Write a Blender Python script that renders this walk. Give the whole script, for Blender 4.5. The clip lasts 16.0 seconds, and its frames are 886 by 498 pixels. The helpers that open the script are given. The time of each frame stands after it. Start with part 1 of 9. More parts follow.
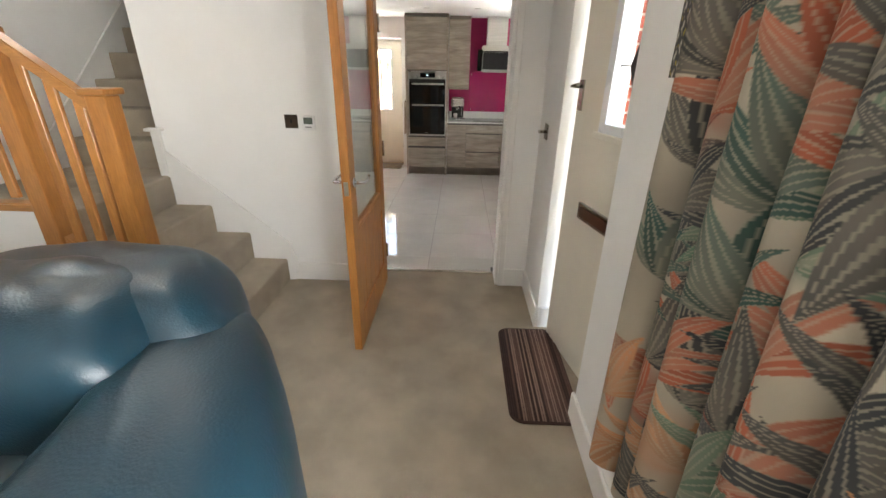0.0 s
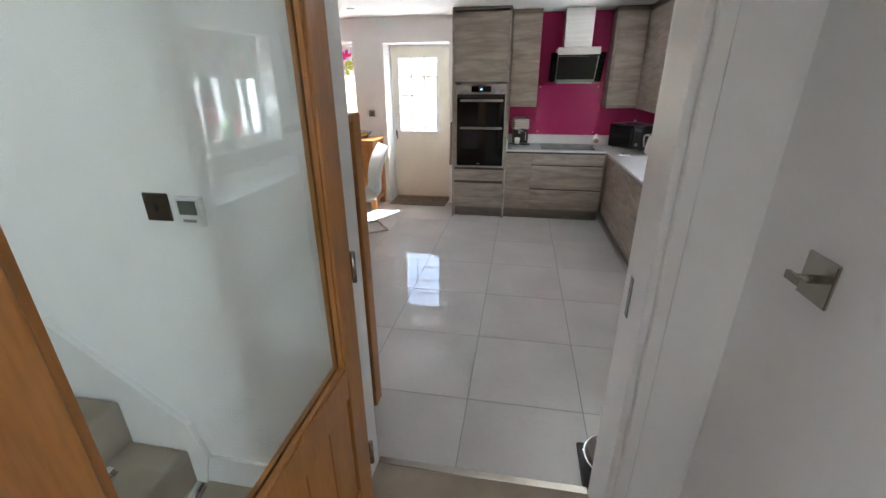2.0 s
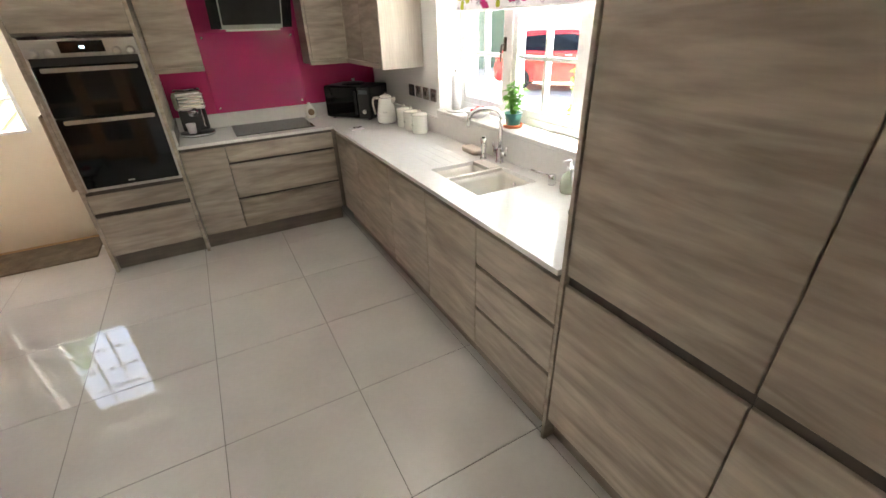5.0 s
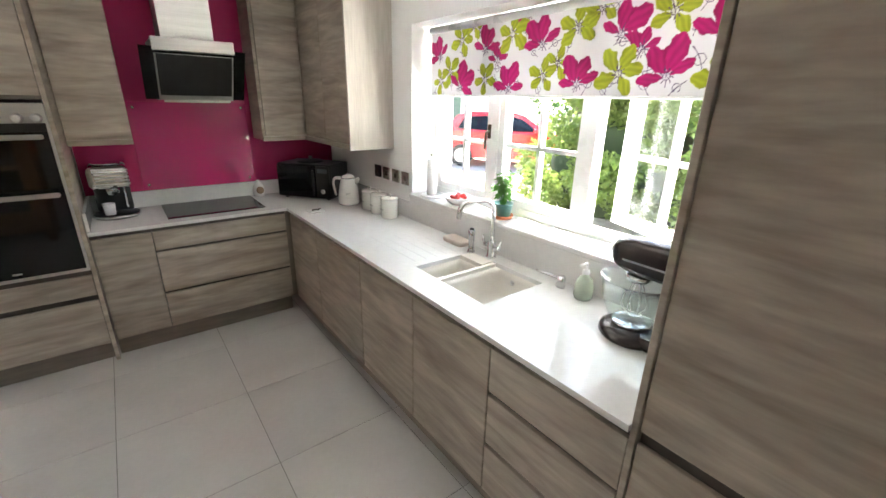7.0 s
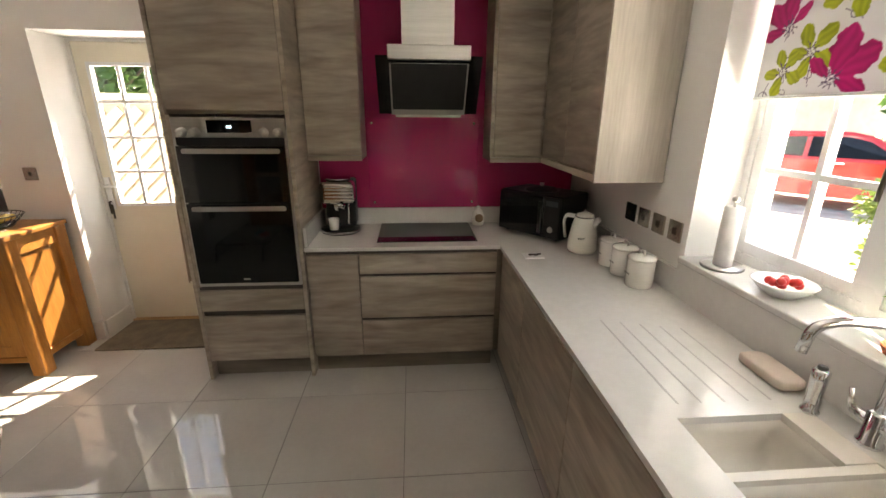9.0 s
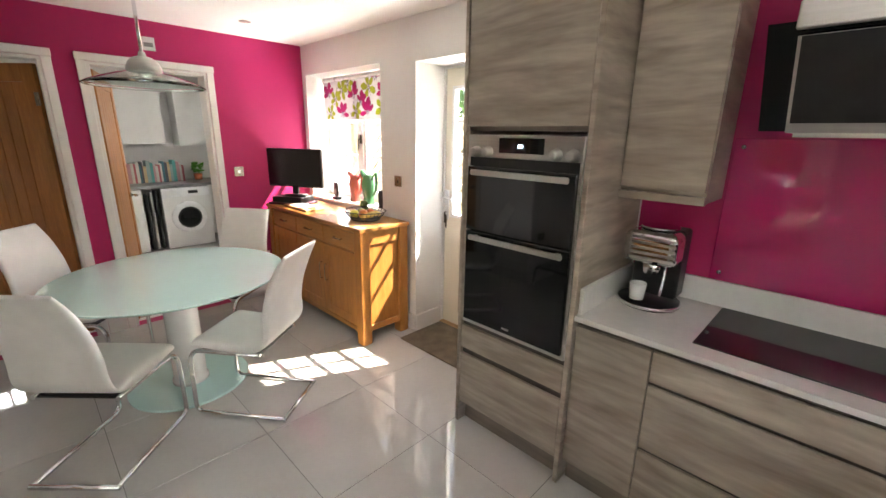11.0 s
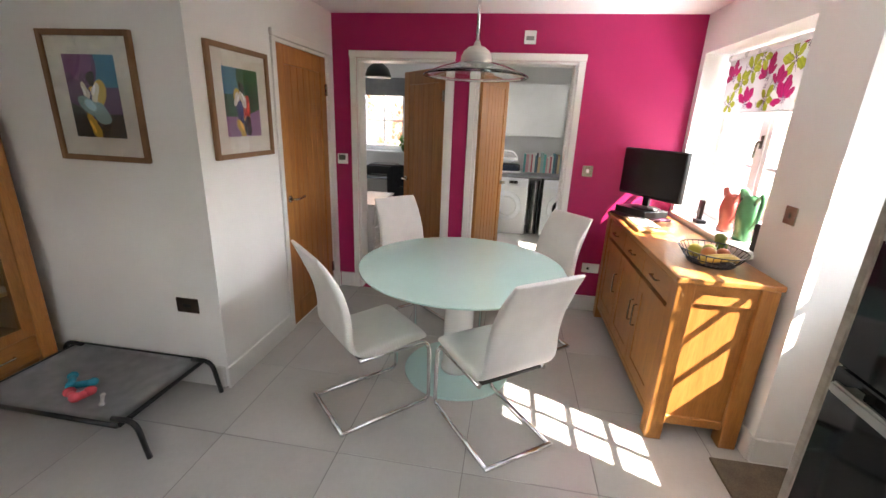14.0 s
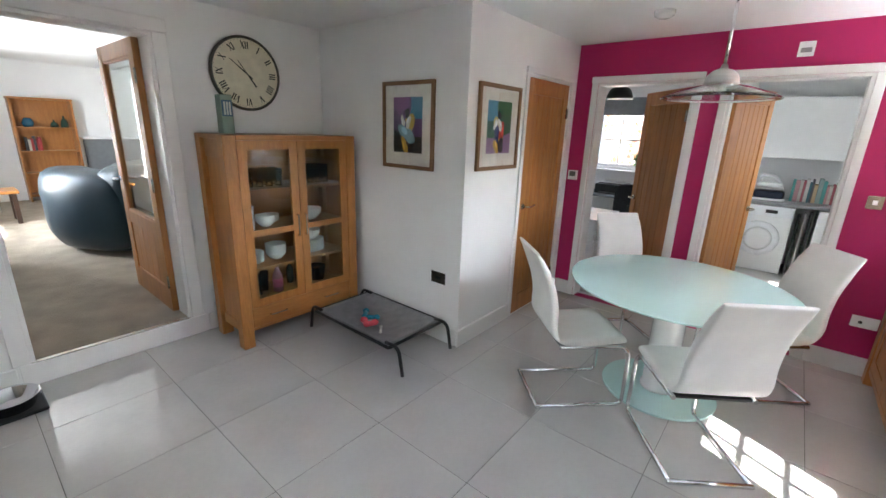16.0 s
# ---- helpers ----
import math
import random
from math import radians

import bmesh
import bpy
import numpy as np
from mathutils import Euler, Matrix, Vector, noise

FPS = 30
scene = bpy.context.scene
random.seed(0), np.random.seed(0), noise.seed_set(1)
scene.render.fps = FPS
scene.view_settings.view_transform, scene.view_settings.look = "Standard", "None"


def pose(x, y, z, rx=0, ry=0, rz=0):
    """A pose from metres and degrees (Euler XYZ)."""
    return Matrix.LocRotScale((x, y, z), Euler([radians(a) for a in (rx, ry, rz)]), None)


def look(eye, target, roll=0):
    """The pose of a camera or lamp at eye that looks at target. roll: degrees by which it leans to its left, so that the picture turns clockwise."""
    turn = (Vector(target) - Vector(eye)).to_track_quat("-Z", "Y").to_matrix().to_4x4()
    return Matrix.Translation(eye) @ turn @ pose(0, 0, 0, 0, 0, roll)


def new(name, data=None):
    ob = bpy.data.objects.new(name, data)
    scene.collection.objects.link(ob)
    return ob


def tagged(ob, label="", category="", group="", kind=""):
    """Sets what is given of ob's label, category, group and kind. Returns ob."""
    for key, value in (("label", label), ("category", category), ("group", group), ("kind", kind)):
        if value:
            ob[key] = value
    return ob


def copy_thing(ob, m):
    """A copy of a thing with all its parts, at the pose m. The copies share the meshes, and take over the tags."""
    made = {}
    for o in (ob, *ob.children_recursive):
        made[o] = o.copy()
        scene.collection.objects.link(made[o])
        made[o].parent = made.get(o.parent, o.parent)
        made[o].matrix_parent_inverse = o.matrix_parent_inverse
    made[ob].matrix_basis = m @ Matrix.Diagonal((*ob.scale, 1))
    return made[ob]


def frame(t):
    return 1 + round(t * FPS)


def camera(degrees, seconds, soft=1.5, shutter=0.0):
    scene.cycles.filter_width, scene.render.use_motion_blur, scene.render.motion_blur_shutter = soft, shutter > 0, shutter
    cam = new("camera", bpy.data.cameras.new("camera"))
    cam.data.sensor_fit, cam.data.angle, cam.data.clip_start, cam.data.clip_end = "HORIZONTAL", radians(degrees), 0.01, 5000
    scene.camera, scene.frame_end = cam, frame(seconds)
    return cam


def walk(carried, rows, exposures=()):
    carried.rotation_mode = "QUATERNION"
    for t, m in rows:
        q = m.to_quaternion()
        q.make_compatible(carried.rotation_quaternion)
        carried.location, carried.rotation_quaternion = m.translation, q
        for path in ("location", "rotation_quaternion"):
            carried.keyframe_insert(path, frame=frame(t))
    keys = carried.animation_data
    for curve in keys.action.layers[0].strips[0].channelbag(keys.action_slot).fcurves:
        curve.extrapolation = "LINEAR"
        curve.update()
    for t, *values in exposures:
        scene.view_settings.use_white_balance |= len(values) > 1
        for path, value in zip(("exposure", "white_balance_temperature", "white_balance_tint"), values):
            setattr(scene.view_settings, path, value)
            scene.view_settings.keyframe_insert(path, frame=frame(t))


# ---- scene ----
cam = camera(93.8, 16.0)
PATH = [
    (0, (0.306, 0.872, 1.657), (0.243, 2.705, 0.86), 1.0),
    (0.5, (0.285, 1.336, 1.673), (0.093, 3.17, 0.899), 0.5),
    (1, (0.29, 1.804, 1.692), (0.018, 3.636, 0.937), 0.1),
    (1.5, (0.235, 2.254, 1.701), (-0.084, 4.078, 0.946), -0.3),
    (2, (0.256, 2.647, 1.675), (-0.076, 4.467, 0.916), -0.4),
    (2.5, (0.258, 3.014, 1.689), (-0.032, 4.832, 0.906), -0.9),
    (3, (0.239, 3.372, 1.695), (0.041, 5.186, 0.877), -1.4),
    (3.5, (0.206, 3.663, 1.678), (0.224, 5.468, 0.816), -1.0),
    (4, (0.261, 3.925, 1.689), (0.554, 5.681, 0.777), -1.2),
    (4.5, (0.272, 4.074, 1.654), (0.928, 5.707, 0.704), -0.6),
    (4.7, (0.365, 4.131, 1.628), (1.102, 5.715, 0.654), -1.5),
    (6.8, (0.302, 4.578, 1.668), (1.522, 6.017, 1.003), 2.2),
    (7, (0.347, 4.689, 1.668), (1.499, 6.177, 0.992), 1.3),
    (7.5, (0.429, 4.886, 1.624), (1.416, 6.494, 0.961), 0.6),
    (8, (0.614, 5.057, 1.598), (1.361, 6.798, 0.958), -0.0),
    (8.5, (0.719, 5.228, 1.602), (1.178, 7.07, 0.973), 0.1),
    (9, (0.744, 5.455, 1.626), (0.887, 7.353, 1.013), 0.4),
    (9.5, (0.77, 5.66, 1.616), (0.564, 7.56, 1.029), 0.9),
    (10, (0.824, 5.854, 1.624), (0.256, 7.683, 1.048), 1.1),
    (10.2, (0.885, 5.949, 1.607), (0.116, 7.708, 1.046), 0.9),
    (12.3, (0.615, 6.672, 1.602), (-1.165, 7.386, 1.036), 1.9),
    (12.5, (0.579, 6.717, 1.604), (-1.241, 7.317, 1.032), 2.0),
    (13, (0.458, 6.765, 1.605), (-1.424, 7.105, 1.027), 2.4),
    (13.5, (0.392, 6.919, 1.592), (-1.521, 6.939, 1.007), 2.4),
    (14, (0.376, 7.101, 1.605), (-1.512, 6.813, 1.01), 2.4),
    (14.5, (0.466, 7.174, 1.616), (-1.353, 6.597, 1.018), 2.4),
    (15, (0.617, 7.218, 1.604), (-1.105, 6.39, 1.013), 2.3),
    (15.5, (0.726, 7.261, 1.612), (-0.881, 6.22, 1.033), 2.1),
    (16, (0.762, 7.27, 1.625), (-0.722, 6.049, 1.07), 2.0),
]
walk(cam, [(t, look(eye, target, roll)) for t, eye, target, roll in PATH], [(0.0, 3.42, 7050, 10), (1.0, 3.25, 6500, 9), (2.5, 3.15, 6100, 8), (3.0, 3.25, 6000, 5), (4.5, 3.35, 7600, 9), (7.0, 3.25, 6800, 7), (8.0, 2.9, 7700, 10), (8.5, 2.5, 8300, 11), (9.5, 2.9, 7900, 11), (10.0, 3.2, 7600, 11), (12.5, 3.2, 7000, 11), (14.0, 3.15, 6800, 11), (15.0, 3.3, 6500, 11), (16.0, 3.35, 6100, 8)])

# ---- world, sun, exposure ----
world = bpy.data.worlds.new("sky")
scene.world = world
world.use_nodes = True
wn = world.node_tree.nodes
wl = world.node_tree.links
sky = wn.new("ShaderNodeTexSky")
sky.sky_type = "NISHITA"
sky.sun_disc = False
sky.sun_elevation = radians(48)
sky.sun_rotation = radians(24)
wn["Background"].inputs["Strength"].default_value = 0.15
wl.new(sky.outputs["Color"], wn["Background"].inputs["Color"])
sun_data = bpy.data.lights.new("sun", "SUN")
sun_data.energy, sun_data.angle, sun_data.color = 5.0, radians(0.5), (1.0, 0.95, 0.87)
sun = new("sun", sun_data)
sun.matrix_world = look((0, 0, 0), (-0.375, -0.82, -1.0))


def daylight_fill(name, x, y, z, target, w, h, watts):
    """An added area lamp, standing in for daylight from the sky or the sunlit paving."""
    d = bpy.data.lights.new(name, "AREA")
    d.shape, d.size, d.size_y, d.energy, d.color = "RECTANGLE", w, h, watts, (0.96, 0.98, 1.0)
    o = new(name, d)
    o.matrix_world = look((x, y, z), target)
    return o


daylight_fill("sky_light_kitchen", 5.4, 6.1, 2.25, (0.0, 6.1, 1.45), 4.4, 0.5, 18)
# added lamp below the sill, in place of bounce off the drive
daylight_fill("drive_bounce_fill_kitchen", 2.75, 6.1, 0.45, (0.3, 6.1, 2.1), 1.9, 0.7, 74)
daylight_fill("sky_light_dining", -3.95, 10.5, 2.05, (-1.2, 4.0, 1.3), 2.4, 0.5, 62)
# added low lamp, in place of bounce off the patio paving
daylight_fill("patio_bounce_fill_dining", -2.0, 9.5, 0.35, (-1.6, 7.2, 2.15), 2.6, 0.7, 34)
daylight_fill("sky_light_living", 1.28, 0.375, 1.47, (-2, 0.375, 1.1), 2.2, 1.42, 27)
daylight_fill("sky_light_study", -6.95, 5.4, 2.3, (-4, 5.6, 0.8), 1.3, 0.8, 10)
# fill lamp at the utility room's unseen, added window
daylight_fill("utility_fill", -4.55, 9.02, 1.75, (-4.4, 5, 0.9), 0.35, 0.45, 2.5)
# fill lamp added above the stairs, which have no window
daylight_fill("landing_fill", -2.2, 4.6, 4.4, (-2.2, 4.2, 0.5), 0.8, 0.8, 5)

# ---- materials ----
MATS = {}


def nodes_of(name):
    m = bpy.data.materials.new(name)
    m.use_nodes = True
    return m, m.node_tree.nodes, m.node_tree.links, m.node_tree.nodes["Principled BSDF"]


def surface(name, col, rough=0.5, metal=0.0, vary=0.06, scale=6.0, bump=0.0, bump_scale=200.0, stretch=(1, 1, 1), col2=None, grain=0.0, grain_scale=60.0, coat=0.0, spread=0.0, rough_vary=0.05, warp=0.0):
    """A plain surface: colour with broad and fine variation, uneven gloss, fine relief; spread varies it from piece to piece."""
    m, n, l, b = nodes_of(name)
    tc = n.new("ShaderNodeTexCoord")
    mp = n.new("ShaderNodeMapping")
    mp.inputs["Scale"].default_value = stretch
    l.new(tc.outputs["Object"], mp.inputs["Vector"])
    src = mp.outputs["Vector"]
    if spread:
        info = n.new("ShaderNodeObjectInfo")
        add = n.new("ShaderNodeVectorMath")
        add.operation = "ADD"
        mul = n.new("ShaderNodeMath")
        mul.operation = "MULTIPLY"
        mul.inputs[1].default_value = 37.0
        l.new(info.outputs["Random"], mul.inputs[0])
        l.new(src, add.inputs[0])
        l.new(mul.outputs[0], add.inputs[1])
        src = add.outputs[0]
    n1 = n.new("ShaderNodeTexNoise")
    n1.inputs["Scale"].default_value = scale
    n1.inputs["Detail"].default_value = 5
    n1.inputs["Distortion"].default_value = warp
    l.new(src, n1.inputs["Vector"])
    ramp = n.new("ShaderNodeValToRGB")
    c2 = col2 or tuple(min(1.0, c * (1 + 2.2 * vary)) for c in col)
    c1 = tuple(c * (1 - 2.2 * vary) for c in col) if not col2 else col
    ramp.color_ramp.elements[0].color, ramp.color_ramp.elements[1].color = (*c1, 1), (*c2, 1)
    ramp.color_ramp.elements[0].position, ramp.color_ramp.elements[1].position = 0.3, 0.7
    l.new(n1.outputs["Fac"], ramp.inputs["Fac"])
    out = ramp.outputs["Color"]
    if grain:
        n2 = n.new("ShaderNodeTexNoise")
        n2.inputs["Scale"].default_value = grain_scale
        n2.inputs["Detail"].default_value = 3
        l.new(src, n2.inputs["Vector"])
        mx = n.new("ShaderNodeMix")
        mx.data_type, mx.blend_type = "RGBA", "MULTIPLY"
        mx.inputs["Factor"].default_value = 1.0
        r2 = n.new("ShaderNodeValToRGB")
        r2.color_ramp.elements[0].position, r2.color_ramp.elements[1].position = 0.3, 0.62
        r2.color_ramp.elements[0].color = (1 - grain, 1 - grain, 1 - grain, 1)
        l.new(n2.outputs["Fac"], r2.inputs["Fac"])
        l.new(out, mx.inputs[6])
        l.new(r2.outputs["Color"], mx.inputs[7])
        out = mx.outputs[2]
    if spread:
        hs = n.new("ShaderNodeHueSaturation")
        mr = n.new("ShaderNodeMapRange")
        mr.inputs["To Min"].default_value, mr.inputs["To Max"].default_value = 1 - spread, 1 + spread
        l.new(info.outputs["Random"], mr.inputs["Value"])
        l.new(mr.outputs[0], hs.inputs["Value"])
        l.new(out, hs.inputs["Color"])
        out = hs.outputs["Color"]
    l.new(out, b.inputs["Base Color"])
    rr = n.new("ShaderNodeMapRange")
    rr.inputs["To Min"].default_value, rr.inputs["To Max"].default_value = max(0.02, rough - rough_vary), rough + rough_vary
    l.new(n1.outputs["Fac"], rr.inputs["Value"])
    l.new(rr.outputs[0], b.inputs["Roughness"])
    b.inputs["Metallic"].default_value = metal
    b.inputs["Coat Weight"].default_value = coat
    if bump:
        nb = n.new("ShaderNodeTexNoise")
        nb.inputs["Scale"].default_value = bump_scale
        nb.inputs["Detail"].default_value = 3
        l.new(src, nb.inputs["Vector"])
        bp = n.new("ShaderNodeBump")
        bp.inputs["Strength"].default_value, bp.inputs["Distance"].default_value = bump, 0.01
        l.new(nb.outputs["Fac"], bp.inputs["Height"])
        l.new(bp.outputs["Normal"], b.inputs["Normal"])
    MATS[name] = m
    return m


def clear_glass(name, col=(1, 1, 1), rough=0.0, ior=1.45):
    m, n, l, b = nodes_of(name)
    b.inputs["Base Color"].default_value = (*col, 1)
    b.inputs["Roughness"].default_value = rough
    b.inputs["Transmission Weight"].default_value = 1.0
    b.inputs["IOR"].default_value = ior
    MATS[name] = m
    return m


def pane_glass(name, tint=(1, 1, 1)):
    """A window pane: clear, with a mirror gloss by Fresnel."""
    m, n, l, b = nodes_of(name)
    n.remove(b)
    tr, gl, fr, mx = n.new("ShaderNodeBsdfTransparent"), n.new("ShaderNodeBsdfGlossy"), n.new("ShaderNodeLayerWeight"), n.new("ShaderNodeMixShader")
    tr.inputs["Color"].default_value = (*tint, 1)
    gl.inputs["Roughness"].default_value = 0.02
    pw, ma = n.new("ShaderNodeMath"), n.new("ShaderNodeMath")
    pw.operation, pw.inputs[1].default_value = "POWER", 4.0
    ma.operation, ma.inputs[1].default_value, ma.inputs[2].default_value = "MULTIPLY_ADD", 0.9, 0.035
    fr.inputs["Blend"].default_value = 0.5
    l.new(fr.outputs["Facing"], pw.inputs[0])
    l.new(pw.outputs[0], ma.inputs[0])
    l.new(ma.outputs[0], mx.inputs[0])
    l.new(tr.outputs[0], mx.inputs[1])
    l.new(gl.outputs[0], mx.inputs[2])
    l.new(mx.outputs[0], n["Material Output"].inputs["Surface"])
    MATS[name] = m
    return m


def printed(name, rough=0.8, sheer=0.0):
    """A printed surface: the print is a colour attribute of the mesh."""
    m, n, l, b = nodes_of(name)
    at = n.new("ShaderNodeAttribute")
    at.attribute_name = "print"
    l.new(at.outputs["Color"], b.inputs["Base Color"])
    b.inputs["Roughness"].default_value = rough
    nb, bp = n.new("ShaderNodeTexNoise"), n.new("ShaderNodeBump")
    nb.inputs["Scale"].default_value = 500
    bp.inputs["Strength"].default_value, bp.inputs["Distance"].default_value = 0.11, 0.003
    tc = n.new("ShaderNodeTexCoord")
    l.new(tc.outputs["Object"], nb.inputs["Vector"])
    l.new(nb.outputs["Fac"], bp.inputs["Height"])
    l.new(bp.outputs["Normal"], b.inputs["Normal"])
    if sheer:
        tl, mx = n.new("ShaderNodeBsdfTranslucent"), n.new("ShaderNodeMixShader")
        l.new(at.outputs["Color"], tl.inputs["Color"])
        mx.inputs[0].default_value = sheer
        l.new(b.outputs[0], mx.inputs[1])
        l.new(tl.outputs[0], mx.inputs[2])
        l.new(mx.outputs[0], n["Material Output"].inputs["Surface"])
    MATS[name] = m
    return m


def glowing(name, col, strength):
    m, n, l, b = nodes_of(name)
    b.inputs["Base Color"].default_value = (0.02, 0.02, 0.02, 1)
    b.inputs["Emission Color"].default_value = (*col, 1)
    b.inputs["Emission Strength"].default_value = strength
    MATS[name] = m
    return m


def leafy(name, col, col2):
    m = surface(name, col, 0.55, vary=0.2, scale=9, col2=col2)
    n, l = m.node_tree.nodes, m.node_tree.links
    b = n["Principled BSDF"]
    tl, mx = n.new("ShaderNodeBsdfTranslucent"), n.new("ShaderNodeMixShader")
    tl.inputs["Color"].default_value = (*[min(1, c * 1.8) for c in col2], 1)
    mx.inputs[0].default_value = 0.35
    l.new(b.outputs[0], mx.inputs[1])
    l.new(tl.outputs[0], mx.inputs[2])
    l.new(mx.outputs[0], n["Material Output"].inputs["Surface"])
    return m


M = MATS
surface("wall_paint", (0.83, 0.825, 0.81), 0.75, vary=0.012, scale=2.5, bump=0.06, bump_scale=120)
surface("ceiling_paint", (0.86, 0.855, 0.85), 0.8, vary=0.01, scale=2, bump=0.05, bump_scale=90)
surface("pink_paint", (0.41, 0.004, 0.10), 0.6, vary=0.02, scale=3, bump=0.06, bump_scale=120)
surface("gloss_white", (0.80, 0.79, 0.77), 0.3, vary=0.012, scale=5, bump=0.02, bump_scale=40)
surface("cream_paint", (0.78, 0.73, 0.62), 0.4, vary=0.015, scale=4)
surface("white_frame", (0.82, 0.83, 0.84), 0.28, vary=0.01, scale=8)
surface("tile", (0.54, 0.526, 0.502), 0.035, vary=0.03, scale=2.2, grain=0.03, grain_scale=40, spread=0.025, rough_vary=0.012)
surface("grout", (0.20, 0.19, 0.18), 0.9, vary=0.1, scale=20)
surface("carpet", (0.46, 0.39, 0.30), 0.97, vary=0.07, scale=5, grain=0.28, grain_scale=420, bump=0.7, bump_scale=420)
surface("laminate", (0.29, 0.236, 0.188), 0.40, vary=0.1, scale=1.5, stretch=(1, 1, 6.5), grain=0.24, grain_scale=5.5, spread=0.05, bump=0.04, bump_scale=30, col2=(0.50, 0.432, 0.356), warp=1.3)
surface("laminate_edge", (0.215, 0.182, 0.15), 0.5, vary=0.06, scale=4, stretch=(1, 1, 8), grain=0.1, grain_scale=10)
surface("channel", (0.065, 0.053, 0.044), 0.45, vary=0.05, scale=8)
surface("quartz", (0.70, 0.69, 0.67), 0.12, vary=0.012, scale=30, grain=0.03, grain_scale=350)
surface("sink_resin", (0.66, 0.62, 0.56), 0.3, vary=0.02, scale=9)
surface("black_glass", (0.006, 0.006, 0.007), 0.05, vary=0.02, scale=3, rough_vary=0.01)
surface("black_plastic", (0.012, 0.012, 0.013), 0.35, vary=0.05, scale=20)
surface("dark_cloth", (0.02, 0.02, 0.024), 0.85, vary=0.15, scale=30, bump=0.2, bump_scale=300)
surface("steel", (0.56, 0.55, 0.53), 0.3, 1.0, vary=0.03, scale=3, stretch=(1, 1, 25), grain=0.05, grain_scale=20)
surface("chrome", (0.75, 0.76, 0.78), 0.08, 1.0, vary=0.02, scale=6, rough_vary=0.03)
surface("nickel", (0.45, 0.42, 0.37), 0.25, 1.0, vary=0.04, scale=10)
surface("dark_metal", (0.10, 0.085, 0.07), 0.35, 1.0, vary=0.1, scale=12)
surface("pink_glass", (0.42, 0.012, 0.115), 0.03, vary=0.01, scale=3, coat=1.0, rough_vary=0.01)
surface("oak", (0.36, 0.14, 0.030), 0.38, vary=0.1, scale=2.2, stretch=(9, 9, 1), grain=0.2, grain_scale=16, col2=(0.47, 0.205, 0.052), spread=0.05, coat=0.15, bump=0.05, bump_scale=60)
surface("oak_flat", (0.36, 0.145, 0.033), 0.35, vary=0.1, scale=2.2, stretch=(1, 9, 9), grain=0.2, grain_scale=16, col2=(0.47, 0.21, 0.058), spread=0.05, coat=0.15, bump=0.05, bump_scale=60)
surface("oak_door", (0.36, 0.138, 0.032), 0.4, vary=0.1, scale=2.0, stretch=(10, 10, 1), grain=0.18, grain_scale=14, col2=(0.47, 0.205, 0.055), spread=0.06)
surface("pale_oak", (0.50, 0.29, 0.12), 0.45, vary=0.1, scale=2.0, stretch=(1, 9, 9), grain=0.15, grain_scale=14)
surface("white_leather", (0.78, 0.77, 0.74), 0.42, vary=0.02, scale=8, bump=0.12, bump_scale=260)
surface("blue_leather", (0.003, 0.021, 0.034), 0.34, vary=0.2, scale=4, bump=0.12, bump_scale=150, col2=(0.005, 0.027, 0.042), rough_vary=0.1)
surface("mint_glass", (0.56, 0.80, 0.76), 0.04, vary=0.01, scale=3, coat=1.0, rough_vary=0.01)
surface("white_gloss", (0.82, 0.82, 0.81), 0.15, vary=0.01, scale=5)
surface("white_enamel", (0.80, 0.79, 0.75), 0.18, vary=0.015, scale=9)
surface("porcelain", (0.80, 0.80, 0.79), 0.12, vary=0.015, scale=12)
surface("mat_weave", (0.20, 0.165, 0.12), 0.97, vary=0.12, scale=10, grain=0.4, grain_scale=240, bump=0.8, bump_scale=300)
surface("grey_mesh", (0.48, 0.48, 0.485), 0.9, vary=0.06, scale=12, grain=0.25, grain_scale=500, bump=0.3, bump_scale=600)
surface("black_steel", (0.012, 0.012, 0.013), 0.3, vary=0.05, scale=20)
surface("brick", (0.36, 0.085, 0.05), 0.9, vary=0.15, scale=14, grain=0.25, grain_scale=130, spread=0.16, bump=0.5, bump_scale=160)
surface("mortar", (0.62, 0.56, 0.48), 0.95, vary=0.08, scale=30, bump=0.4, bump_scale=200)
surface("mortar_dark", (0.34, 0.30, 0.26), 0.95, vary=0.08, scale=30)
surface("gravel", (0.58, 0.54, 0.47), 0.95, vary=0.1, scale=3, grain=0.45, grain_scale=90, bump=1.0, bump_scale=90)
surface("fence_wood", (0.42, 0.36, 0.26), 0.85, vary=0.14, scale=3, stretch=(1, 1, 1), grain=0.2, grain_scale=50, spread=0.1)
surface("render_wall", (0.62, 0.60, 0.56), 0.9, vary=0.05, scale=4, bump=0.2, bump_scale=100)
surface("tyre", (0.02, 0.02, 0.02), 0.8, vary=0.1, scale=20)
surface("car_red", (0.52, 0.02, 0.02), 0.15, vary=0.02, scale=3, coat=1.0)
surface("terracotta", (0.42, 0.12, 0.05), 0.75, vary=0.1, scale=14)
surface("teal_pot", (0.03, 0.17, 0.15), 0.3, vary=0.1, scale=14)
surface("soil", (0.05, 0.035, 0.025), 0.95, vary=0.2, scale=40)
surface("roof_tile", (0.20, 0.09, 0.06), 0.85, vary=0.12, scale=8, stretch=(1, 1, 6))
leafy("basil", (0.05, 0.17, 0.02), (0.10, 0.30, 0.04))
leafy("hedge_leaf", (0.035, 0.085, 0.015), (0.14, 0.19, 0.045))
leafy("tree_leaf", (0.02, 0.06, 0.012), (0.05, 0.11, 0.025))
leafy("autumn_leaf", (0.22, 0.09, 0.05), (0.40, 0.22, 0.12))
clear_glass("table_glass", (0.85, 0.97, 0.94))
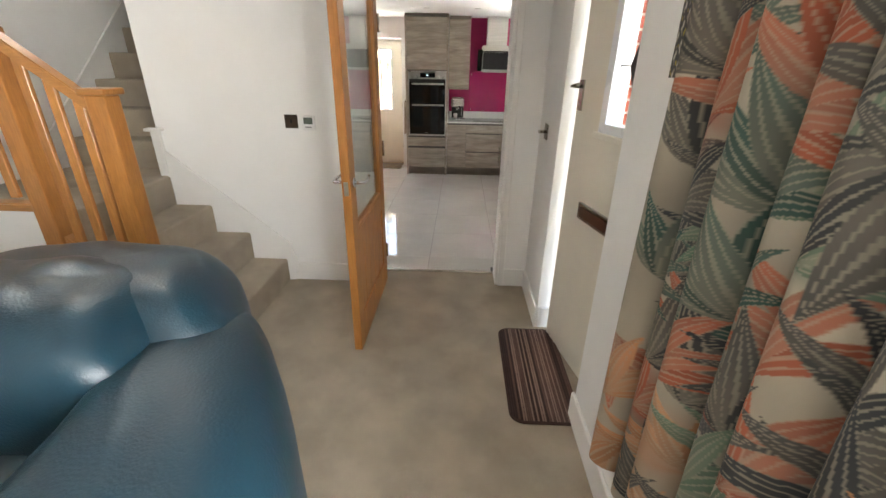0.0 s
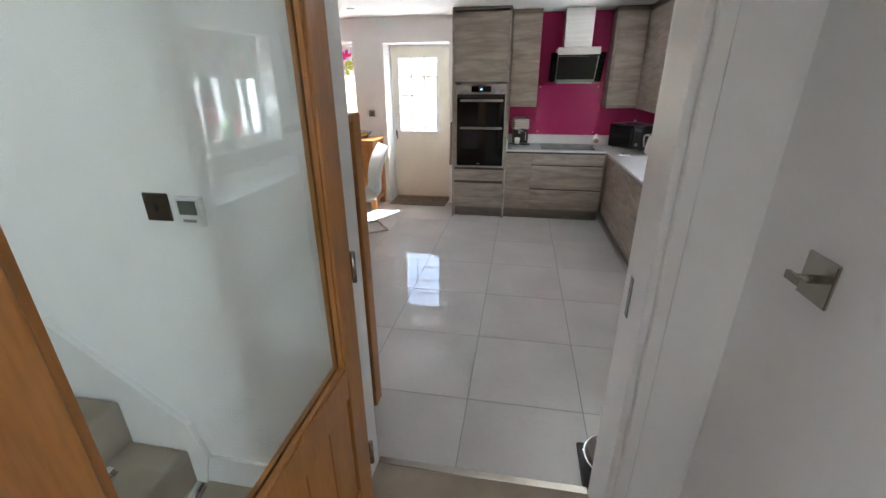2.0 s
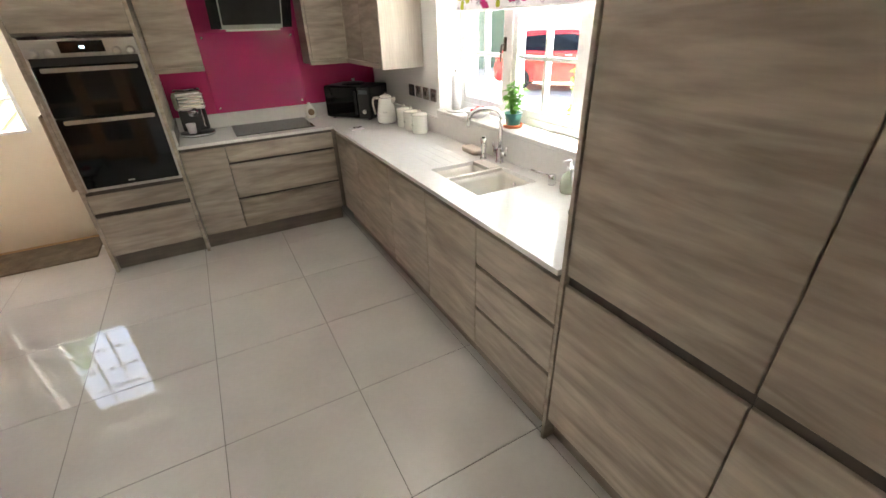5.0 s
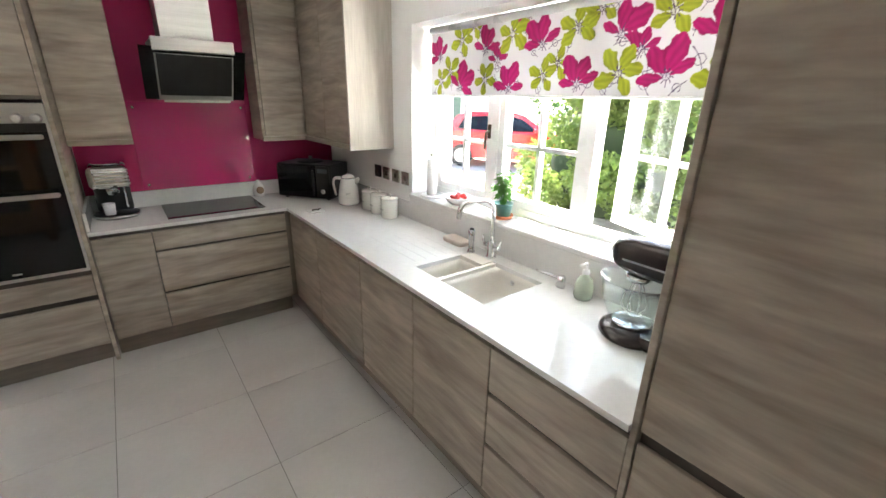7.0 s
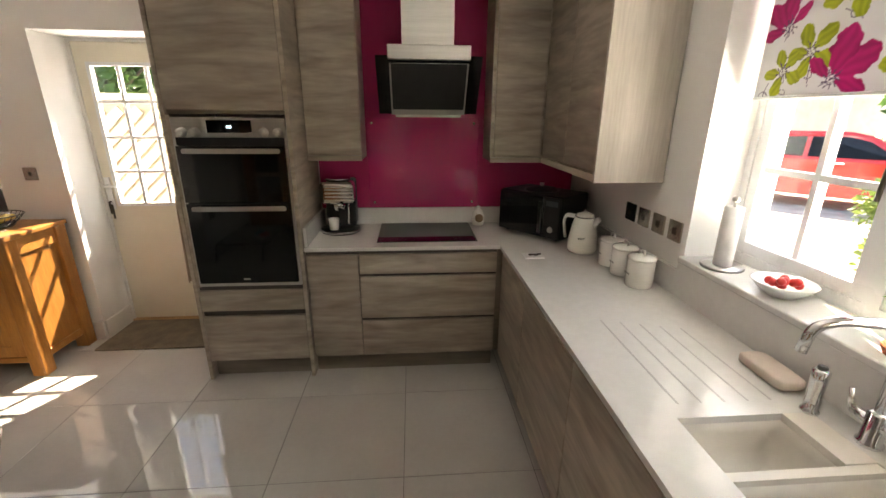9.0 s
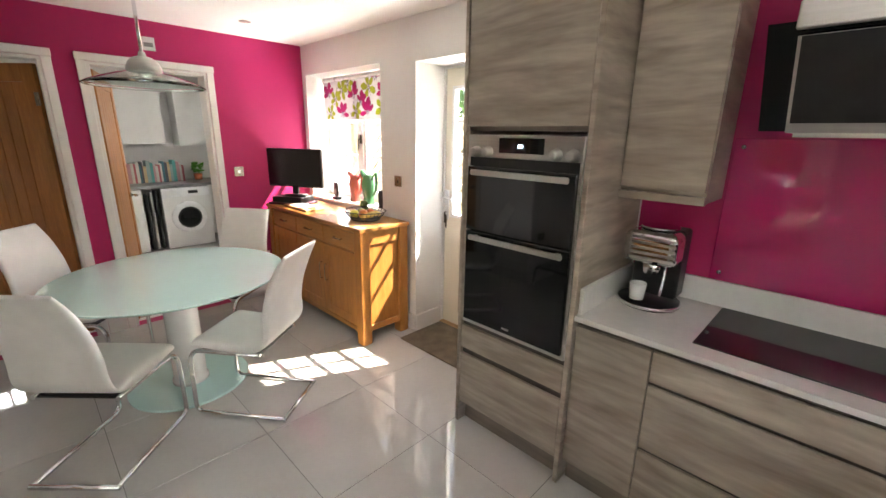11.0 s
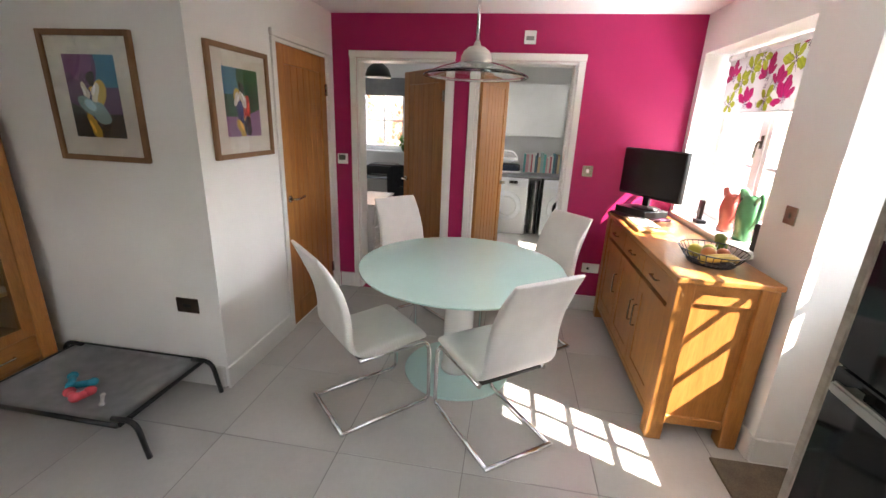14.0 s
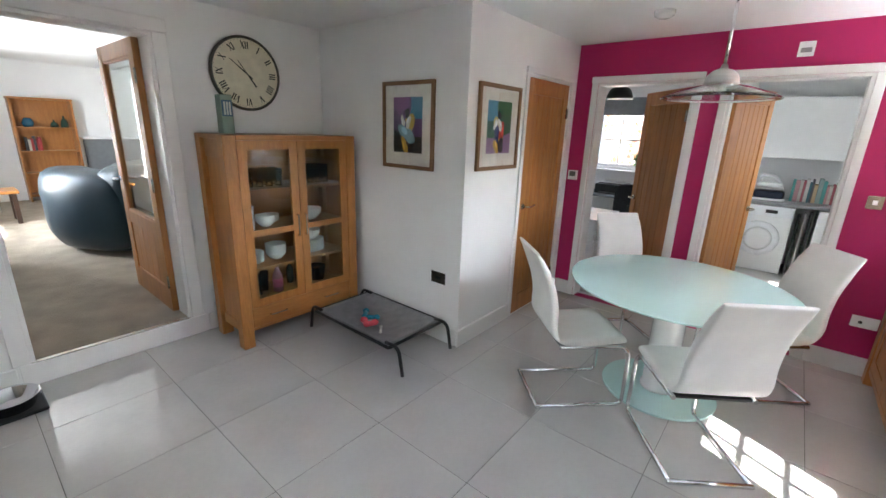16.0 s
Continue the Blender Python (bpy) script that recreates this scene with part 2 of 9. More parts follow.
clear_glass("drink_glass", (0.97, 0.98, 0.98), 0.0, 1.45)
clear_glass("green_glass", (0.10, 0.42, 0.20), 0.05)
pane_glass("pane", (1, 1, 1))
pane_glass("door_pane", (0.93, 0.97, 0.96))
printed("print_fabric", 0.85, 0.05)
printed("print_curtain", 0.85, 0.0)
printed("print_paper", 0.55)
glowing("display_light", (0.5, 0.75, 1.0), 1.2)


def plain(name, col, rough=0.5, metal=0.0):
    return MATS.get(name) or surface(name, col, rough, metal, vary=0.04, scale=14)


# ---- shapes ----
def thing(name, loc, label, category, group="", kind="", rz=0.0):
    o = new(name)
    o.empty_display_size = 0.05
    o.matrix_basis = pose(*loc, 0, 0, rz)
    return tagged(o, label, category, group, kind)


def base_of(o):
    v = Vector((0, 0, 0))
    while o:
        v += o.matrix_basis.translation
        o = o.parent
    return v


def part(name, bm, mat, parent, label="", world=False, smooth=False):
    """Links a bmesh as one mesh object under a thing or a part."""
    if world:
        bmesh.ops.translate(bm, verts=bm.verts, vec=-base_of(parent))
    me = bpy.data.meshes.new(name)
    if smooth:
        for f in bm.faces:
            f.smooth = True
    bm.to_mesh(me)
    bm.free()
    for m in mat if isinstance(mat, (list, tuple)) else [mat]:
        me.materials.append(MATS[m] if isinstance(m, str) else m)
    o = new(name, me)
    o.parent = parent
    if label:
        o["label"] = label
    return o


def single(name, bm, mat, loc, label, category, group="", kind="", smooth=False, rz=0.0, world=True):
    """A thing that is one mesh; with world its bmesh is in world places."""
    if world:
        bmesh.ops.translate(bm, verts=bm.verts, vec=-Vector(loc))
    me = bpy.data.meshes.new(name)
    if smooth:
        for f in bm.faces:
            f.smooth = True
    bm.to_mesh(me)
    bm.free()
    for m in mat if isinstance(mat, (list, tuple)) else [mat]:
        me.materials.append(MATS[m] if isinstance(m, str) else m)
    o = new(name, me)
    o.matrix_basis = pose(*loc, 0, 0, rz)
    return tagged(o, label, category, group, kind)


def structure(name, bm, mat, label=""):
    o = single(name, bm, mat, (0, 0, 0), label, "", "", "structure")
    return o


def box(bm, x0, x1, y0, y1, z0, z1, mi=0):
    x0, x1, y0, y1, z0, z1 = min(x0, x1), max(x0, x1), min(y0, y1), max(y0, y1), min(z0, z1), max(z0, z1)
    v = [bm.verts.new(p) for p in ((x0, y0, z0), (x1, y0, z0), (x1, y1, z0), (x0, y1, z0), (x0, y0, z1), (x1, y0, z1), (x1, y1, z1), (x0, y1, z1))]
    for q in ((3, 2, 1, 0), (4, 5, 6, 7), (0, 1, 5, 4), (1, 2, 6, 5), (2, 3, 7, 6), (3, 0, 4, 7)):
        bm.faces.new([v[i] for i in q]).material_index = mi
    return v


def rbox(x0, x1, y0, y1, z0, z1, r=0.004, seg=1):
    """A box with rounded edges, as a bmesh."""
    bm = bmesh.new()
    box(bm, x0, x1, y0, y1, z0, z1)
    bmesh.ops.bevel(bm, geom=bm.edges[:], offset=r, segments=seg, affect="EDGES", profile=0.5)
    return bm


def boxes(*bs):
    bm = bmesh.new()
    for b in bs:
        box(bm, *b)
    return bm


def tube(bm, pts, r, n=10, closed=False, caps=True, flat=1.0):
    """A round bar along a line of points."""
    pts = [Vector(p) for p in pts]
    rings = []
    up = None
    for i, p in enumerate(pts):
        a = pts[i - 1] if i or closed else p
        b = pts[(i + 1) % len(pts)] if i < len(pts) - 1 or closed else p
        d = (b - a).normalized()
        if up is None:
            up = d.orthogonal().normalized()
        up = (up - d * up.dot(d)).normalized()
        side = d.cross(up)
        rr = r[i] if isinstance(r, (list, tuple)) else r
        rings.append([bm.verts.new(p + (up * math.cos(2 * math.pi * k / n) * flat + side * math.sin(2 * math.pi * k / n)) * rr) for k in range(n)])
    m = len(rings)
    for i in range(m if closed else m - 1):
        A, B = rings[i], rings[(i + 1) % m]
        for k in range(n):
            bm.faces.new((A[k], A[(k + 1) % n], B[(k + 1) % n], B[k])).smooth = True
    if caps and not closed:
        bm.faces.new(rings[0][::-1])
        bm.faces.new(rings[-1])
    return bm


def lathe(bm, prof, cx=0, cy=0, z0=0, n=24, smooth=True, sx=1.0, sy=1.0):
    """A turned shape from (radius, height) points."""
    rings = []
    for r, z in prof:
        if r < 1e-5:
            rings.append([bm.verts.new((cx, cy, z0 + z))])
        else:
            rings.append([bm.verts.new((cx + sx * r * math.cos(2 * math.pi * k / n), cy + sy * r * math.sin(2 * math.pi * k / n), z0 + z)) for k in range(n)])
    for A, B in zip(rings, rings[1:]):
        for k in range(n):
            q = [A[k % len(A)], A[(k + 1) % len(A)], B[(k + 1) % len(B)], B[k % len(B)]]
            q = [v for i, v in enumerate(q) if v not in q[:i]]
            if len(q) > 2:
                bm.faces.new(q).smooth = smooth
    for R, rev in ((rings[0], True), (rings[-1], False)):
        if len(R) > 2:
            bm.faces.new(R[::-1] if rev else R)
    return bm


def curve_pts(pts, n=8):
    """A smooth line through points."""
    P = [Vector(p) for p in pts]
    out = []
    for i in range(len(P) - 1):
        a, b, c, d = P[max(0, i - 1)], P[i], P[i + 1], P[min(len(P) - 1, i + 2)]
        for k in range(n):
            t = k / n
            out.append(0.5 * ((2 * b) + (c - a) * t + (2 * a - 5 * b + 4 * c - d) * t * t + (3 * b - a - 3 * c + d) * t ** 3))
    return out + [P[-1]]


def round_path(pts, r=0.04, n=5):
    """A line of points with its corners rounded."""
    P = [Vector(p) for p in pts]
    out = [P[0]]
    for a, b, c in zip(P, P[1:], P[2:]):
        u, w = (a - b), (c - b)
        rr = min(r, u.length / 2.01, w.length / 2.01)
        p, q = b + u.normalized() * rr, b + w.normalized() * rr
        for k in range(n + 1):
            t = k / n
            out.append((1 - t) ** 2 * p + 2 * t * (1 - t) * b + t * t * q)
    return out + [P[-1]]


def wall_y(name, x0, x1, y0, y1, z0, z1, holes=(), mat="wall_paint", label="white painted plaster wall"):
    """A wall along x, with holes (xa, xb, za, zb) through it."""
    bm = bmesh.new()
    cuts = sorted({x0, x1, *[h[0] for h in holes], *[h[1] for h in holes]})
    for a, b in zip(cuts, cuts[1:]):
        zs = [(z0, z1)]
        for h in holes:
            if h[0] <= a + 1e-6 and h[1] >= b - 1e-6:
                zs = [s for p, q in zs for s in ((p, min(q, h[2])), (max(p, h[3]), q)) if s[1] - s[0] > 1e-4]
        for p, q in zs:
            box(bm, a, b, y0, y1, p, q)
    return structure(name, bm, mat, label)


def wall_x(name, x0, x1, y0, y1, z0, z1, holes=(), mat="wall_paint", label="white painted plaster wall"):
    """A wall along y, with holes (ya, yb, za, zb) through it."""
    bm = bmesh.new()
    cuts = sorted({y0, y1, *[h[0] for h in holes], *[h[1] for h in holes]})
    for a, b in zip(cuts, cuts[1:]):
        zs = [(z0, z1)]
        for h in holes:
            if h[0] <= a + 1e-6 and h[1] >= b - 1e-6:
                zs = [s for p, q in zs for s in ((p, min(q, h[2])), (max(p, h[3]), q)) if s[1] - s[0] > 1e-4]
        for p, q in zs:
            box(bm, x0, x1, a, b, p, q)
    return structure(name, bm, mat, label)


FL = 0.148   # the hall's floor above the kitchen's
CH = 2.41    # ceiling

# ---- large structure ----
wall_y("wall_door", -1.56, 1.92, 3.69, 3.89, -0.1, CH + 0.1, [(-0.282, 0.63, FL - 0.012, 2.17)])
wall_x("wall_hall", 0.83, 1.15, 3.15, 3.69, FL - 0.1, CH + 0.15)
wall_y("wall_front_door_head", 0.88, 1.15, 2.39, 3.15, FL + 2.06, CH + 0.15)
wall_x("wall_living_window", 0.88, 1.15, -3.2, 2.39, FL - 0.1, CH + 0.15, [(-0.75, 1.5, 0.75, 2.2)])
wall_y("wall_living_far", -4.3, 1.15, -3.35, -3.2, FL - 0.1, CH + 0.15)
wall_x("wall_living_side", -4.45, -4.3, -3.35, 2.85, FL - 0.1, CH + 0.15)
wall_y("wall_living_back", -4.3, -2.62, 2.72, 2.85, FL - 0.1, CH + 0.15)
wall_x("wall_stair_side", -2.74, -2.62, 2.85, 5.40, FL - 0.1, 4.7)
wall_y("wall_stair_front_upper", -2.62, -0.9, 2.58, 2.70, CH + 0.15, 4.7)
wall_x("wall_stair_upper", -1.02, -0.9, 2.70, 3.94, CH + 0.15, 4.7)
wall_y("wall_stair_door_upper", -1.75, -1.02, 3.69, 3.94, CH + 0.15, 4.7)
wall_x("wall_pictures", -1.75, -1.56, 3.69, 5.53, -0.1, 4.7)
wall_y("wall_cupboard", -3.26, -1.75, 5.41, 5.53, -0.1, CH + 0.1, [(-3.13, -2.335, 0, 2.07)])
wall_y("wall_stair_end_upper", -2.87, -1.75, 5.28, 5.40, CH + 0.1, 4.7)
wall_x("wall_pink", -3.36, -3.26, 5.53, 8.43, -0.1, CH + 0.1, [(5.74, 6.53, 0, 2.075), (6.765, 7.555, 0, 2.075)], "pink_paint", "deep pink painted feature wall")
wall_x("wall_pink_behind", -3.42, -3.36, 4.3, 8.8, -0.1, CH + 0.1, [(5.74, 6.53, 0, 2.075), (6.765, 7.555, 0, 2.075)])
wall_y("wall_back", -3.36, 0.10, 8.43, 8.80, -0.1, CH + 0.1, [(-3.19, -2.0, 0.95, 2.14), (-1.58, -0.70, 0, 2.11)])
wall_y("wall_hob", 0.10, 2.25, 8.43, 8.80, -0.1, CH + 0.1, (), "pink_paint", "deep pink wall behind the hob")
wall_x("wall_window", 1.91, 2.25, 3.94, 8.43, -0.1, CH + 0.1, [(5.2, 7.07, 1.03, 2.10)])
wall_y("wall_study_left", -6.6, -3.42, 4.3, 4.42, -0.1, CH + 0.1)
wall_x("wall_study_window", -6.6, -6.4, 4.42, 6.58, -0.1, CH + 0.1, [(4.6, 6.1, 1.08, 2.03)])
wall_y("wall_between", -6.45, -3.42, 6.58, 6.68, -0.1, CH + 0.1)
wall_x("wall_utility_far", -6.6, -6.45, 6.68, 8.8, -0.1, CH + 0.1)
# the hole is an added, unseen window that lets light in
wall_y("wall_utility_end", -6.6, -3.42, 8.8, 8.95, -0.1, CH + 0.1, [(-4.75, -4.35, 1.5, 2.0)])

structure("ceiling", boxes((-3.42, 2.25, 3.69, 8.8, CH + 0.1, CH + 0.22)), "ceiling_paint", "flat white painted ceiling").location = (0, 0, -0.1)
bm = bmesh.new()
box(bm, -4.45, 1.15, -3.35, 2.70, CH + 0.10, CH + 0.15)
box(bm, -0.9, 1.15, 2.70, 3.69, CH + 0.10, CH + 0.15)
structure("ceiling_living", bm, "ceiling_paint", "flat white painted ceiling")
structure("ceiling_stair", boxes((-2.87, -0.9, 2.58, 5.4, 4.7, 4.8)), "ceiling_paint", "white ceiling above the stairs")
structure("ceiling_rooms", boxes((-6.6, -3.42, 4.3, 8.95, CH, CH + 0.12)), "ceiling_paint", "white ceiling of study and utility room")
structure("floor_slab", boxes((-6.6, 2.2, 3.8, 8.8, -0.12, -0.006)), "grout", "grey grout between the floor tiles")
structure("floor_living", boxes((-4.4, 1.0, -3.3, 3.69, FL - 0.1, FL), (-0.282, 0.63, 3.69, 3.875, FL - 0.01, FL)), "carpet", "beige fitted carpet")

# ---- doors, frames, trims ----
def trims():
    def base(name, x0, x1, y0, y1, z):
        tagged(single(name, rbox(x0, x1, y0, y1, z, z + 0.14, 0.004), "gloss_white", ((x0 + x1) / 2, (y0 + y1) / 2, z), "white painted wooden skirting board", "skirting board", "", "structure"))
    base("baseboard", -1.545 + 0.0, -1.542 + 0.0 - 0.016, 3.89, 5.515, 0)
    base("baseboard", -2.288, -1.542, 5.53, 5.546, 0)
    base("baseboard", -3.244, -3.20, 5.53, 5.546, 0)
    base("baseboard", -3.26, -3.244, 5.547, 5.684, 0)
    base("baseboard", -3.26, -3.244, 6.586, 6.71, 0)
    base("baseboard", -3.26, -3.244, 7.61, 8.414, 0)
    base("baseboard", -3.26, -1.58, 8.414, 8.43, 0)
    base("baseboard", -1.545, -0.40, 3.89, 3.906, 0)
    base("baseboard", 0.70, 1.3, 3.89, 3.906, 0)
    base("baseboard", -0.92, -0.395, 3.674, 3.69, FL)
    base("baseboard", 0.64, 0.814, 3.674, 3.69, FL)
    base("baseboard", 0.814, 0.83, 3.134, 3.674, FL)
    base("baseboard", 0.83, 0.925, 3.134, 3.15, FL)
    base("baseboard", 0.864, 0.88, -3.2, 2.405, FL)
    base("baseboard", -4.3, 0.864, -3.2, -3.184, FL)
    base("baseboard", -1.58, -1.564, 8.43, 8.72, 0)


def architrave_x(name, x, y0, y1, z0, z1, out, w=0.085, label="white painted door architrave"):
    """The casing round an opening in a wall along y; out: the side on which it stands proud."""
    t = 0.018 * out
    t2 = 0.024 * out
    a = thing(name, (x, (y0 + y1) / 2, z0), label, "architrave", "", "structure")
    part("side_casing", rbox(x, x + t, y0 - w, y0, z0, z1, 0.004), "gloss_white", a, world=True)
    part("side_casing", rbox(x, x + t, y1, y1 + w, z0, z1, 0.004), "gloss_white", a, world=True)
    part("head_casing", rbox(x, x + t2, y0 - w - 0.004, y1 + w + 0.004, z1 + 0.0005, z1 + w, 0.004), "gloss_white", a, world=True)


def architrave_y(name, y, x0, x1, z0, z1, out, w=0.085, label="white painted door architrave"):
    t = 0.018 * out
    t2 = 0.024 * out
    a = thing(name, ((x0 + x1) / 2, y, z0), label, "architrave", "", "structure")
    part("side_casing", rbox(x0 - w, x0, y, y + t, z0, z1, 0.004), "gloss_white", a, world=True)
    part("side_casing", rbox(x1, x1 + w, y, y + t, z0, z1, 0.004), "gloss_white", a, world=True)
    part("head_casing", rbox(x0 - w - 0.004, x1 + w + 0.004, y, y + t2, z1 + 0.0005, z1 + w, 0.004), "gloss_white", a, world=True)


def lever(parent, side, x, z, dirx, mat="chrome", y=0.022):
    """A lever handle on a door's face; local: the leaf along x, its face at y = side * y."""
    bm = lathe(bmesh.new(), [(0, 0), (0.026, 0), (0.026, 0.007), (0.023, 0.009), (0, 0.009)], n=20)
    bmesh.ops.rotate(bm, verts=bm.verts, matrix=Matrix.Rotation(radians(-90 * side), 3, "X"), cent=(0, 0, 0))
    bmesh.ops.translate(bm, verts=bm.verts, vec=(x, side * y, z))
    tube(bm, round_path([(x, side * y, z), (x, side * (y + 0.055), z), (x + dirx * 0.06, side * (y + 0.06), z), (x + dirx * 0.125, side * (y + 0.052), z + 0.006)], 0.018), 0.0085, 10)
    return part("handle", bm, mat, parent, "chrome lever handle" if mat == "chrome" else "satin metal lever handle", smooth=False)


def plank_door(name, hinge, rz, w, h, label, category="door", z=0.006, handle_side=(1, -1)):
    """A boarded oak door; local x runs from hinge to lock, its thickness along y."""
    d = thing(name, (hinge[0], hinge[1], hinge[2] + z), label, category, "", "structure", rz)
    t = 0.02
    part("stile", rbox(0, 0.095, -t, t, 0, h, 0.003), "oak_door", d)
    part("stile", rbox(w - 0.095, w, -t, t, 0, h, 0.003), "oak_door", d)
    part("rail", rbox(0.0955, w - 0.0955, -t + 0.001, t - 0.001, 0, 0.17, 0.003), "oak_door", d)
    part("rail", rbox(0.0955, w - 0.0955, -t + 0.001, t - 0.001, h - 0.12, h, 0.003), "oak_door", d)
    n = 6
    pw = (w - 0.191) / n
    for i in range(n):
        part("board", rbox(0.0955 + i * pw + 0.0012, 0.0955 + (i + 1) * pw - 0.0012, -0.012, 0.012, 0.1705, h - 0.1205, 0.0035), "oak_door", d)
    for s in handle_side:
        lever(d, s, w - 0.055, 1.0, -1, "nickel", 0.02)
    for hz in (0.2, 1.75):
        bm = bmesh.new()
        tube(bm, [(0.0, 0.024, hz), (0.0, 0.024, hz + 0.09)], 0.007, 10)
        box(bm, 0.002, 0.03, 0.0202, 0.0225, hz, hz + 0.09)
        part("hinge", bm, "nickel", d)
    return d


def door_lining_x(name, x0, x1, y0, y1, z0, z1):
    """White lining boards in an opening of a wall along y."""
    a = thing(name, ((x0 + x1) / 2, y0, z0), "white painted wooden door lining", "door lining", "", "structure")
    part("jamb", rbox(x0 - 0.001, x1 + 0.001, y0, y0 + 0.022, z0, z1 - 0.022, 0.002), "gloss_white", a, world=True)
    part("jamb", rbox(x0 - 0.001, x1 + 0.001, y1 - 0.022, y1, z0, z1 - 0.022, 0.002), "gloss_white", a, world=True)
    part("head", rbox(x0 - 0.001, x1 + 0.001, y0, y1, z1 - 0.0215, z1, 0.002), "gloss_white", a, world=True)


def door_lining_y(name, x0, x1, y0, y1, z0, z1):
    a = thing(name, (x0, (y0 + y1) / 2, z0), "white painted wooden door lining", "door lining", "", "structure")
    part("jamb", rbox(x0, x0 + 0.022, y0 - 0.001, y1 + 0.001, z0, z1 - 0.022, 0.002), "gloss_white", a, world=True)
    part("jamb", rbox(x1 - 0.022, x1, y0 - 0.001, y1 + 0.001, z0, z1 - 0.022, 0.002), "gloss_white", a, world=True)
    part("head", rbox(x0, x1, y0 - 0.001, y1 + 0.001, z1 - 0.0215, z1, 0.002), "gloss_white", a, world=True)
    return a


def glazed_door():
    """The hall's oak door, open at a right angle into the hall."""
    d = thing("door_hall", (-0.238, 3.705, FL + 0.008), "open oak door with a long clear glass pane above a boarded panel", "door", "", "structure", -90)
    w, h, t = 0.885, 1.995, 0.022
    part("stile", rbox(0, 0.105, -t, t, 0, h, 0.003), "oak_door", d)
    part("stile", rbox(w - 0.105, w, -t, t, 0, h, 0.003), "oak_door", d)
    part("rail", rbox(0.1055, w - 0.1055, -t + 0.001, t - 0.001, h - 0.11, h, 0.003), "oak_door", d)
    part("rail", rbox(0.1055, w - 0.1055, -t + 0.001, t - 0.001, 0, 0.19, 0.003), "oak_door", d)
    part("rail", rbox(0.1055, w - 0.1055, -t + 0.001, t - 0.001, 0.60, 0.71, 0.003), "oak_door", d)
    pw = (w - 0.211) / 5
    for i in range(5):
        part("board", rbox(0.1055 + i * pw + 0.0015, 0.1055 + (i + 1) * pw - 0.0015, -0.012, 0.012, 0.1905, 0.5995, 0.0035), "oak_door", d)
    g = part("pane", boxes((0.1055, w - 0.1055, -0.003, 0.003, 0.7105, h - 0.1105)), "door_pane", d, "clear glass pane")
    g.visible_shadow = False
    for y in (-1, 1):
        bm = bmesh.new()
        for b in ((0.1055, 0.118, 0.7105, h - 0.1105), (w - 0.118, w - 0.1055, 0.7105, h - 0.1105)):
            box(bm, b[0], b[1], y * 0.0035, y * 0.016, b[2], b[3])
        box(bm, 0.1185, w - 0.1185, y * 0.0035, y * 0.016, 0.7105, 0.723)
        box(bm, 0.1185, w - 0.1185, y * 0.0035, y * 0.016, h - 0.123, h - 0.1105)
        part("glazing_bead", bm, "oak_door", d)
    for s in (1, -1):
        lever(d, s, w - 0.055, 0.975, -1, "chrome", 0.022)
    part("lock_plate", boxes((w, w + 0.002, -0.011, 0.011, 0.92, 0.99)), "steel", d, "chrome lock plate")
    for hz in (0.2, 0.95, 1.7):
        bm = bmesh.new()
        tube(bm, [(-0.004, 0.027, hz), (-0.004, 0.027, hz + 0.1)], 0.008, 10)
        part("hinge", bm, "nickel", d)


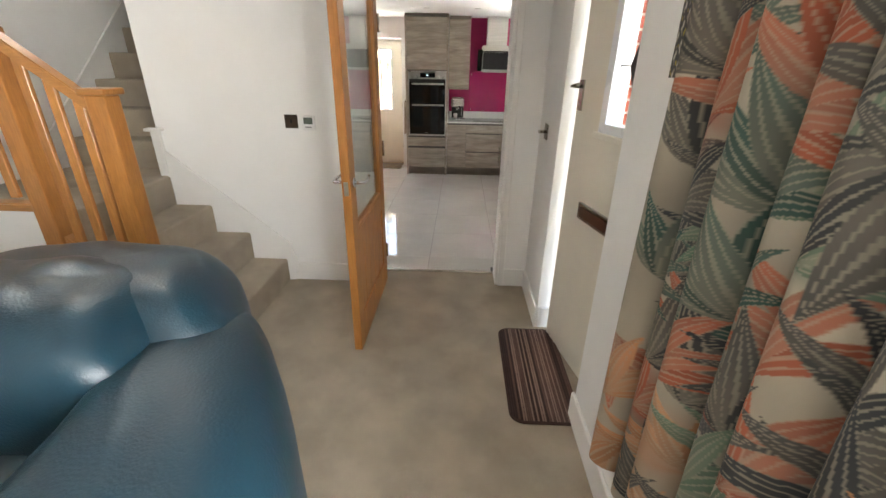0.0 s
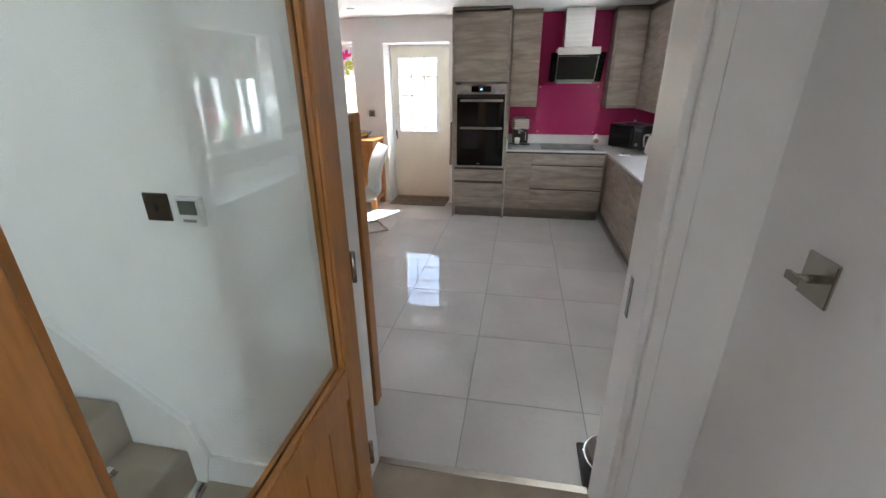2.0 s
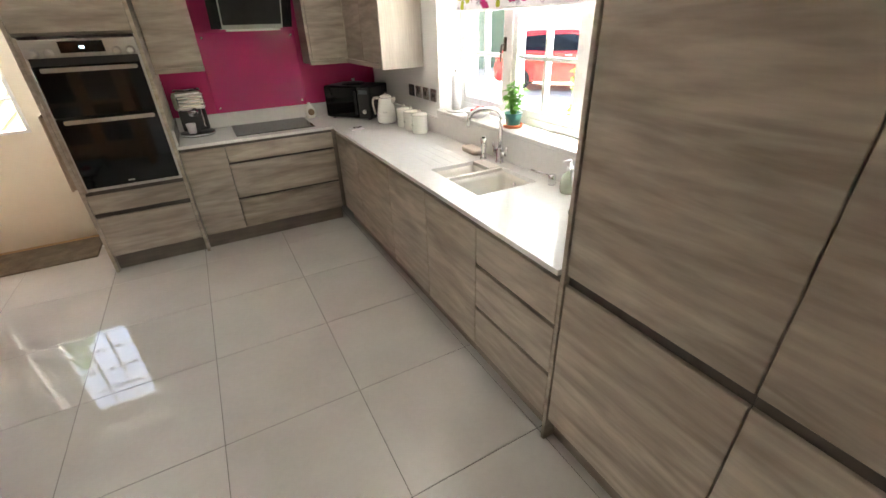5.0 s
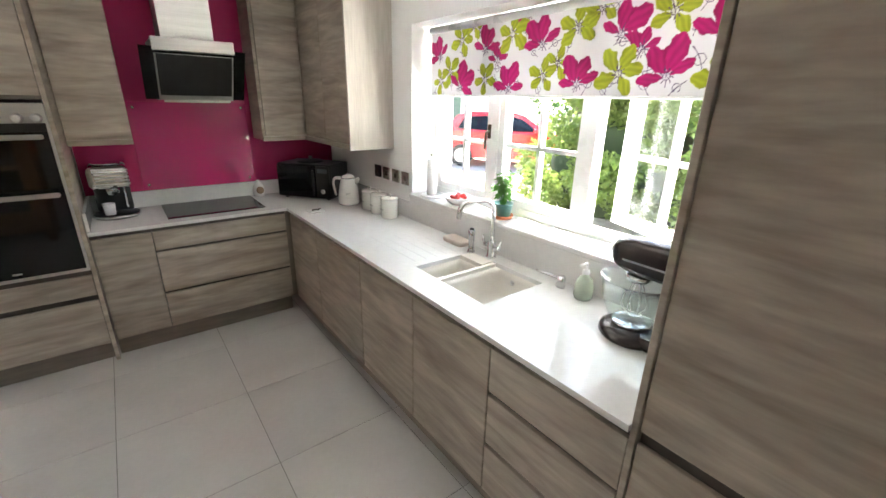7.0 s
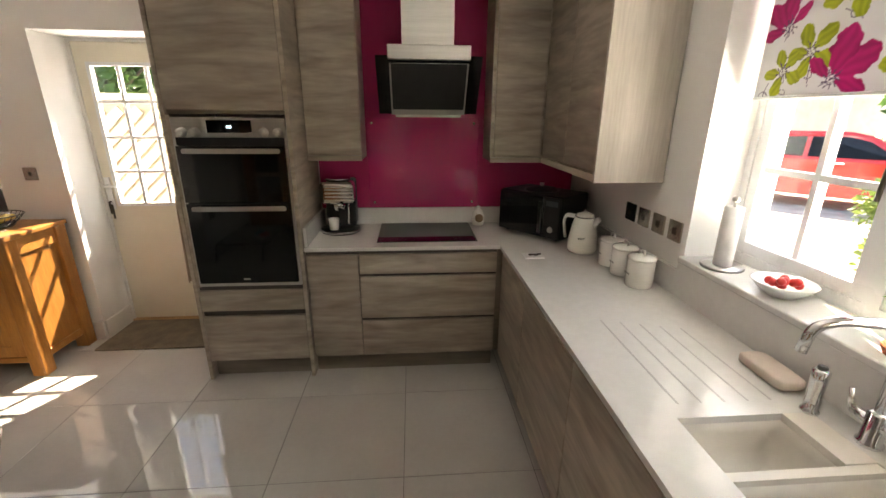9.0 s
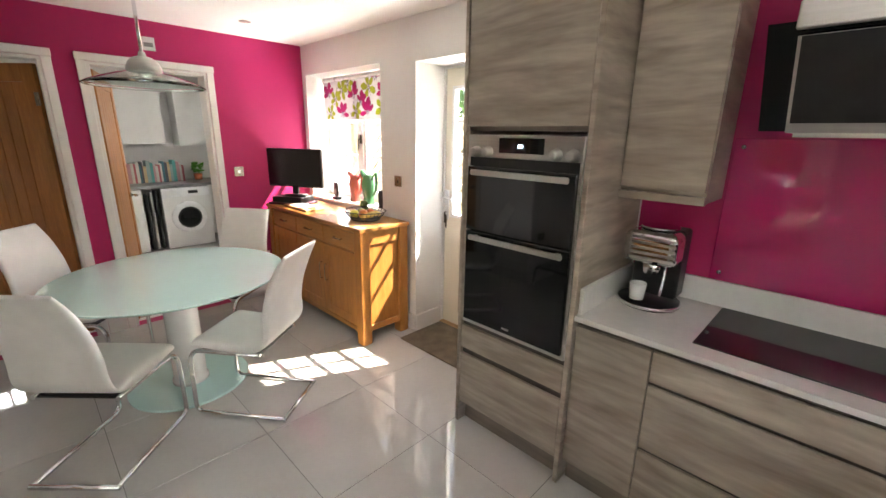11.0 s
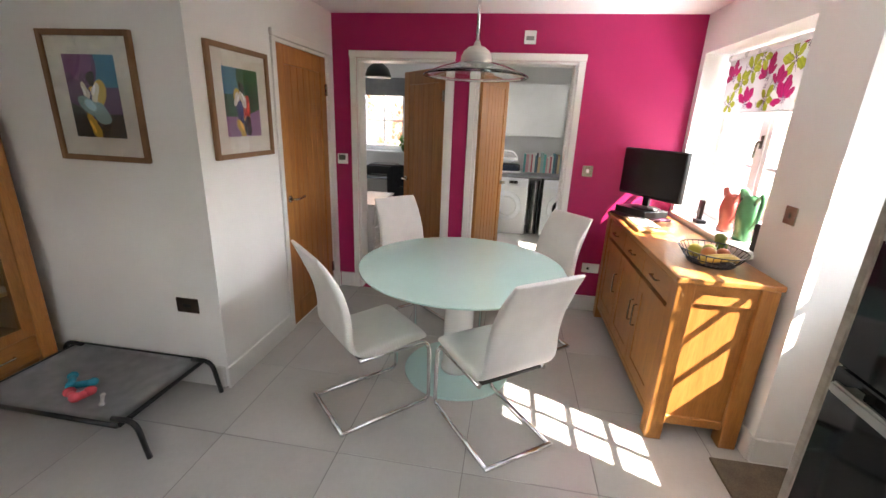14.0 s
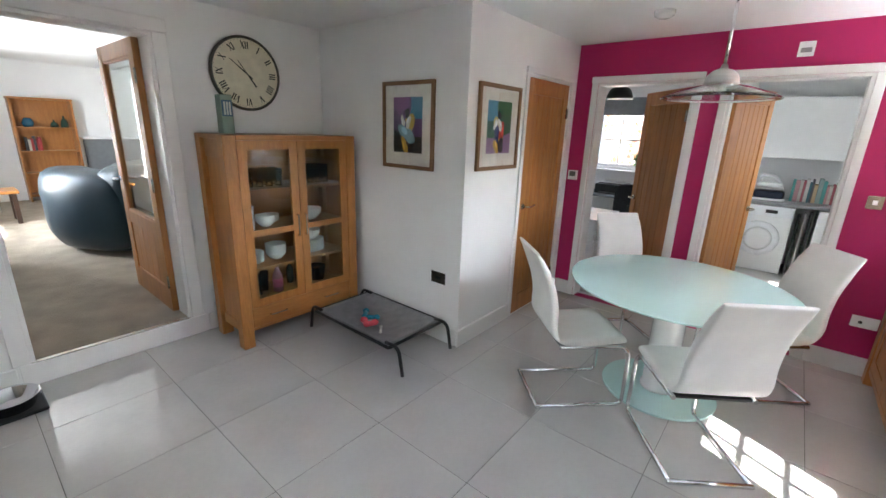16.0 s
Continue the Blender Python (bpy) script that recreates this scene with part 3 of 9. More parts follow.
def front_door():
    """The painted front door in its reveal."""
    d = thing("door_front", (0.945, 2.40, FL), "cream painted front door with a small leaded window and a brass letter plate", "door", "", "structure")
    y0, y1, z1 = 2.40, 3.075, FL + 2.05
    wy0, wy1, wz0, wz1 = 2.50, 2.775, 1.43, 2.0
    bm = bmesh.new()
    for b in ((y0, y1, FL + 0.004, wz0), (y0, y1, wz1, z1), (y0, wy0, wz0, wz1), (wy1, y1, wz0, wz1)):
        box(bm, 0.945, 0.99, b[0], b[1], b[2], b[3])
    part("leaf", bm, "cream_paint", d, world=True)
    f = part("window_frame", boxes((0.925, 0.975, wy0 - 0.03, wy0 + 0.018, wz0 - 0.03, wz1 + 0.03), (0.925, 0.975, wy1 - 0.018, wy1 + 0.03, wz0 - 0.03, wz1 + 0.03),
                                   (0.9255, 0.9745, wy0 + 0.018, wy1 - 0.018, wz0 - 0.03, wz0 + 0.018), (0.9255, 0.9745, wy0 + 0.018, wy1 - 0.018, wz1 - 0.018, wz1 + 0.03)), "white_frame", d, "white window frame", world=True)
    part("sill", rbox(0.905, 0.9245, wy0 - 0.045, wy1 + 0.045, wz0 - 0.045, wz0 - 0.02, 0.004), "cream_paint", d, world=True)
    g = part("pane", boxes((0.957, 0.963, wy0 + 0.018, wy1 - 0.018, wz0 + 0.018, wz1 - 0.018)), "pane", d, "clear leaded glass", world=True)
    g.visible_shadow = False
    cy, cz = (wy0 + wy1) / 2, 1.68
    bm = bmesh.new()
    v = [bm.verts.new((0.955, cy + a, cz + b)) for a, b in ((0, -0.115), (0.055, 0), (0, 0.115), (-0.055, 0))]
    bm.faces.new(v)
    bmesh.ops.solidify(bm, geom=bm.faces[:], thickness=0.002)
    part("diamond", bm, "black_plastic", d, "dark glass diamond in the leaded pane", world=True)
    bm = bmesh.new()
    tube(bm, [(0.954, cy, wz0 + 0.02), (0.954, cy, cz - 0.115)], 0.003, 6)
    tube(bm, [(0.954, cy, wz1 - 0.02), (0.954, cy, cz + 0.115)], 0.003, 6)
    tube(bm, [(0.954, cy - 0.055, cz), (0.954, wy0 + 0.018, cz)], 0.003, 6)
    tube(bm, [(0.954, cy + 0.055, cz), (0.954, wy1 - 0.018, cz)], 0.003, 6)
    part("lead_strip", bm, "black_plastic", d, world=True)
    lp = part("letter_plate", rbox(0.93, 0.9445, 2.44, 2.89, 0.975, 1.06, 0.004), "nickel", d, "aged brass letter plate", world=True)
    part("flap", rbox(0.924, 0.9295, 2.465, 2.865, 0.99, 1.045, 0.003), plain("dark_brass", (0.10, 0.035, 0.015), 0.3, 0.6), lp, world=True)
    bm = bmesh.new()
    box(bm, 0.937, 0.9445, 3.02, 3.062, 1.48, 1.62)
    tube(bm, round_path([(0.94, 3.042, 1.59), (0.885, 3.042, 1.59), (0.88, 2.96, 1.60)], 0.015), 0.009, 10)
    part("handle", bm, "nickel", d, "satin metal lever handle", world=True)
    d.matrix_basis = pose(1.03, 2.42, FL, 0, 0, 12.3)
    fr = thing("door_front_frame", (0.93, 3.14, FL), "white painted front door frame", "door frame", "", "structure")
    part("head", rbox(0.895, 1.0, 2.39, 3.15, FL + 2.051, FL + 2.06, 0.002), "gloss_white", fr, world=True)


trims()
architrave_y("trim_door_hall_kitchen", 3.89, -0.282, 0.63, FL, 2.17, 1)
architrave_y("trim_door_hall", 3.69, -0.282, 0.63, FL, 2.17, -1, 0.04)
door_lining_y("lining_door_hall", -0.282, 0.63, 3.69, 3.89, FL + 0.0005, 2.17)
structure("threshold_riser", rbox(-0.385, 0.685, 3.8905, 3.905, 0, FL - 0.002, 0.002), "gloss_white", "white painted step riser below the doorway")
structure("threshold_strip", rbox(-0.259, 0.607, 3.875, 3.908, FL - 0.001, FL + 0.006, 0.002), "nickel", "metal carpet edge strip at the doorway")
architrave_x("trim_door_study", -3.26, 5.74, 6.53, 0, 2.075, 1, 0.054)
architrave_x("trim_door_utility", -3.26, 6.765, 7.555, 0, 2.075, 1, 0.054)
door_lining_x("lining_door_study", -3.42, -3.26, 5.74, 6.53, 0.0, 2.075)
door_lining_x("lining_door_utility", -3.42, -3.26, 6.765, 7.555, 0.0, 2.075)
architrave_y("trim_door_cupboard", 5.53, -3.13, -2.335, 0, 2.07, 1, 0.045)
door_lining_y("lining_door_cupboard", -3.13, -2.335, 5.41, 5.53, 0.0, 2.07)
plank_door("door_cupboard", (-3.106, 5.509, 0), 0, 0.747, 2.04, "closed boarded oak cupboard door with a metal lever")
plank_door("door_study", (-3.39, 6.50, 0), -138, 0.74, 2.03, "open boarded oak door leading to the study")
plank_door("door_utility", (-3.39, 6.795, 0), 164, 0.74, 2.03, "open boarded oak door leading to the utility room")
glazed_door()
front_door()


def back_door():
    d = thing("door_back", (-1.14, 8.745, 0), "closed cream stable door with twelve small panes", "door", "", "structure")
    x0, x1 = -1.56, -0.72
    gx0, gx1, gz0, gz1 = -1.475, -0.915, 0.965, 1.95
    y0, y1 = 8.74, 8.785
    bm = bmesh.new()
    for b in ((x0, x1, 0.01, gz0), (x0, x1, gz1, 2.09), (x0, gx0, gz0, gz1), (gx1, x1, gz0, gz1)):
        box(bm, b[0], b[1], y0, y1, b[2], b[3])
    part("leaf", bm, "cream_paint", d, world=True)
    cw, ch = (gx1 - gx0) / 3, (gz1 - gz0) / 4
    f = part("glazing_frame", boxes((gx0 - 0.012, gx0 + 0.012, y0 - 0.012, y0 + 0.03, gz0 - 0.012, gz1 + 0.012), (gx1 - 0.012, gx1 + 0.012, y0 - 0.012, y0 + 0.03, gz0 - 0.012, gz1 + 0.012),
                                    (gx0 + 0.012, gx1 - 0.012, y0 - 0.0125, y0 + 0.03, gz0 - 0.012, gz0 + 0.012), (gx0 + 0.012, gx1 - 0.012, y0 - 0.0125, y0 + 0.03, gz1 - 0.012, gz1 + 0.012)), "white_frame", d, world=True)
    for i in (1, 2):
        part("glazing_bar", rbox(gx0 + i * cw - 0.011, gx0 + i * cw + 0.011, y0 - 0.006, y0 + 0.026, gz0 + 0.012, gz1 - 0.012, 0.003), "white_frame", d, world=True)
    for i in (1, 2, 3):
        part("glazing_bar", rbox(gx0 + 0.012, gx1 - 0.012, y0 - 0.004, y0 + 0.024, gz0 + i * ch - 0.011, gz0 + i * ch + 0.011, 0.003), "white_frame", d, world=True)
    for i in range(3):
        for k in range(4):
            g = part("pane", boxes((gx0 + i * cw + 0.012, gx0 + (i + 1) * cw - 0.012, y0 + 0.01, y0 + 0.014, gz0 + k * ch + 0.012, gz0 + (k + 1) * ch - 0.012)), "pane", d, world=True)
            g.visible_shadow = False
    bm = bmesh.new()
    box(bm, -1.55, -1.51, y0 - 0.012, y0 - 0.0005, 0.93, 1.17)
    tube(bm, round_path([(-1.53, y0 - 0.01, 1.11), (-1.53, y0 - 0.055, 1.11), (-1.43, y0 - 0.06, 1.11)], 0.015), 0.009, 10)
    part("handle", bm, "white_frame", d, "white lever handle on a long plate", world=True)
    bm = bmesh.new()
    tube(bm, [(-1.53, y0 - 0.012, 0.99), (-1.53, y0 - 0.035, 0.99)], 0.004, 8)
    box(bm, -1.537, -1.523, y0 - 0.036, y0 - 0.032, 0.90, 0.99)
    box(bm, -1.526, -1.512, y0 - 0.031, y0 - 0.028, 0.86, 0.97)
    part("key_bunch", bm, "dark_metal", d, "bunch of dark keys hanging in the lock", world=True)
    for hz in (0.3, 1.0, 1.85):
        part("hinge", rbox(-0.745, -0.722, y0 - 0.012, y0 - 0.0005, hz, hz + 0.1, 0.003), "nickel", d, world=True)
    lin = thing("lining_door_back", (-1.14, 8.6, 0), "white painted back door frame", "door lining", "", "structure")
    part("jamb", boxes((-1.5795, -1.5605, 8.725, 8.79, 0, 2.09)), "gloss_white", lin, world=True)
    part("jamb", boxes((-0.7195, -0.7005, 8.725, 8.79, 0, 2.09)), "gloss_white", lin, world=True)
    part("head", boxes((-1.5795, -0.7005, 8.725, 8.79, 2.0905, 2.1095)), "gloss_white", lin, world=True)
    part("sill", boxes((-1.575, -0.705, 8.70, 8.79, 0.001, 0.009)), "pale_oak", lin, world=True)


back_door()


def casement_y(parent, x0, x1, y, z0, z1, cols, rows):
    """A casement in a wall along x."""
    c = part("casement", boxes((x0, x0 + 0.045, y - 0.03, y + 0.03, z0, z1), (x1 - 0.045, x1, y - 0.03, y + 0.03, z0, z1), (x0 + 0.045, x1 - 0.045, y - 0.0295, y + 0.0295, z0, z0 + 0.045), (x0 + 0.045, x1 - 0.045, y - 0.0295, y + 0.0295, z1 - 0.045, z1)), "white_frame", parent, world=True)
    cw, ch = (x1 - x0 - 0.09) / cols, (z1 - z0 - 0.09) / rows
    for i in range(1, cols):
        part("glazing_bar", boxes((x0 + 0.045 + i * cw - 0.011, x0 + 0.045 + i * cw + 0.011, y - 0.018, y + 0.018, z0 + 0.045, z1 - 0.045)), "white_frame", c, world=True)
    for k in range(1, rows):
        part("glazing_bar", boxes((x0 + 0.045, x1 - 0.045, y - 0.0175, y + 0.0175, z0 + 0.045 + k * ch - 0.011, z0 + 0.045 + k * ch + 0.011)), "white_frame", c, world=True)
    g = part("pane", boxes((x0 + 0.045, x1 - 0.045, y - 0.002, y + 0.002, z0 + 0.045, z1 - 0.045)), "pane", c, world=True)
    g.visible_shadow = False


def casement_x(parent, y0, y1, x, z0, z1, cols, rows):
    """A casement in a wall along y."""
    c = part("casement", boxes((x - 0.03, x + 0.03, y0, y0 + 0.045, z0, z1), (x - 0.03, x + 0.03, y1 - 0.045, y1, z0, z1), (x - 0.0295, x + 0.0295, y0 + 0.045, y1 - 0.045, z0, z0 + 0.045), (x - 0.0295, x + 0.0295, y0 + 0.045, y1 - 0.045, z1 - 0.045, z1)), "white_frame", parent, world=True)
    cw, ch = (y1 - y0 - 0.09) / cols, (z1 - z0 - 0.09) / rows
    for i in range(1, cols):
        part("glazing_bar", boxes((x - 0.018, x + 0.018, y0 + 0.045 + i * cw - 0.011, y0 + 0.045 + i * cw + 0.011, z0 + 0.045, z1 - 0.045)), "white_frame", c, world=True)
    for k in range(1, rows):
        part("glazing_bar", boxes((x - 0.0175, x + 0.0175, y0 + 0.045, y1 - 0.045, z0 + 0.045 + k * ch - 0.011, z0 + 0.045 + k * ch + 0.011)), "white_frame", c, world=True)
    g = part("pane", boxes((x - 0.002, x + 0.002, y0 + 0.045, y1 - 0.045, z0 + 0.045, z1 - 0.045)), "pane", c, world=True)
    g.visible_shadow = False
    return c


def espagnolette(parent, p, axis):
    bm = bmesh.new()
    x, y, z = p
    if axis == "x":
        box(bm, x - 0.006, x, y - 0.012, y + 0.012, z - 0.04, z + 0.04)
        tube(bm, round_path([(x, y, z), (x - 0.03, y, z), (x - 0.035, y, z - 0.1)], 0.012), 0.007, 8)
    else:
        box(bm, x - 0.012, x + 0.012, y - 0.006, y, z - 0.04, z + 0.04)
        tube(bm, round_path([(x, y, z), (x, y - 0.03, z), (x, y - 0.035, z - 0.1)], 0.012), 0.007, 8)
    part("catch", bm, "dark_metal", parent, "dark metal window catch", world=True)


def kitchen_window():
    w = thing("window_kitchen", (2.12, 6.13, 1.03), "white three-light cottage casement window over the sink", "window", "", "structure")
    X, z0, z1 = 2.13, 1.055, 2.10
    part("window_frame", boxes((X - 0.035, X + 0.035, 5.2, 5.235, z0, z1), (X - 0.035, X + 0.035, 7.035, 7.07, z0, z1), (X - 0.034, X + 0.034, 5.235, 7.035, z0, z0 + 0.04), (X - 0.034, X + 0.034, 5.235, 7.035, z1 - 0.04, z1)), "white_frame", w, world=True)
    for y in (5.845, 6.48):
        part("mullion", boxes((X - 0.036, X + 0.036, y - 0.025, y + 0.025, z0 + 0.04, z1 - 0.04)), "white_frame", w, world=True)
    leaf = casement_x(w, 5.236, 5.819, X, z0 + 0.041, z1 - 0.041, 2, 3)
    leaf["label"] = "white casement standing ajar"
    leaf.matrix_basis = pose(0.03, -0.894, 0, 0, 0, -20) @ pose(-0.03, 0.894, 0)
    casement_x(w, 5.871, 6.454, X, z0 + 0.041, z1 - 0.041, 2, 3)
    casement_x(w, 6.506, 7.034, X, z0 + 0.041, z1 - 0.041, 2, 3)
    espagnolette(w, (X - 0.03, 6.53, 1.5), "x")
    structure("window_sill_kitchen", rbox(1.885, 2.095, 5.19, 7.075, 1.028, 1.054, 0.004), "quartz", "white stone window sill above the sink")
    structure("window_sill_edge_kitchen", boxes((2.095, 2.25, 5.2, 7.07, 1.03, 1.054)), "white_frame", "white window frame sill")


def dining_window():
    w = thing("window_dining", (-2.6, 8.66, 0.95), "white two-light cottage casement window above the sideboard", "window", "", "structure")
    Y, z0, z1 = 8.68, 0.975, 2.14
    part("window_frame", boxes((-3.19, -3.155, Y - 0.035, Y + 0.035, z0, z1), (-2.035, -2.0, Y - 0.035, Y + 0.035, z0, z1), (-3.155, -2.035, Y - 0.034, Y + 0.034, z0, z0 + 0.04), (-3.155, -2.035, Y - 0.034, Y + 0.034, z1 - 0.04, z1)), "white_frame", w, world=True)
    part("mullion", boxes((-2.62, -2.57, Y - 0.036, Y + 0.036, z0 + 0.04, z1 - 0.04)), "white_frame", w, world=True)
    casement_y(w, -3.154, -2.621, Y, z0 + 0.041, z1 - 0.041, 2, 3)
    casement_y(w, -2.569, -2.036, Y, z0 + 0.041, z1 - 0.041, 2, 3)
    espagnolette(w, (-2.60, Y - 0.036, 1.55), "y")
    structure("window_sill_dining", rbox(-3.2, -1.99, 8.41, 8.65, 0.948, 0.974, 0.004), "gloss_white", "white painted window sill")
    structure("window_sill_edge_dining", boxes((-3.19, -2.0, 8.65, 8.80, 0.95, 0.974)), "white_frame", "white window frame sill")


def other_windows():
    w = thing("window_study", (-6.5, 5.4, 1.08), "white casement window of the study", "window", "", "structure")
    part("window_frame", boxes((-6.54, -6.47, 4.6, 4.635, 1.08, 2.03), (-6.54, -6.47, 6.065, 6.1, 1.08, 2.03), (-6.54, -6.47, 4.635, 6.065, 1.08, 1.12), (-6.54, -6.47, 4.635, 6.065, 1.99, 2.03)), "white_frame", w, world=True)
    casement_x(w, 4.636, 5.345, -6.505, 1.121, 1.989, 2, 2)
    casement_x(w, 5.35, 6.064, -6.505, 1.121, 1.989, 2, 2)
    structure("window_sill_study", rbox(-6.46, -6.33, 4.58, 6.12, 1.055, 1.079, 0.004), "gloss_white", "white painted window sill")
    # unseen window, added so that daylight reaches the utility room
    w = thing("window_utility", (-4.55, 8.87, 1.5), "unseen casement window added to light the utility room", "window", "", "structure")
    part("window_frame", boxes((-4.75, -4.715, 8.84, 8.91, 1.5, 2.0), (-4.385, -4.35, 8.84, 8.91, 1.5, 2.0), (-4.715, -4.385, 8.84, 8.91, 1.5, 1.54), (-4.715, -4.385, 8.84, 8.91, 1.96, 2.0)), "white_frame", w, world=True)
    w = thing("window_living", (1.0, 0.375, 0.75), "white casement window behind the curtain", "window", "", "structure")
    part("window_frame", boxes((1.0, 1.07, -0.75, -0.71, 0.75, 2.2), (1.0, 1.07, 1.46, 1.5, 0.75, 2.2), (1.0, 1.07, -0.71, 1.46, 0.75, 0.79), (1.0, 1.07, -0.71, 1.46, 2.16, 2.2)), "white_frame", w, world=True)
    casement_x(w, -0.709, 0.37, 1.035, 0.791, 2.159, 2, 3)
    casement_x(w, 0.38, 1.459, 1.035, 0.791, 2.159, 2, 3)
    structure("window_sill_living", rbox(0.80, 0.99, -0.8, 1.55, 0.722, 0.749, 0.004), "gloss_white", "white painted window sill")


kitchen_window()
dining_window()
other_windows()


# ---- fitted kitchen ----
def front_panel(parent, name, x0, x1, y0, y1, z0, z1):
    return part(name, rbox(x0, x1, y0, y1, z0, z1, 0.0025), "laminate", parent, world=True)


def kitchen_units():
    WT = 0.853   # underside of the worktop
    # right-hand run below the window
    fx = 1.29
    for a, b, kind in ((5.072, 5.61, "drawers"), (5.61, 6.127, "door"), (6.127, 6.666, "door"), (6.666, 7.313, "door"), (7.313, 7.838, "corner")):
        u = thing("base_cabinet", ((fx + 1.9) / 2, (a + b) / 2, 0), "grey wood-effect handleless base unit with three drawers" if kind == "drawers" else "grey wood-effect handleless base unit below the worktop", "cabinet", "kitchen base units")
        part("body", boxes((fx + 0.022, 1.9, a + 0.001, b - 0.001, 0.13, 0.65 if 5.6 < a < 6.2 else WT), (fx + 0.022, fx + 0.06, a + 0.001, b - 0.001, 0.6505, WT)) if 5.6 < a < 6.2 else boxes((fx + 0.022, 1.9, a + 0.001, b - 0.001, 0.13, WT)), "channel", u, world=True)
        part("grip_channel", boxes((fx + 0.019, fx + 0.0215, a + 0.001, b - 0.001, 0.76, WT - 0.005)), "channel", u, "dark recessed grip channel", world=True)
        part("plinth", boxes((fx + 0.06, fx + 0.075, a, b, 0.0, 0.1295)), "laminate_edge", u, "dark wood-effect plinth", world=True)
        if kind == "drawers":
            for z0, z1 in ((0.135, 0.365), (0.385, 0.61), (0.63, 0.82)):
                front_panel(u, "drawer_front", fx, fx + 0.018, a + 0.002, b - 0.002, z0, z1)
        else:
            front_panel(u, "door", fx, fx + 0.018, a + 0.002, b - 0.002, 0.135, 0.82)
    # tall units beside the worktop
    for a, b in ((3.965, 4.447), (4.447, 5.055)):
        u = thing("tall_cabinet", (1.6, (a + b) / 2, 0), "grey wood-effect tall larder unit with a recessed grip rail", "cabinet", "tall kitchen units")
        part("body", boxes((1.32, 1.9, a + 0.001, b - 0.001, 0.13, 2.36)), "laminate_edge", u, world=True)
        part("grip_channel", boxes((1.317, 1.3195, a + 0.001, b - 0.001, 0.78, 0.90)), "channel", u, "dark recessed grip channel", world=True)
        part("plinth", boxes((1.35, 1.365, a, b, 0, 0.1295)), "laminate_edge", u, world=True)
        front_panel(u, "door", 1.298, 1.316, a + 0.002, b - 0.002, 0.135, 0.815)
        front_panel(u, "door", 1.298, 1.316, a + 0.002, b - 0.002, 0.857, 2.36)
    u = thing("end_panel", (1.6, 5.06, 0), "grey wood-effect tall end panel beside the worktop", "panel")
    part("panel", rbox(1.292, 1.905, 5.0555, 5.0745, 0, 2.38, 0.002), "laminate", u, world=True)
    structure("trim_tall_units", boxes((1.33, 1.9, 3.965, 5.05, 2.361, 2.409)), "laminate_edge", "grey wood-effect filler above the tall units")
    # back run
    fy = 7.85
    for a, b, kind in ((0.10, 0.413, "pull"), (0.413, 1.262, "drawers")):
        u = thing("base_cabinet", ((a + b) / 2, 8.15, 0), "grey wood-effect pan drawer unit below the hob" if kind == "drawers" else "narrow grey wood-effect pull-out unit beside the oven tower", "cabinet", "kitchen base units")
        part("body", boxes((a + 0.001, b - 0.001, fy + 0.022, 8.42, 0.13, WT)), "channel", u, world=True)
        part("grip_channel", boxes((a + 0.001, b - 0.001, fy + 0.019, fy + 0.0215, 0.76, WT - 0.005)), "channel", u, "dark recessed grip channel", world=True)
        part("plinth", boxes((a, b, fy + 0.06, fy + 0.075, 0.0, 0.1295)), "laminate_edge", u, "dark wood-effect plinth", world=True)
        if kind == "drawers":
            for z0, z1 in ((0.135, 0.382), (0.40, 0.68), (0.698, 0.825)):
                front_panel(u, "drawer_front", a + 0.002, b - 0.002, fy, fy + 0.018, z0, z1)
        else:
            front_panel(u, "door", a + 0.002, b - 0.002, fy, fy + 0.018, 0.135, 0.825)
    u = thing("corner_post", (1.25, 7.87, 0), "grey wood-effect corner filler between the two runs", "panel")
    part("panel", boxes((1.263, 1.312, 7.868, 7.885, 0.13, 0.853), (1.308, 1.325, 7.839, 7.8675, 0.13, 0.853)), "laminate_edge", u, world=True)
    # worktop in one piece, with the opening for the sink bowls
    bm = bmesh.new()
    z0, z1 = WT, 0.875
    X0, X1 = 1.273, 1.906
    for b in ((X0, X1, 5.072, 5.80), (X0, 1.425, 5.80, 6.305), (1.80, X1, 5.80, 6.305), (X0, X1, 6.305, 8.425), (0.10, X0, 7.83, 8.425)):
        box(bm, b[0], b[1], b[2], b[3], z0, z1)
    bmesh.ops.remove_doubles(bm, verts=bm.verts, dist=1e-4)
    w = single("worktop", bm, "quartz", (1.59, 6.6, z0), "polished white quartz worktop with drainer grooves", "worktop")
    # drainer grooves: their shade is drawn as thin grey strips on the stone
    for i in range(5):
        gx = 1.46 + i * 0.068
        part("drainer_groove_shade", boxes((gx, gx + 0.006, 6.36, 6.85 - 0.02 * i, z1 + 0.0002, z1 + 0.0008)), plain("groove_shade", (0.42, 0.41, 0.40), 0.3), w, world=True)
    up = single("upstand", boxes((1.889, 1.906, 5.072, 7.07, z1, 1.027), (1.889, 1.906, 7.07, 8.42, z1, 0.99)), "quartz", (1.9, 6.7, z1), "white quartz upstand along the window wall", "upstand")
    single("upstand", boxes((0.117, 1.888, 8.408, 8.4255, z1, 0.99)), "quartz", (1.0, 8.42, z1), "white quartz upstand behind the hob", "upstand")
    single("upstand", boxes((0.0995, 0.116, 7.86, 8.4255, z1, 0.99)), "quartz", (0.108, 8.1, z1), "white quartz upstand against the oven tower", "upstand")
    # wall cabinets
    def wall_cab(x0, x1, y0, y1, doors, label):
        u = thing("wall_cabinet", ((x0 + x1) / 2, (y0 + y1) / 2, 1.357), label, "cabinet", "kitchen wall units")
        return u
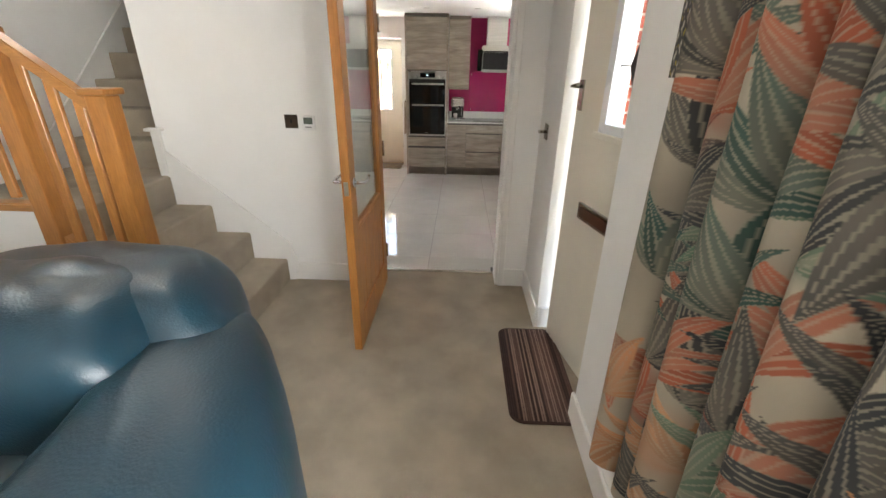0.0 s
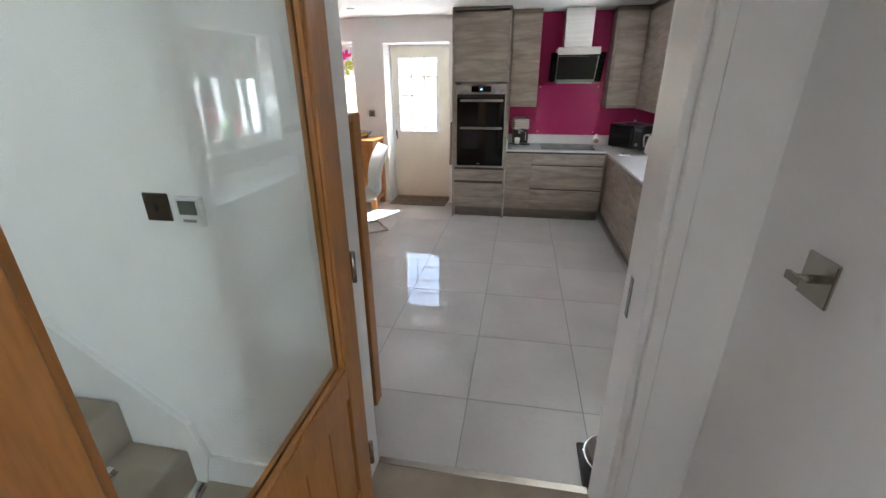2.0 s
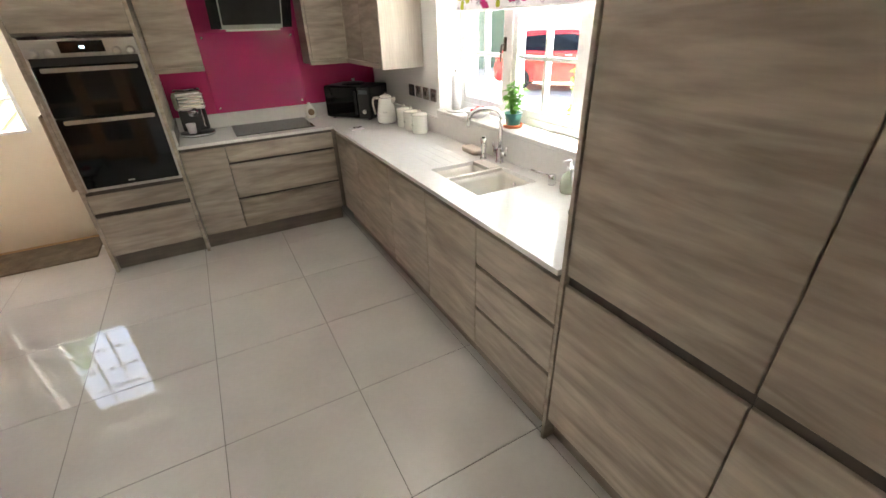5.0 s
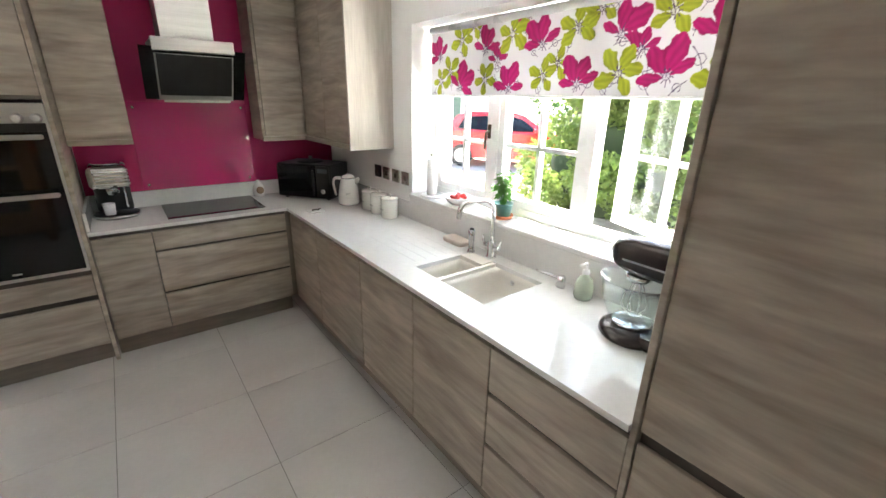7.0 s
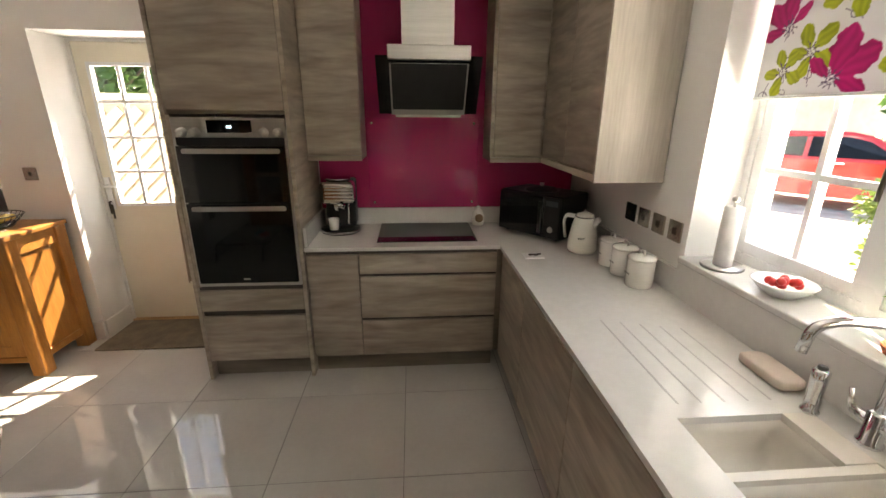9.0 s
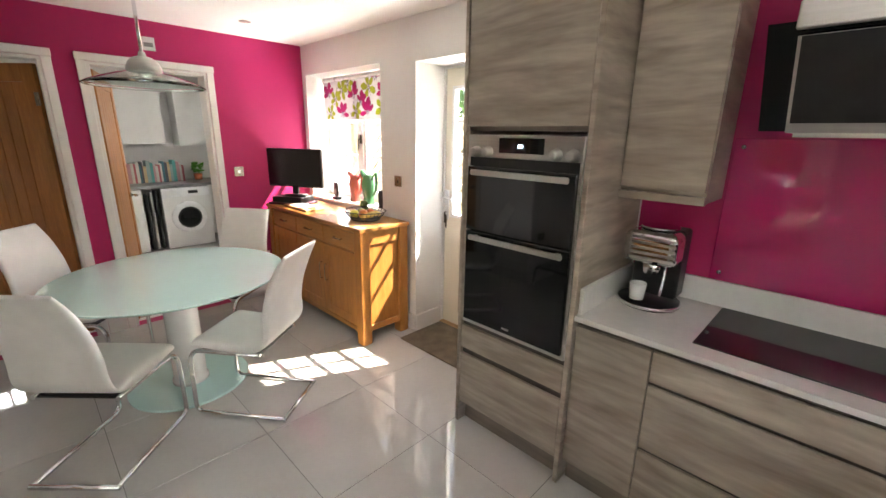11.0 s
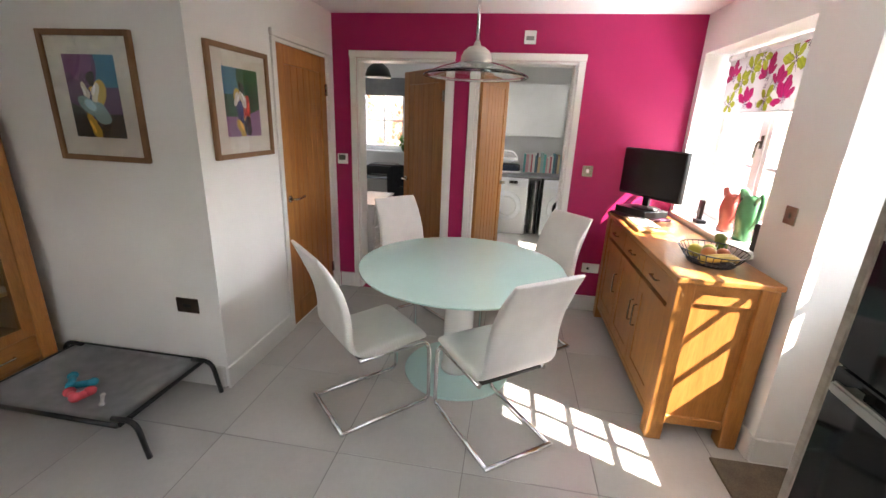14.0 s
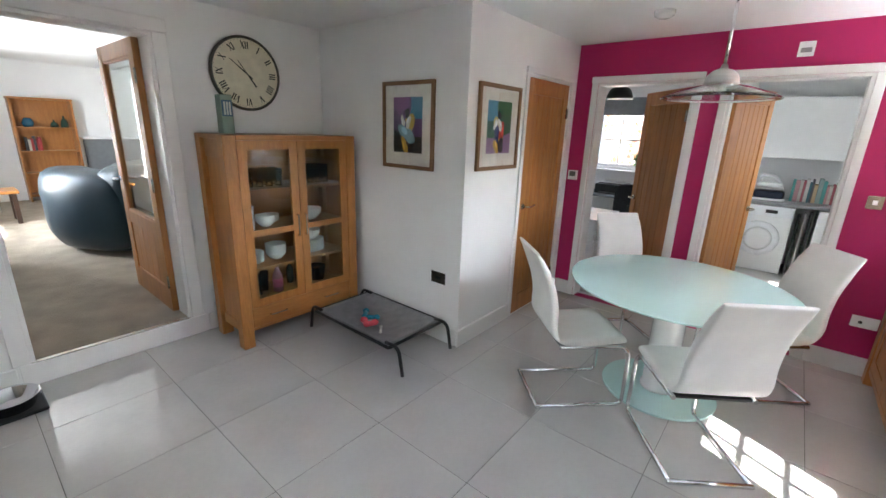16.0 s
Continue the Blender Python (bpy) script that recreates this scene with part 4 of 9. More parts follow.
    u = wall_cab(0.10, 0.432, 8.13, 8.42, 1, "tall grey wood-effect wall unit beside the oven tower")
    part("body", boxes((0.10, 0.432, 8.15, 8.42, 1.357, 2.36)), "laminate", u, world=True)
    front_panel(u, "door", 0.102, 0.43, 8.13, 8.1485, 1.40, 2.34)
    part("light_pelmet", boxes((0.10, 0.432, 8.125, 8.1495, 1.352, 1.385)), "laminate", u, world=True)
    u = wall_cab(1.245, 1.58, 8.13, 8.42, 1, "grey wood-effect corner wall unit beside the cooker hood")
    part("body", boxes((1.245, 1.60, 8.15, 8.42, 1.345, 2.36)), "laminate", u, world=True)
    front_panel(u, "door", 1.265, 1.573, 8.13, 8.1485, 1.385, 2.34)
    part("light_pelmet", boxes((1.245, 1.574, 8.125, 8.1495, 1.34, 1.372)), "laminate", u, world=True)
    u = wall_cab(1.58, 1.905, 7.30, 8.13, 2, "grey wood-effect wall unit, its end panel coloured as lit by the window")
    part("body", boxes((1.601, 1.905, 7.322, 8.149, 1.345, 2.36)), "laminate", u, world=True)
    front_panel(u, "door", 1.578, 1.599, 7.324, 7.72, 1.385, 2.34)
    front_panel(u, "door", 1.578, 1.599, 7.724, 8.12, 1.385, 2.34)
    part("light_pelmet", boxes((1.573, 1.6, 7.324, 8.124, 1.34, 1.372)), "laminate", u, world=True)
    # window light on the end panel is put into its lighter colour
    part("end_panel", rbox(1.572, 1.906, 7.30, 7.3215, 1.335, 2.37, 0.002), lit_lam("lit_laminate"), u, "wood-effect end panel coloured as lit by the window", world=True)
    structure("trim_wall_units", boxes((0.10, 0.432, 8.14, 8.42, 2.361, 2.409), (1.245, 1.905, 8.14, 8.42, 2.361, 2.409), (1.585, 1.905, 7.31, 8.139, 2.371, 2.409)), "laminate_edge", "grey wood-effect filler above the wall units")


def lit_lam(name):
    # the laminate again, lightened as if lit, with upright grain
    return MATS.get(name) or surface(name, (0.42, 0.375, 0.32), 0.42, vary=0.08, scale=1.6, stretch=(13, 13, 1), grain=0.12, grain_scale=7, col2=(0.50, 0.455, 0.40))


def oven_tower():
    t = thing("oven_tower", (-0.24, 8.13, 0), "grey wood-effect tall unit that houses the double oven", "cabinet")
    x0, x1, fy = -0.565, 0.095, 7.835
    part("side_panel", rbox(x0, x0 + 0.022, fy - 0.003, 8.425, 0, 2.38, 0.002), "laminate", t, world=True)
    part("side_panel", rbox(x1 - 0.022, x1, fy - 0.003, 8.425, 0, 2.38, 0.002), "laminate", t, world=True)
    part("lower_body", boxes((x0 + 0.023, x1 - 0.023, fy + 0.022, 8.42, 0.13, 0.645)), "channel", t, world=True)
    part("upper_body", boxes((x0 + 0.023, x1 - 0.023, fy + 0.022, 8.42, 1.625, 2.36)), "laminate_edge", t, world=True)
    part("plinth", boxes((x0 + 0.023, x1 - 0.023, fy + 0.06, fy + 0.075, 0, 0.1295)), "laminate_edge", t, world=True)
    front_panel(t, "drawer_front", x0 + 0.025, x1 - 0.025, fy, fy + 0.018, 0.135, 0.445)
    front_panel(t, "drawer_front", x0 + 0.025, x1 - 0.025, fy, fy + 0.018, 0.48, 0.615)
    front_panel(t, "door", x0 + 0.025, x1 - 0.025, fy, fy + 0.018, 1.645, 2.36)
    structure("trim_oven_tower", boxes((x0 + 0.002, x1 - 0.002, fy + 0.01, 8.42, 2.381, 2.409)), "laminate_edge", "grey wood-effect filler above the oven tower")
    o = thing("double_oven", (-0.235, 8.1, 0.65), "built-in stainless steel and black glass double oven", "oven")
    a, b = x0 + 0.0465, x1 - 0.0235
    oy = fy - 0.012
    part("body", boxes((a + 0.012, b - 0.012, fy + 0.012, 8.38, 0.66, 1.60)), "black_plastic", o, world=True)
    part("filler", boxes((x0 + 0.023, a - 0.001, fy, fy + 0.018, 0.64, 1.62)), "laminate", t, world=True)
    part("frame", boxes((a, a + 0.012, oy, fy + 0.011, 0.65, 1.505), (b - 0.012, b, oy, fy + 0.011, 0.65, 1.505), (a + 0.0125, b - 0.0125, oy, fy + 0.011, 0.65, 0.672)), "steel", o, "stainless steel trim", world=True)
    cp = part("control_panel", rbox(a, b, oy, fy + 0.011, 1.506, 1.608, 0.003), "steel", o, "stainless steel control panel", world=True)
    part("display", boxes((-0.335, -0.105, oy - 0.003, oy - 0.0005, 1.53, 1.595)), "black_glass", cp, "black display window", world=True)
    part("digit", boxes((-0.232, -0.228, oy - 0.005, oy - 0.0035, 1.553, 1.568), (-0.222, -0.218, oy - 0.005, oy - 0.0035, 1.553, 1.568), (-0.213, -0.209, oy - 0.005, oy - 0.0035, 1.553, 1.568)), "display_light", cp, "lit clock digits", world=True)
    for kx in (-0.465, -0.395, -0.045, 0.03):
        bm = lathe(bmesh.new(), [(0, 0), (0.026, 0), (0.026, 0.006), (0.021, 0.01), (0.019, 0.034), (0.016, 0.038), (0, 0.038)], n=20)
        bmesh.ops.rotate(bm, verts=bm.verts, matrix=Matrix.Rotation(radians(90), 3, "X"), cent=(0, 0, 0))
        bmesh.ops.translate(bm, verts=bm.verts, vec=(kx, oy, 1.532))
        part("knob", bm, "steel", o, "round steel control knob", world=True)
    part("vent_strip", boxes((a + 0.0125, b - 0.0125, oy + 0.004, fy + 0.011, 1.465, 1.5055)), "black_plastic", o, world=True)
    for z0, z1, hz in ((0.674, 1.15, 1.126), (1.156, 1.463, 1.438)):
        d = part("oven_door", rbox(a + 0.0125, b - 0.0125, oy - 0.016, fy + 0.008, z0, z1, 0.003), "black_glass", o, "black glass oven door", world=True)
        bm = bmesh.new()
        box(bm, a + 0.055, b - 0.03, oy - 0.052, oy - 0.036, hz - 0.013, hz + 0.013)
        bmesh.ops.bevel(bm, geom=bm.edges[:], offset=0.005, segments=2, affect="EDGES")
        box(bm, a + 0.075, a + 0.095, oy - 0.037, oy - 0.0165, hz - 0.01, hz + 0.01)
        box(bm, b - 0.07, b - 0.05, oy - 0.037, oy - 0.0165, hz - 0.01, hz + 0.01)
        part("handle", bm, "steel", d, "stainless steel bar handle", world=True)
    part("badge", boxes((-0.255, -0.215, oy - 0.0175, oy - 0.0165, 0.695, 0.705)), "steel", o, world=True)


kitchen_units()
oven_tower()


def hob_and_hood():
    h = thing("hob", (0.835, 8.14, 0.875), "black glass induction hob set in the worktop", "hob")
    part("glass", rbox(0.52, 1.148, 7.925, 8.39, 0.8755, 0.881, 0.0015), "black_glass", h, world=True)
    s = thing("splashback", (0.83, 8.42, 0.992), "glossy pink glass splashback fixed with steel screws", "splashback")
    part("glass", rbox(0.44, 1.21, 8.42, 8.4285, 0.9915, 1.61, 0.002), "pink_glass", s, world=True)
    for x in (0.475, 1.175):
        for z in (1.03, 1.575):
            bm = lathe(bmesh.new(), [(0, 0), (0.009, 0), (0.009, 0.003), (0.006, 0.005), (0, 0.005)], n=12)
            bmesh.ops.rotate(bm, verts=bm.verts, matrix=Matrix.Rotation(radians(90), 3, "X"), cent=(0, 0, 0))
            bmesh.ops.translate(bm, verts=bm.verts, vec=(x, 8.4195, z))
            part("screw_cap", bm, "chrome", s, world=True)
    k = thing("cooker_hood", (0.85, 8.3, 1.6), "angled black glass and steel chimney cooker hood", "cooker hood")
    cx = 0.85
    part("chimney", boxes((cx - 0.155, cx + 0.155, 8.16, 8.425, 2.0, 2.408)), "steel", k, "brushed steel chimney", world=True)
    # a slanted body: its glass front leans back towards the bottom
    bm = bmesh.new()
    pr = ((7.99, 1.99), (7.985, 1.90), (8.16, 1.63), (8.42, 1.63), (8.42, 1.99))
    A = [bm.verts.new((cx - 0.225, y, z)) for y, z in pr]
    B = [bm.verts.new((cx + 0.225, y, z)) for y, z in pr]
    bm.faces.new(A)
    bm.faces.new(B[::-1])
    for i in range(5):
        bm.faces.new((A[i], B[i], B[(i + 1) % 5], A[(i + 1) % 5]))
    bmesh.ops.recalc_face_normals(bm, faces=bm.faces)
    part("body", bm, "steel", k, world=True)
    # dark glass plate standing wider than the body
    bm = bmesh.new()
    d = Vector((0, 0.175, -0.27)).normalized()
    nrm = Vector((0, -d.z, d.y)) * -1
    p0 = Vector((cx, 7.978, 1.915))
    for wx0, wx1, l0, l1, off in ((-0.30, 0.30, -0.03, 0.335, 0.006),):
        q = [p0 + Vector((wx, 0, 0)) + d * l + nrm * 0 for wx, l in ((wx0, l0), (wx1, l0), (wx1, l1), (wx0, l1))]
        f = bm.faces.new([bm.verts.new(v) for v in q])
    bmesh.ops.solidify(bm, geom=bm.faces[:], thickness=0.006)
    part("glass_plate", bm, "black_glass", k, "black glass wings and front", world=True)
    part("top_strip", rbox(cx - 0.232, cx + 0.232, 7.955, 8.0, 1.918, 1.995, 0.004), "steel", k, "brushed steel control strip", world=True)
    bm = bmesh.new()
    q = [p0 + Vector((wx, -0.008, -0.004)) + d * l for wx, l in ((-0.215, 0.012), (0.215, 0.012), (0.215, 0.30), (-0.215, 0.30))]
    bm.faces.new([bm.verts.new(v) for v in q])
    bmesh.ops.solidify(bm, geom=bm.faces[:], thickness=0.004)
    part("front_glass", bm, plain("smoke_glass", (0.05, 0.05, 0.05), 0.08), k, "smoked glass front", world=True)
    part("lower_strip", boxes((cx - 0.2, cx + 0.2, 8.135, 8.16, 1.615, 1.629)), "steel", k, world=True)


def sink():
    s = thing("sink", (1.61, 6.05, 0.7), "white undermounted one and a half bowl sink", "sink")
    bm = bmesh.new()

    def bowl(x0, x1, y0, y1, top, deep, r=0.04):
        def ring(inset, z, rr):
            a, b, c, d = x0 + inset, x1 - inset, y0 + inset, y1 - inset
            pts = []
            for cx, cy, st in ((b - rr, d - rr, 0), (a + rr, d - rr, 90), (a + rr, c + rr, 180), (b - rr, c + rr, 270)):
                for k in range(6):
                    an = radians(st + k * 18)
                    pts.append(bm.verts.new((cx + rr * math.cos(an), cy + rr * math.sin(an), z)))
            return pts
        R = [ring(-0.02, top, r), ring(0, top, r), ring(0.004, top - 0.03, r), ring(0.012, deep + 0.03, r), ring(0.035, deep, r), ring(0.12, deep - 0.004, 0.02)]
        for A, B in zip(R, R[1:]):
            for k in range(24):
                bm.faces.new((A[k], A[(k + 1) % 24], B[(k + 1) % 24], B[k])).smooth = True
        bm.faces.new(R[-1])
    bowl(1.425, 1.80, 5.80, 6.11, 0.8525, 0.69)
    bowl(1.425, 1.72, 6.135, 6.305, 0.8525, 0.74, 0.03)
    box(bm, 1.425, 1.80, 6.1105, 6.1345, 0.80, 0.870)
    box(bm, 1.7205, 1.80, 6.135, 6.305, 0.80, 0.8745)
    bmesh.ops.recalc_face_normals(bm, faces=bm.faces)
    part("bowl", bm, "sink_resin", s, world=True)
    bm = lathe(bmesh.new(), [(0.045, 0), (0.045, 0.004), (0.036, 0.006), (0.034, 0.002), (0.012, 0.002), (0.01, 0.006), (0, 0.006)], 1.66, 5.965, 0.688, 24)
    part("drain", bm, "chrome", s, "chrome basket drain", world=True)
    bm = lathe(bmesh.new(), [(0, 0), (0.014, 0), (0.014, 0.004), (0.01, 0.005), (0.009, 0.001), (0, 0.001)], n=16)
    bmesh.ops.rotate(bm, verts=bm.verts, matrix=Matrix.Rotation(radians(-90), 3, "Y"), cent=(0, 0, 0))
    bmesh.ops.translate(bm, verts=bm.verts, vec=(1.792, 5.98, 0.81))
    part("overflow", bm, "chrome", s, world=True)
    t = thing("mixer_tap", (1.838, 6.19, 0.875), "chrome swan-neck mixer tap with a side spray", "tap")
    bm = lathe(bmesh.new(), [(0, 0), (0.027, 0), (0.027, 0.008), (0.022, 0.012), (0.022, 0.085), (0.016, 0.092), (0, 0.092)], 1.838, 6.19, 0.875, 20)
    part("body", bm, "chrome", t, world=True)
    bm = bmesh.new()
    tube(bm, round_path([(1.838, 6.19, 0.96), (1.838, 6.19, 1.16), (1.805, 6.205, 1.19), (1.70, 6.23, 1.19), (1.655, 6.24, 1.17), (1.645, 6.243, 1.105)], 0.05), 0.0125, 14)
    part("spout", bm, "chrome", t, "chrome swan-neck spout", world=True)
    for dx, dy in ((0.0, -0.045), (0.0, 0.045)):
        bm = bmesh.new()
        tube(bm, [(1.838, 6.19, 0.93), (1.838 + dx, 6.19 + dy * 1.2, 0.935)], 0.014, 12)
        tube(bm, [(1.838 + dx, 6.19 + dy * 1.25, 0.93), (1.835, 6.19 + dy * 1.55, 0.985)], [0.009, 0.006], 10)
        part("lever", bm, "chrome", t, world=True)
    p = thing("side_spray", (1.80, 6.305, 0.875), "chrome pull-out side spray beside the tap", "tap")
    bm = lathe(bmesh.new(), [(0, 0), (0.022, 0), (0.022, 0.006), (0.017, 0.01), (0.016, 0.05), (0.019, 0.09), (0.02, 0.125), (0.014, 0.13), (0, 0.13)], 1.80, 6.31, 0.875, 18)
    part("spray_head", bm, "chrome", p, world=True)
    part("nozzle", lathe(bmesh.new(), [(0, 0), (0.013, 0), (0.011, 0.008), (0, 0.008)], 1.80, 6.31, 1.005, 16), "black_plastic", p, world=True)


hob_and_hood()
sink()

# ---- dining furniture ----
def dining_table():
    cx, cy = -2.05, 6.855
    t = thing("dining_table", (cx, cy, 0), "round mint glass dining table on a white pedestal", "table")
    part("tabletop", lathe(bmesh.new(), [(0, 0.738), (0.628, 0.738), (0.632, 0.7405), (0.632, 0.7475), (0.629, 0.75), (0, 0.75)], n=72, smooth=False), "mint_glass", t, "mint green glass top")
    part("subframe", boxes((-0.30, 0.30, -0.05, 0.05, 0.68, 0.7375), (-0.05, 0.05, -0.30, -0.0505, 0.68, 0.7375), (-0.05, 0.05, 0.0505, 0.30, 0.68, 0.7375)), "white_gloss", t)
    part("pedestal", lathe(bmesh.new(), [(0, 0.02), (0.105, 0.02), (0.105, 0.04), (0.095, 0.05), (0.095, 0.66), (0.12, 0.679), (0, 0.679)], n=36), "white_gloss", t, "white gloss column")
    part("base", lathe(bmesh.new(), [(0, 0.004), (0.34, 0.004), (0.345, 0.007), (0.345, 0.017), (0.341, 0.02), (0, 0.02)], n=64, smooth=False), "mint_glass", t, "round mint glass foot")


def dining_chairs():
    def build():
        c = thing("dining_chair", (-1.63, 6.40, 0), "white leather cantilever dining chair on a chrome sled frame", "chair", "dining chairs", "", 135)
        # the cushioned shell: one bent pad from seat front to top of the back
        prof = curve_pts([(0.235, 0, 0.455), (0.20, 0, 0.463), (0.08, 0, 0.455), (-0.08, 0, 0.448), (-0.17, 0, 0.462), (-0.205, 0, 0.53), (-0.21, 0, 0.64), (-0.235, 0, 0.76), (-0.285, 0, 0.88), (-0.345, 0, 0.985)], 5)

        def pad(pts, th, w0, w1):
            bm = bmesh.new()
            rows = []
            m = len(pts)
            for i, p in enumerate(pts):
                a, b = pts[max(0, i - 1)], pts[min(m - 1, i + 1)]
                d = (b - a).normalized()
                nr = Vector((-d.z, 0, d.x))
                end = min(1.0, 0.35 + 3.0 * min(i, m - 1 - i) / m)
                w = w0 + (w1 - w0) * i / (m - 1)
                ring = []
                for k in range(20):
                    an = 2 * math.pi * k / 20
                    ca, sa = math.cos(an), math.sin(an)
                    yy = w / 2 * math.copysign(abs(ca) ** 0.22, ca)
                    zz = th * end * math.copysign(abs(sa) ** 0.5, sa)
                    ring.append(bm.verts.new(p + Vector((0, yy, 0)) + nr * zz))
                rows.append(ring)
            for A, B in zip(rows, rows[1:]):
                for k in range(20):
                    bm.faces.new((A[k], A[(k + 1) % 20], B[(k + 1) % 20], B[k])).smooth = True
            bm.faces.new(rows[0])
            bm.faces.new(rows[-1][::-1])
            bmesh.ops.recalc_face_normals(bm, faces=bm.faces)
            return bm
        n = 19
        part("seat", pad(prof[:n + 2], 0.032, 0.43, 0.43), "white_leather", c, "padded white leather seat")
        part("backrest", pad(prof[n:], 0.024, 0.43, 0.375), "white_leather", c, "curved white leather back")
        for s in (-1, 1):
            bm = bmesh.new()
            tube(bm, round_path([(-0.16, s * 0.195, 0.412), (0.235, s * 0.195, 0.412), (0.275, s * 0.195, 0.36), (0.28, s * 0.195, 0.014), (-0.27, s * 0.195, 0.014)], 0.05), 0.0125, 10)
            part("side_frame", bm, "chrome", c, "bent chrome tube")
        bm = bmesh.new()
        tube(bm, [(-0.265, -0.205, 0.014), (-0.265, 0.205, 0.014)], 0.0135, 10)
        part("floor_bar", bm, "chrome", c)
        part("seat_plate", boxes((-0.15, 0.20, -0.19, 0.19, 0.405, 0.418)), "black_plastic", c)
        return c
    a = build()
    for x, y, rz in ((-1.555, 7.105, 217), (-2.67, 6.43, 47), (-2.51, 7.31, -52)):
        copy_thing(a, pose(x, y, 0, 0, 0, rz))


def pendant(cx=-2.05, cy=6.87):
    l = thing("pendant_lamp", (cx, cy, 1.84), "glass dish pendant lamp with a steel dome above the table", "lamp")
    bm = bmesh.new()
    tube(bm, [(cx, cy, 2.0), (cx, cy, 2.39)], 0.009, 10)
    part("rod", bm, "chrome", l, "slim chrome rod", world=True)
    part("ceiling_rose", lathe(bmesh.new(), [(0, 0), (0.05, 0), (0.05, 0.02), (0, 0.02)], cx, cy, 2.389, 24), "chrome", l, world=True)
    part("dome", lathe(bmesh.new(), [(0.085, 0), (0.083, 0.03), (0.07, 0.06), (0.045, 0.08), (0.02, 0.088), (0.014, 0.11), (0, 0.11)], cx, cy, 1.90, 32), "steel", l, "brushed steel dome", world=True)
    bm = bmesh.new()
    prof = [(0.08, 1.91), (0.14, 1.895), (0.21, 1.872), (0.26, 1.852), (0.285, 1.838)]
    n = 56
    rings = []
    for r, z in prof + [(r, z - 0.006) for r, z in prof[::-1]]:
        rings.append([bm.verts.new((cx + r * math.cos(2 * math.pi * k / n), cy + r * math.sin(2 * math.pi * k / n), z)) for k in range(n)])
    for A, B in zip(rings, rings[1:] + rings[:1]):
        for k in range(n):
            bm.faces.new((A[k], A[(k + 1) % n], B[(k + 1) % n], B[k])).smooth = True
    bmesh.ops.recalc_face_normals(bm, faces=bm.faces)
    g = part("glass_dish", bm, "table_glass", l, "wide pale green glass dish", world=True)
    g.visible_shadow = False
    part("bulb", lathe(bmesh.new(), [(0, -0.05), (0.02, -0.045), (0.03, -0.02), (0.028, 0.0), (0.016, 0.03), (0, 0.03)], cx, cy, 1.91, 18), "porcelain", l, "frosted white bulb", world=True)


def bar_handle(parent, p, q, out, r=0.005):
    """A slim bar handle between two points, standing off along out."""
    p, q, o = Vector(p), Vector(q), Vector(out)
    bm = bmesh.new()
    tube(bm, round_path([p, p + o, q + o, q], 0.01, 3), r, 8)
    return part("handle", bm, "nickel", parent, "slim satin metal bar handle", world=True)


def sideboard():
    x0, x1, y0, y1, h = -3.21, -1.625, 7.93, 8.405, 0.935
    s = thing("sideboard", ((x0 + x1) / 2, (y0 + y1) / 2, 0), "solid oak sideboard with three drawers above cupboard doors", "sideboard")
    lg = 0.085
    for lx in (x0 + 0.01, x1 - lg - 0.01):
        for ly in (y0 + 0.01, y1 - lg - 0.01):
            part("leg", rbox(lx, lx + lg, ly, ly + lg, 0, h - 0.0305, 0.006, 2), "oak", s, world=True)
    part("top", rbox(x0, x1, y0, y1, h - 0.03, h, 0.006, 2), "oak_flat", s, "oak top with worn sheen", world=True)
    for lx in (x0 + 0.035, x1 - 0.055):
        part("side_panel", boxes((lx, lx + 0.02, y0 + 0.096, y1 - 0.096, 0.12, h - 0.031)), "oak", s, world=True)
        part("side_rail", rbox(lx - 0.012, lx + 0.032, y0 + 0.0955, y1 - 0.0955, h - 0.135, h - 0.031, 0.003), "oak_flat", s, world=True)
        part("side_rail", rbox(lx - 0.012, lx + 0.032, y0 + 0.0955, y1 - 0.0955, 0.10, 0.15, 0.003), "oak_flat", s, world=True)
    a, b = x0 + 0.096, x1 - 0.096
    part("body", boxes((a, b, y0 + 0.05, y1 - 0.02, 0.12, h - 0.031)), "oak_flat", s, world=True)
    part("plinth_rail", rbox(a, b, y0 + 0.02, y0 + 0.0495, 0.095, 0.135, 0.003), "oak_flat", s, world=True)
    w = (b - a) / 3
    for i in range(3):
        d = part("drawer_front", rbox(a + i * w + 0.003, a + (i + 1) * w - 0.003, y0 + 0.024, y0 + 0.049, 0.75, 0.885, 0.003), "oak_flat", s, world=True)
        cx = a + (i + 0.5) * w
        bar_handle(d, (cx - 0.05, y0 + 0.024, 0.815), (cx + 0.05, y0 + 0.024, 0.815), (0, -0.022, 0))
        d = part("door", rbox(a + i * w + 0.003, a + (i + 1) * w - 0.003, y0 + 0.026, y0 + 0.049, 0.14, 0.73, 0.003), "oak", s, world=True)
        pz = part("door_frame", boxes((a + i * w + 0.004, a + i * w + 0.075, y0 + 0.019, y0 + 0.0255, 0.141, 0.729), (a + (i + 1) * w - 0.075, a + (i + 1) * w - 0.004, y0 + 0.019, y0 + 0.0255, 0.141, 0.729),
                                     (a + i * w + 0.0755, a + (i + 1) * w - 0.0755, y0 + 0.019, y0 + 0.0255, 0.141, 0.215), (a + i * w + 0.0755, a + (i + 1) * w - 0.0755, y0 + 0.019, y0 + 0.0255, 0.655, 0.729)), "oak", d, world=True)
        hx = a + (i + 1) * w - 0.04 if i < 2 else a + i * w + 0.04
        bar_handle(d, (hx, y0 + 0.019, 0.42), (hx, y0 + 0.019, 0.56), (0, -0.022, 0))


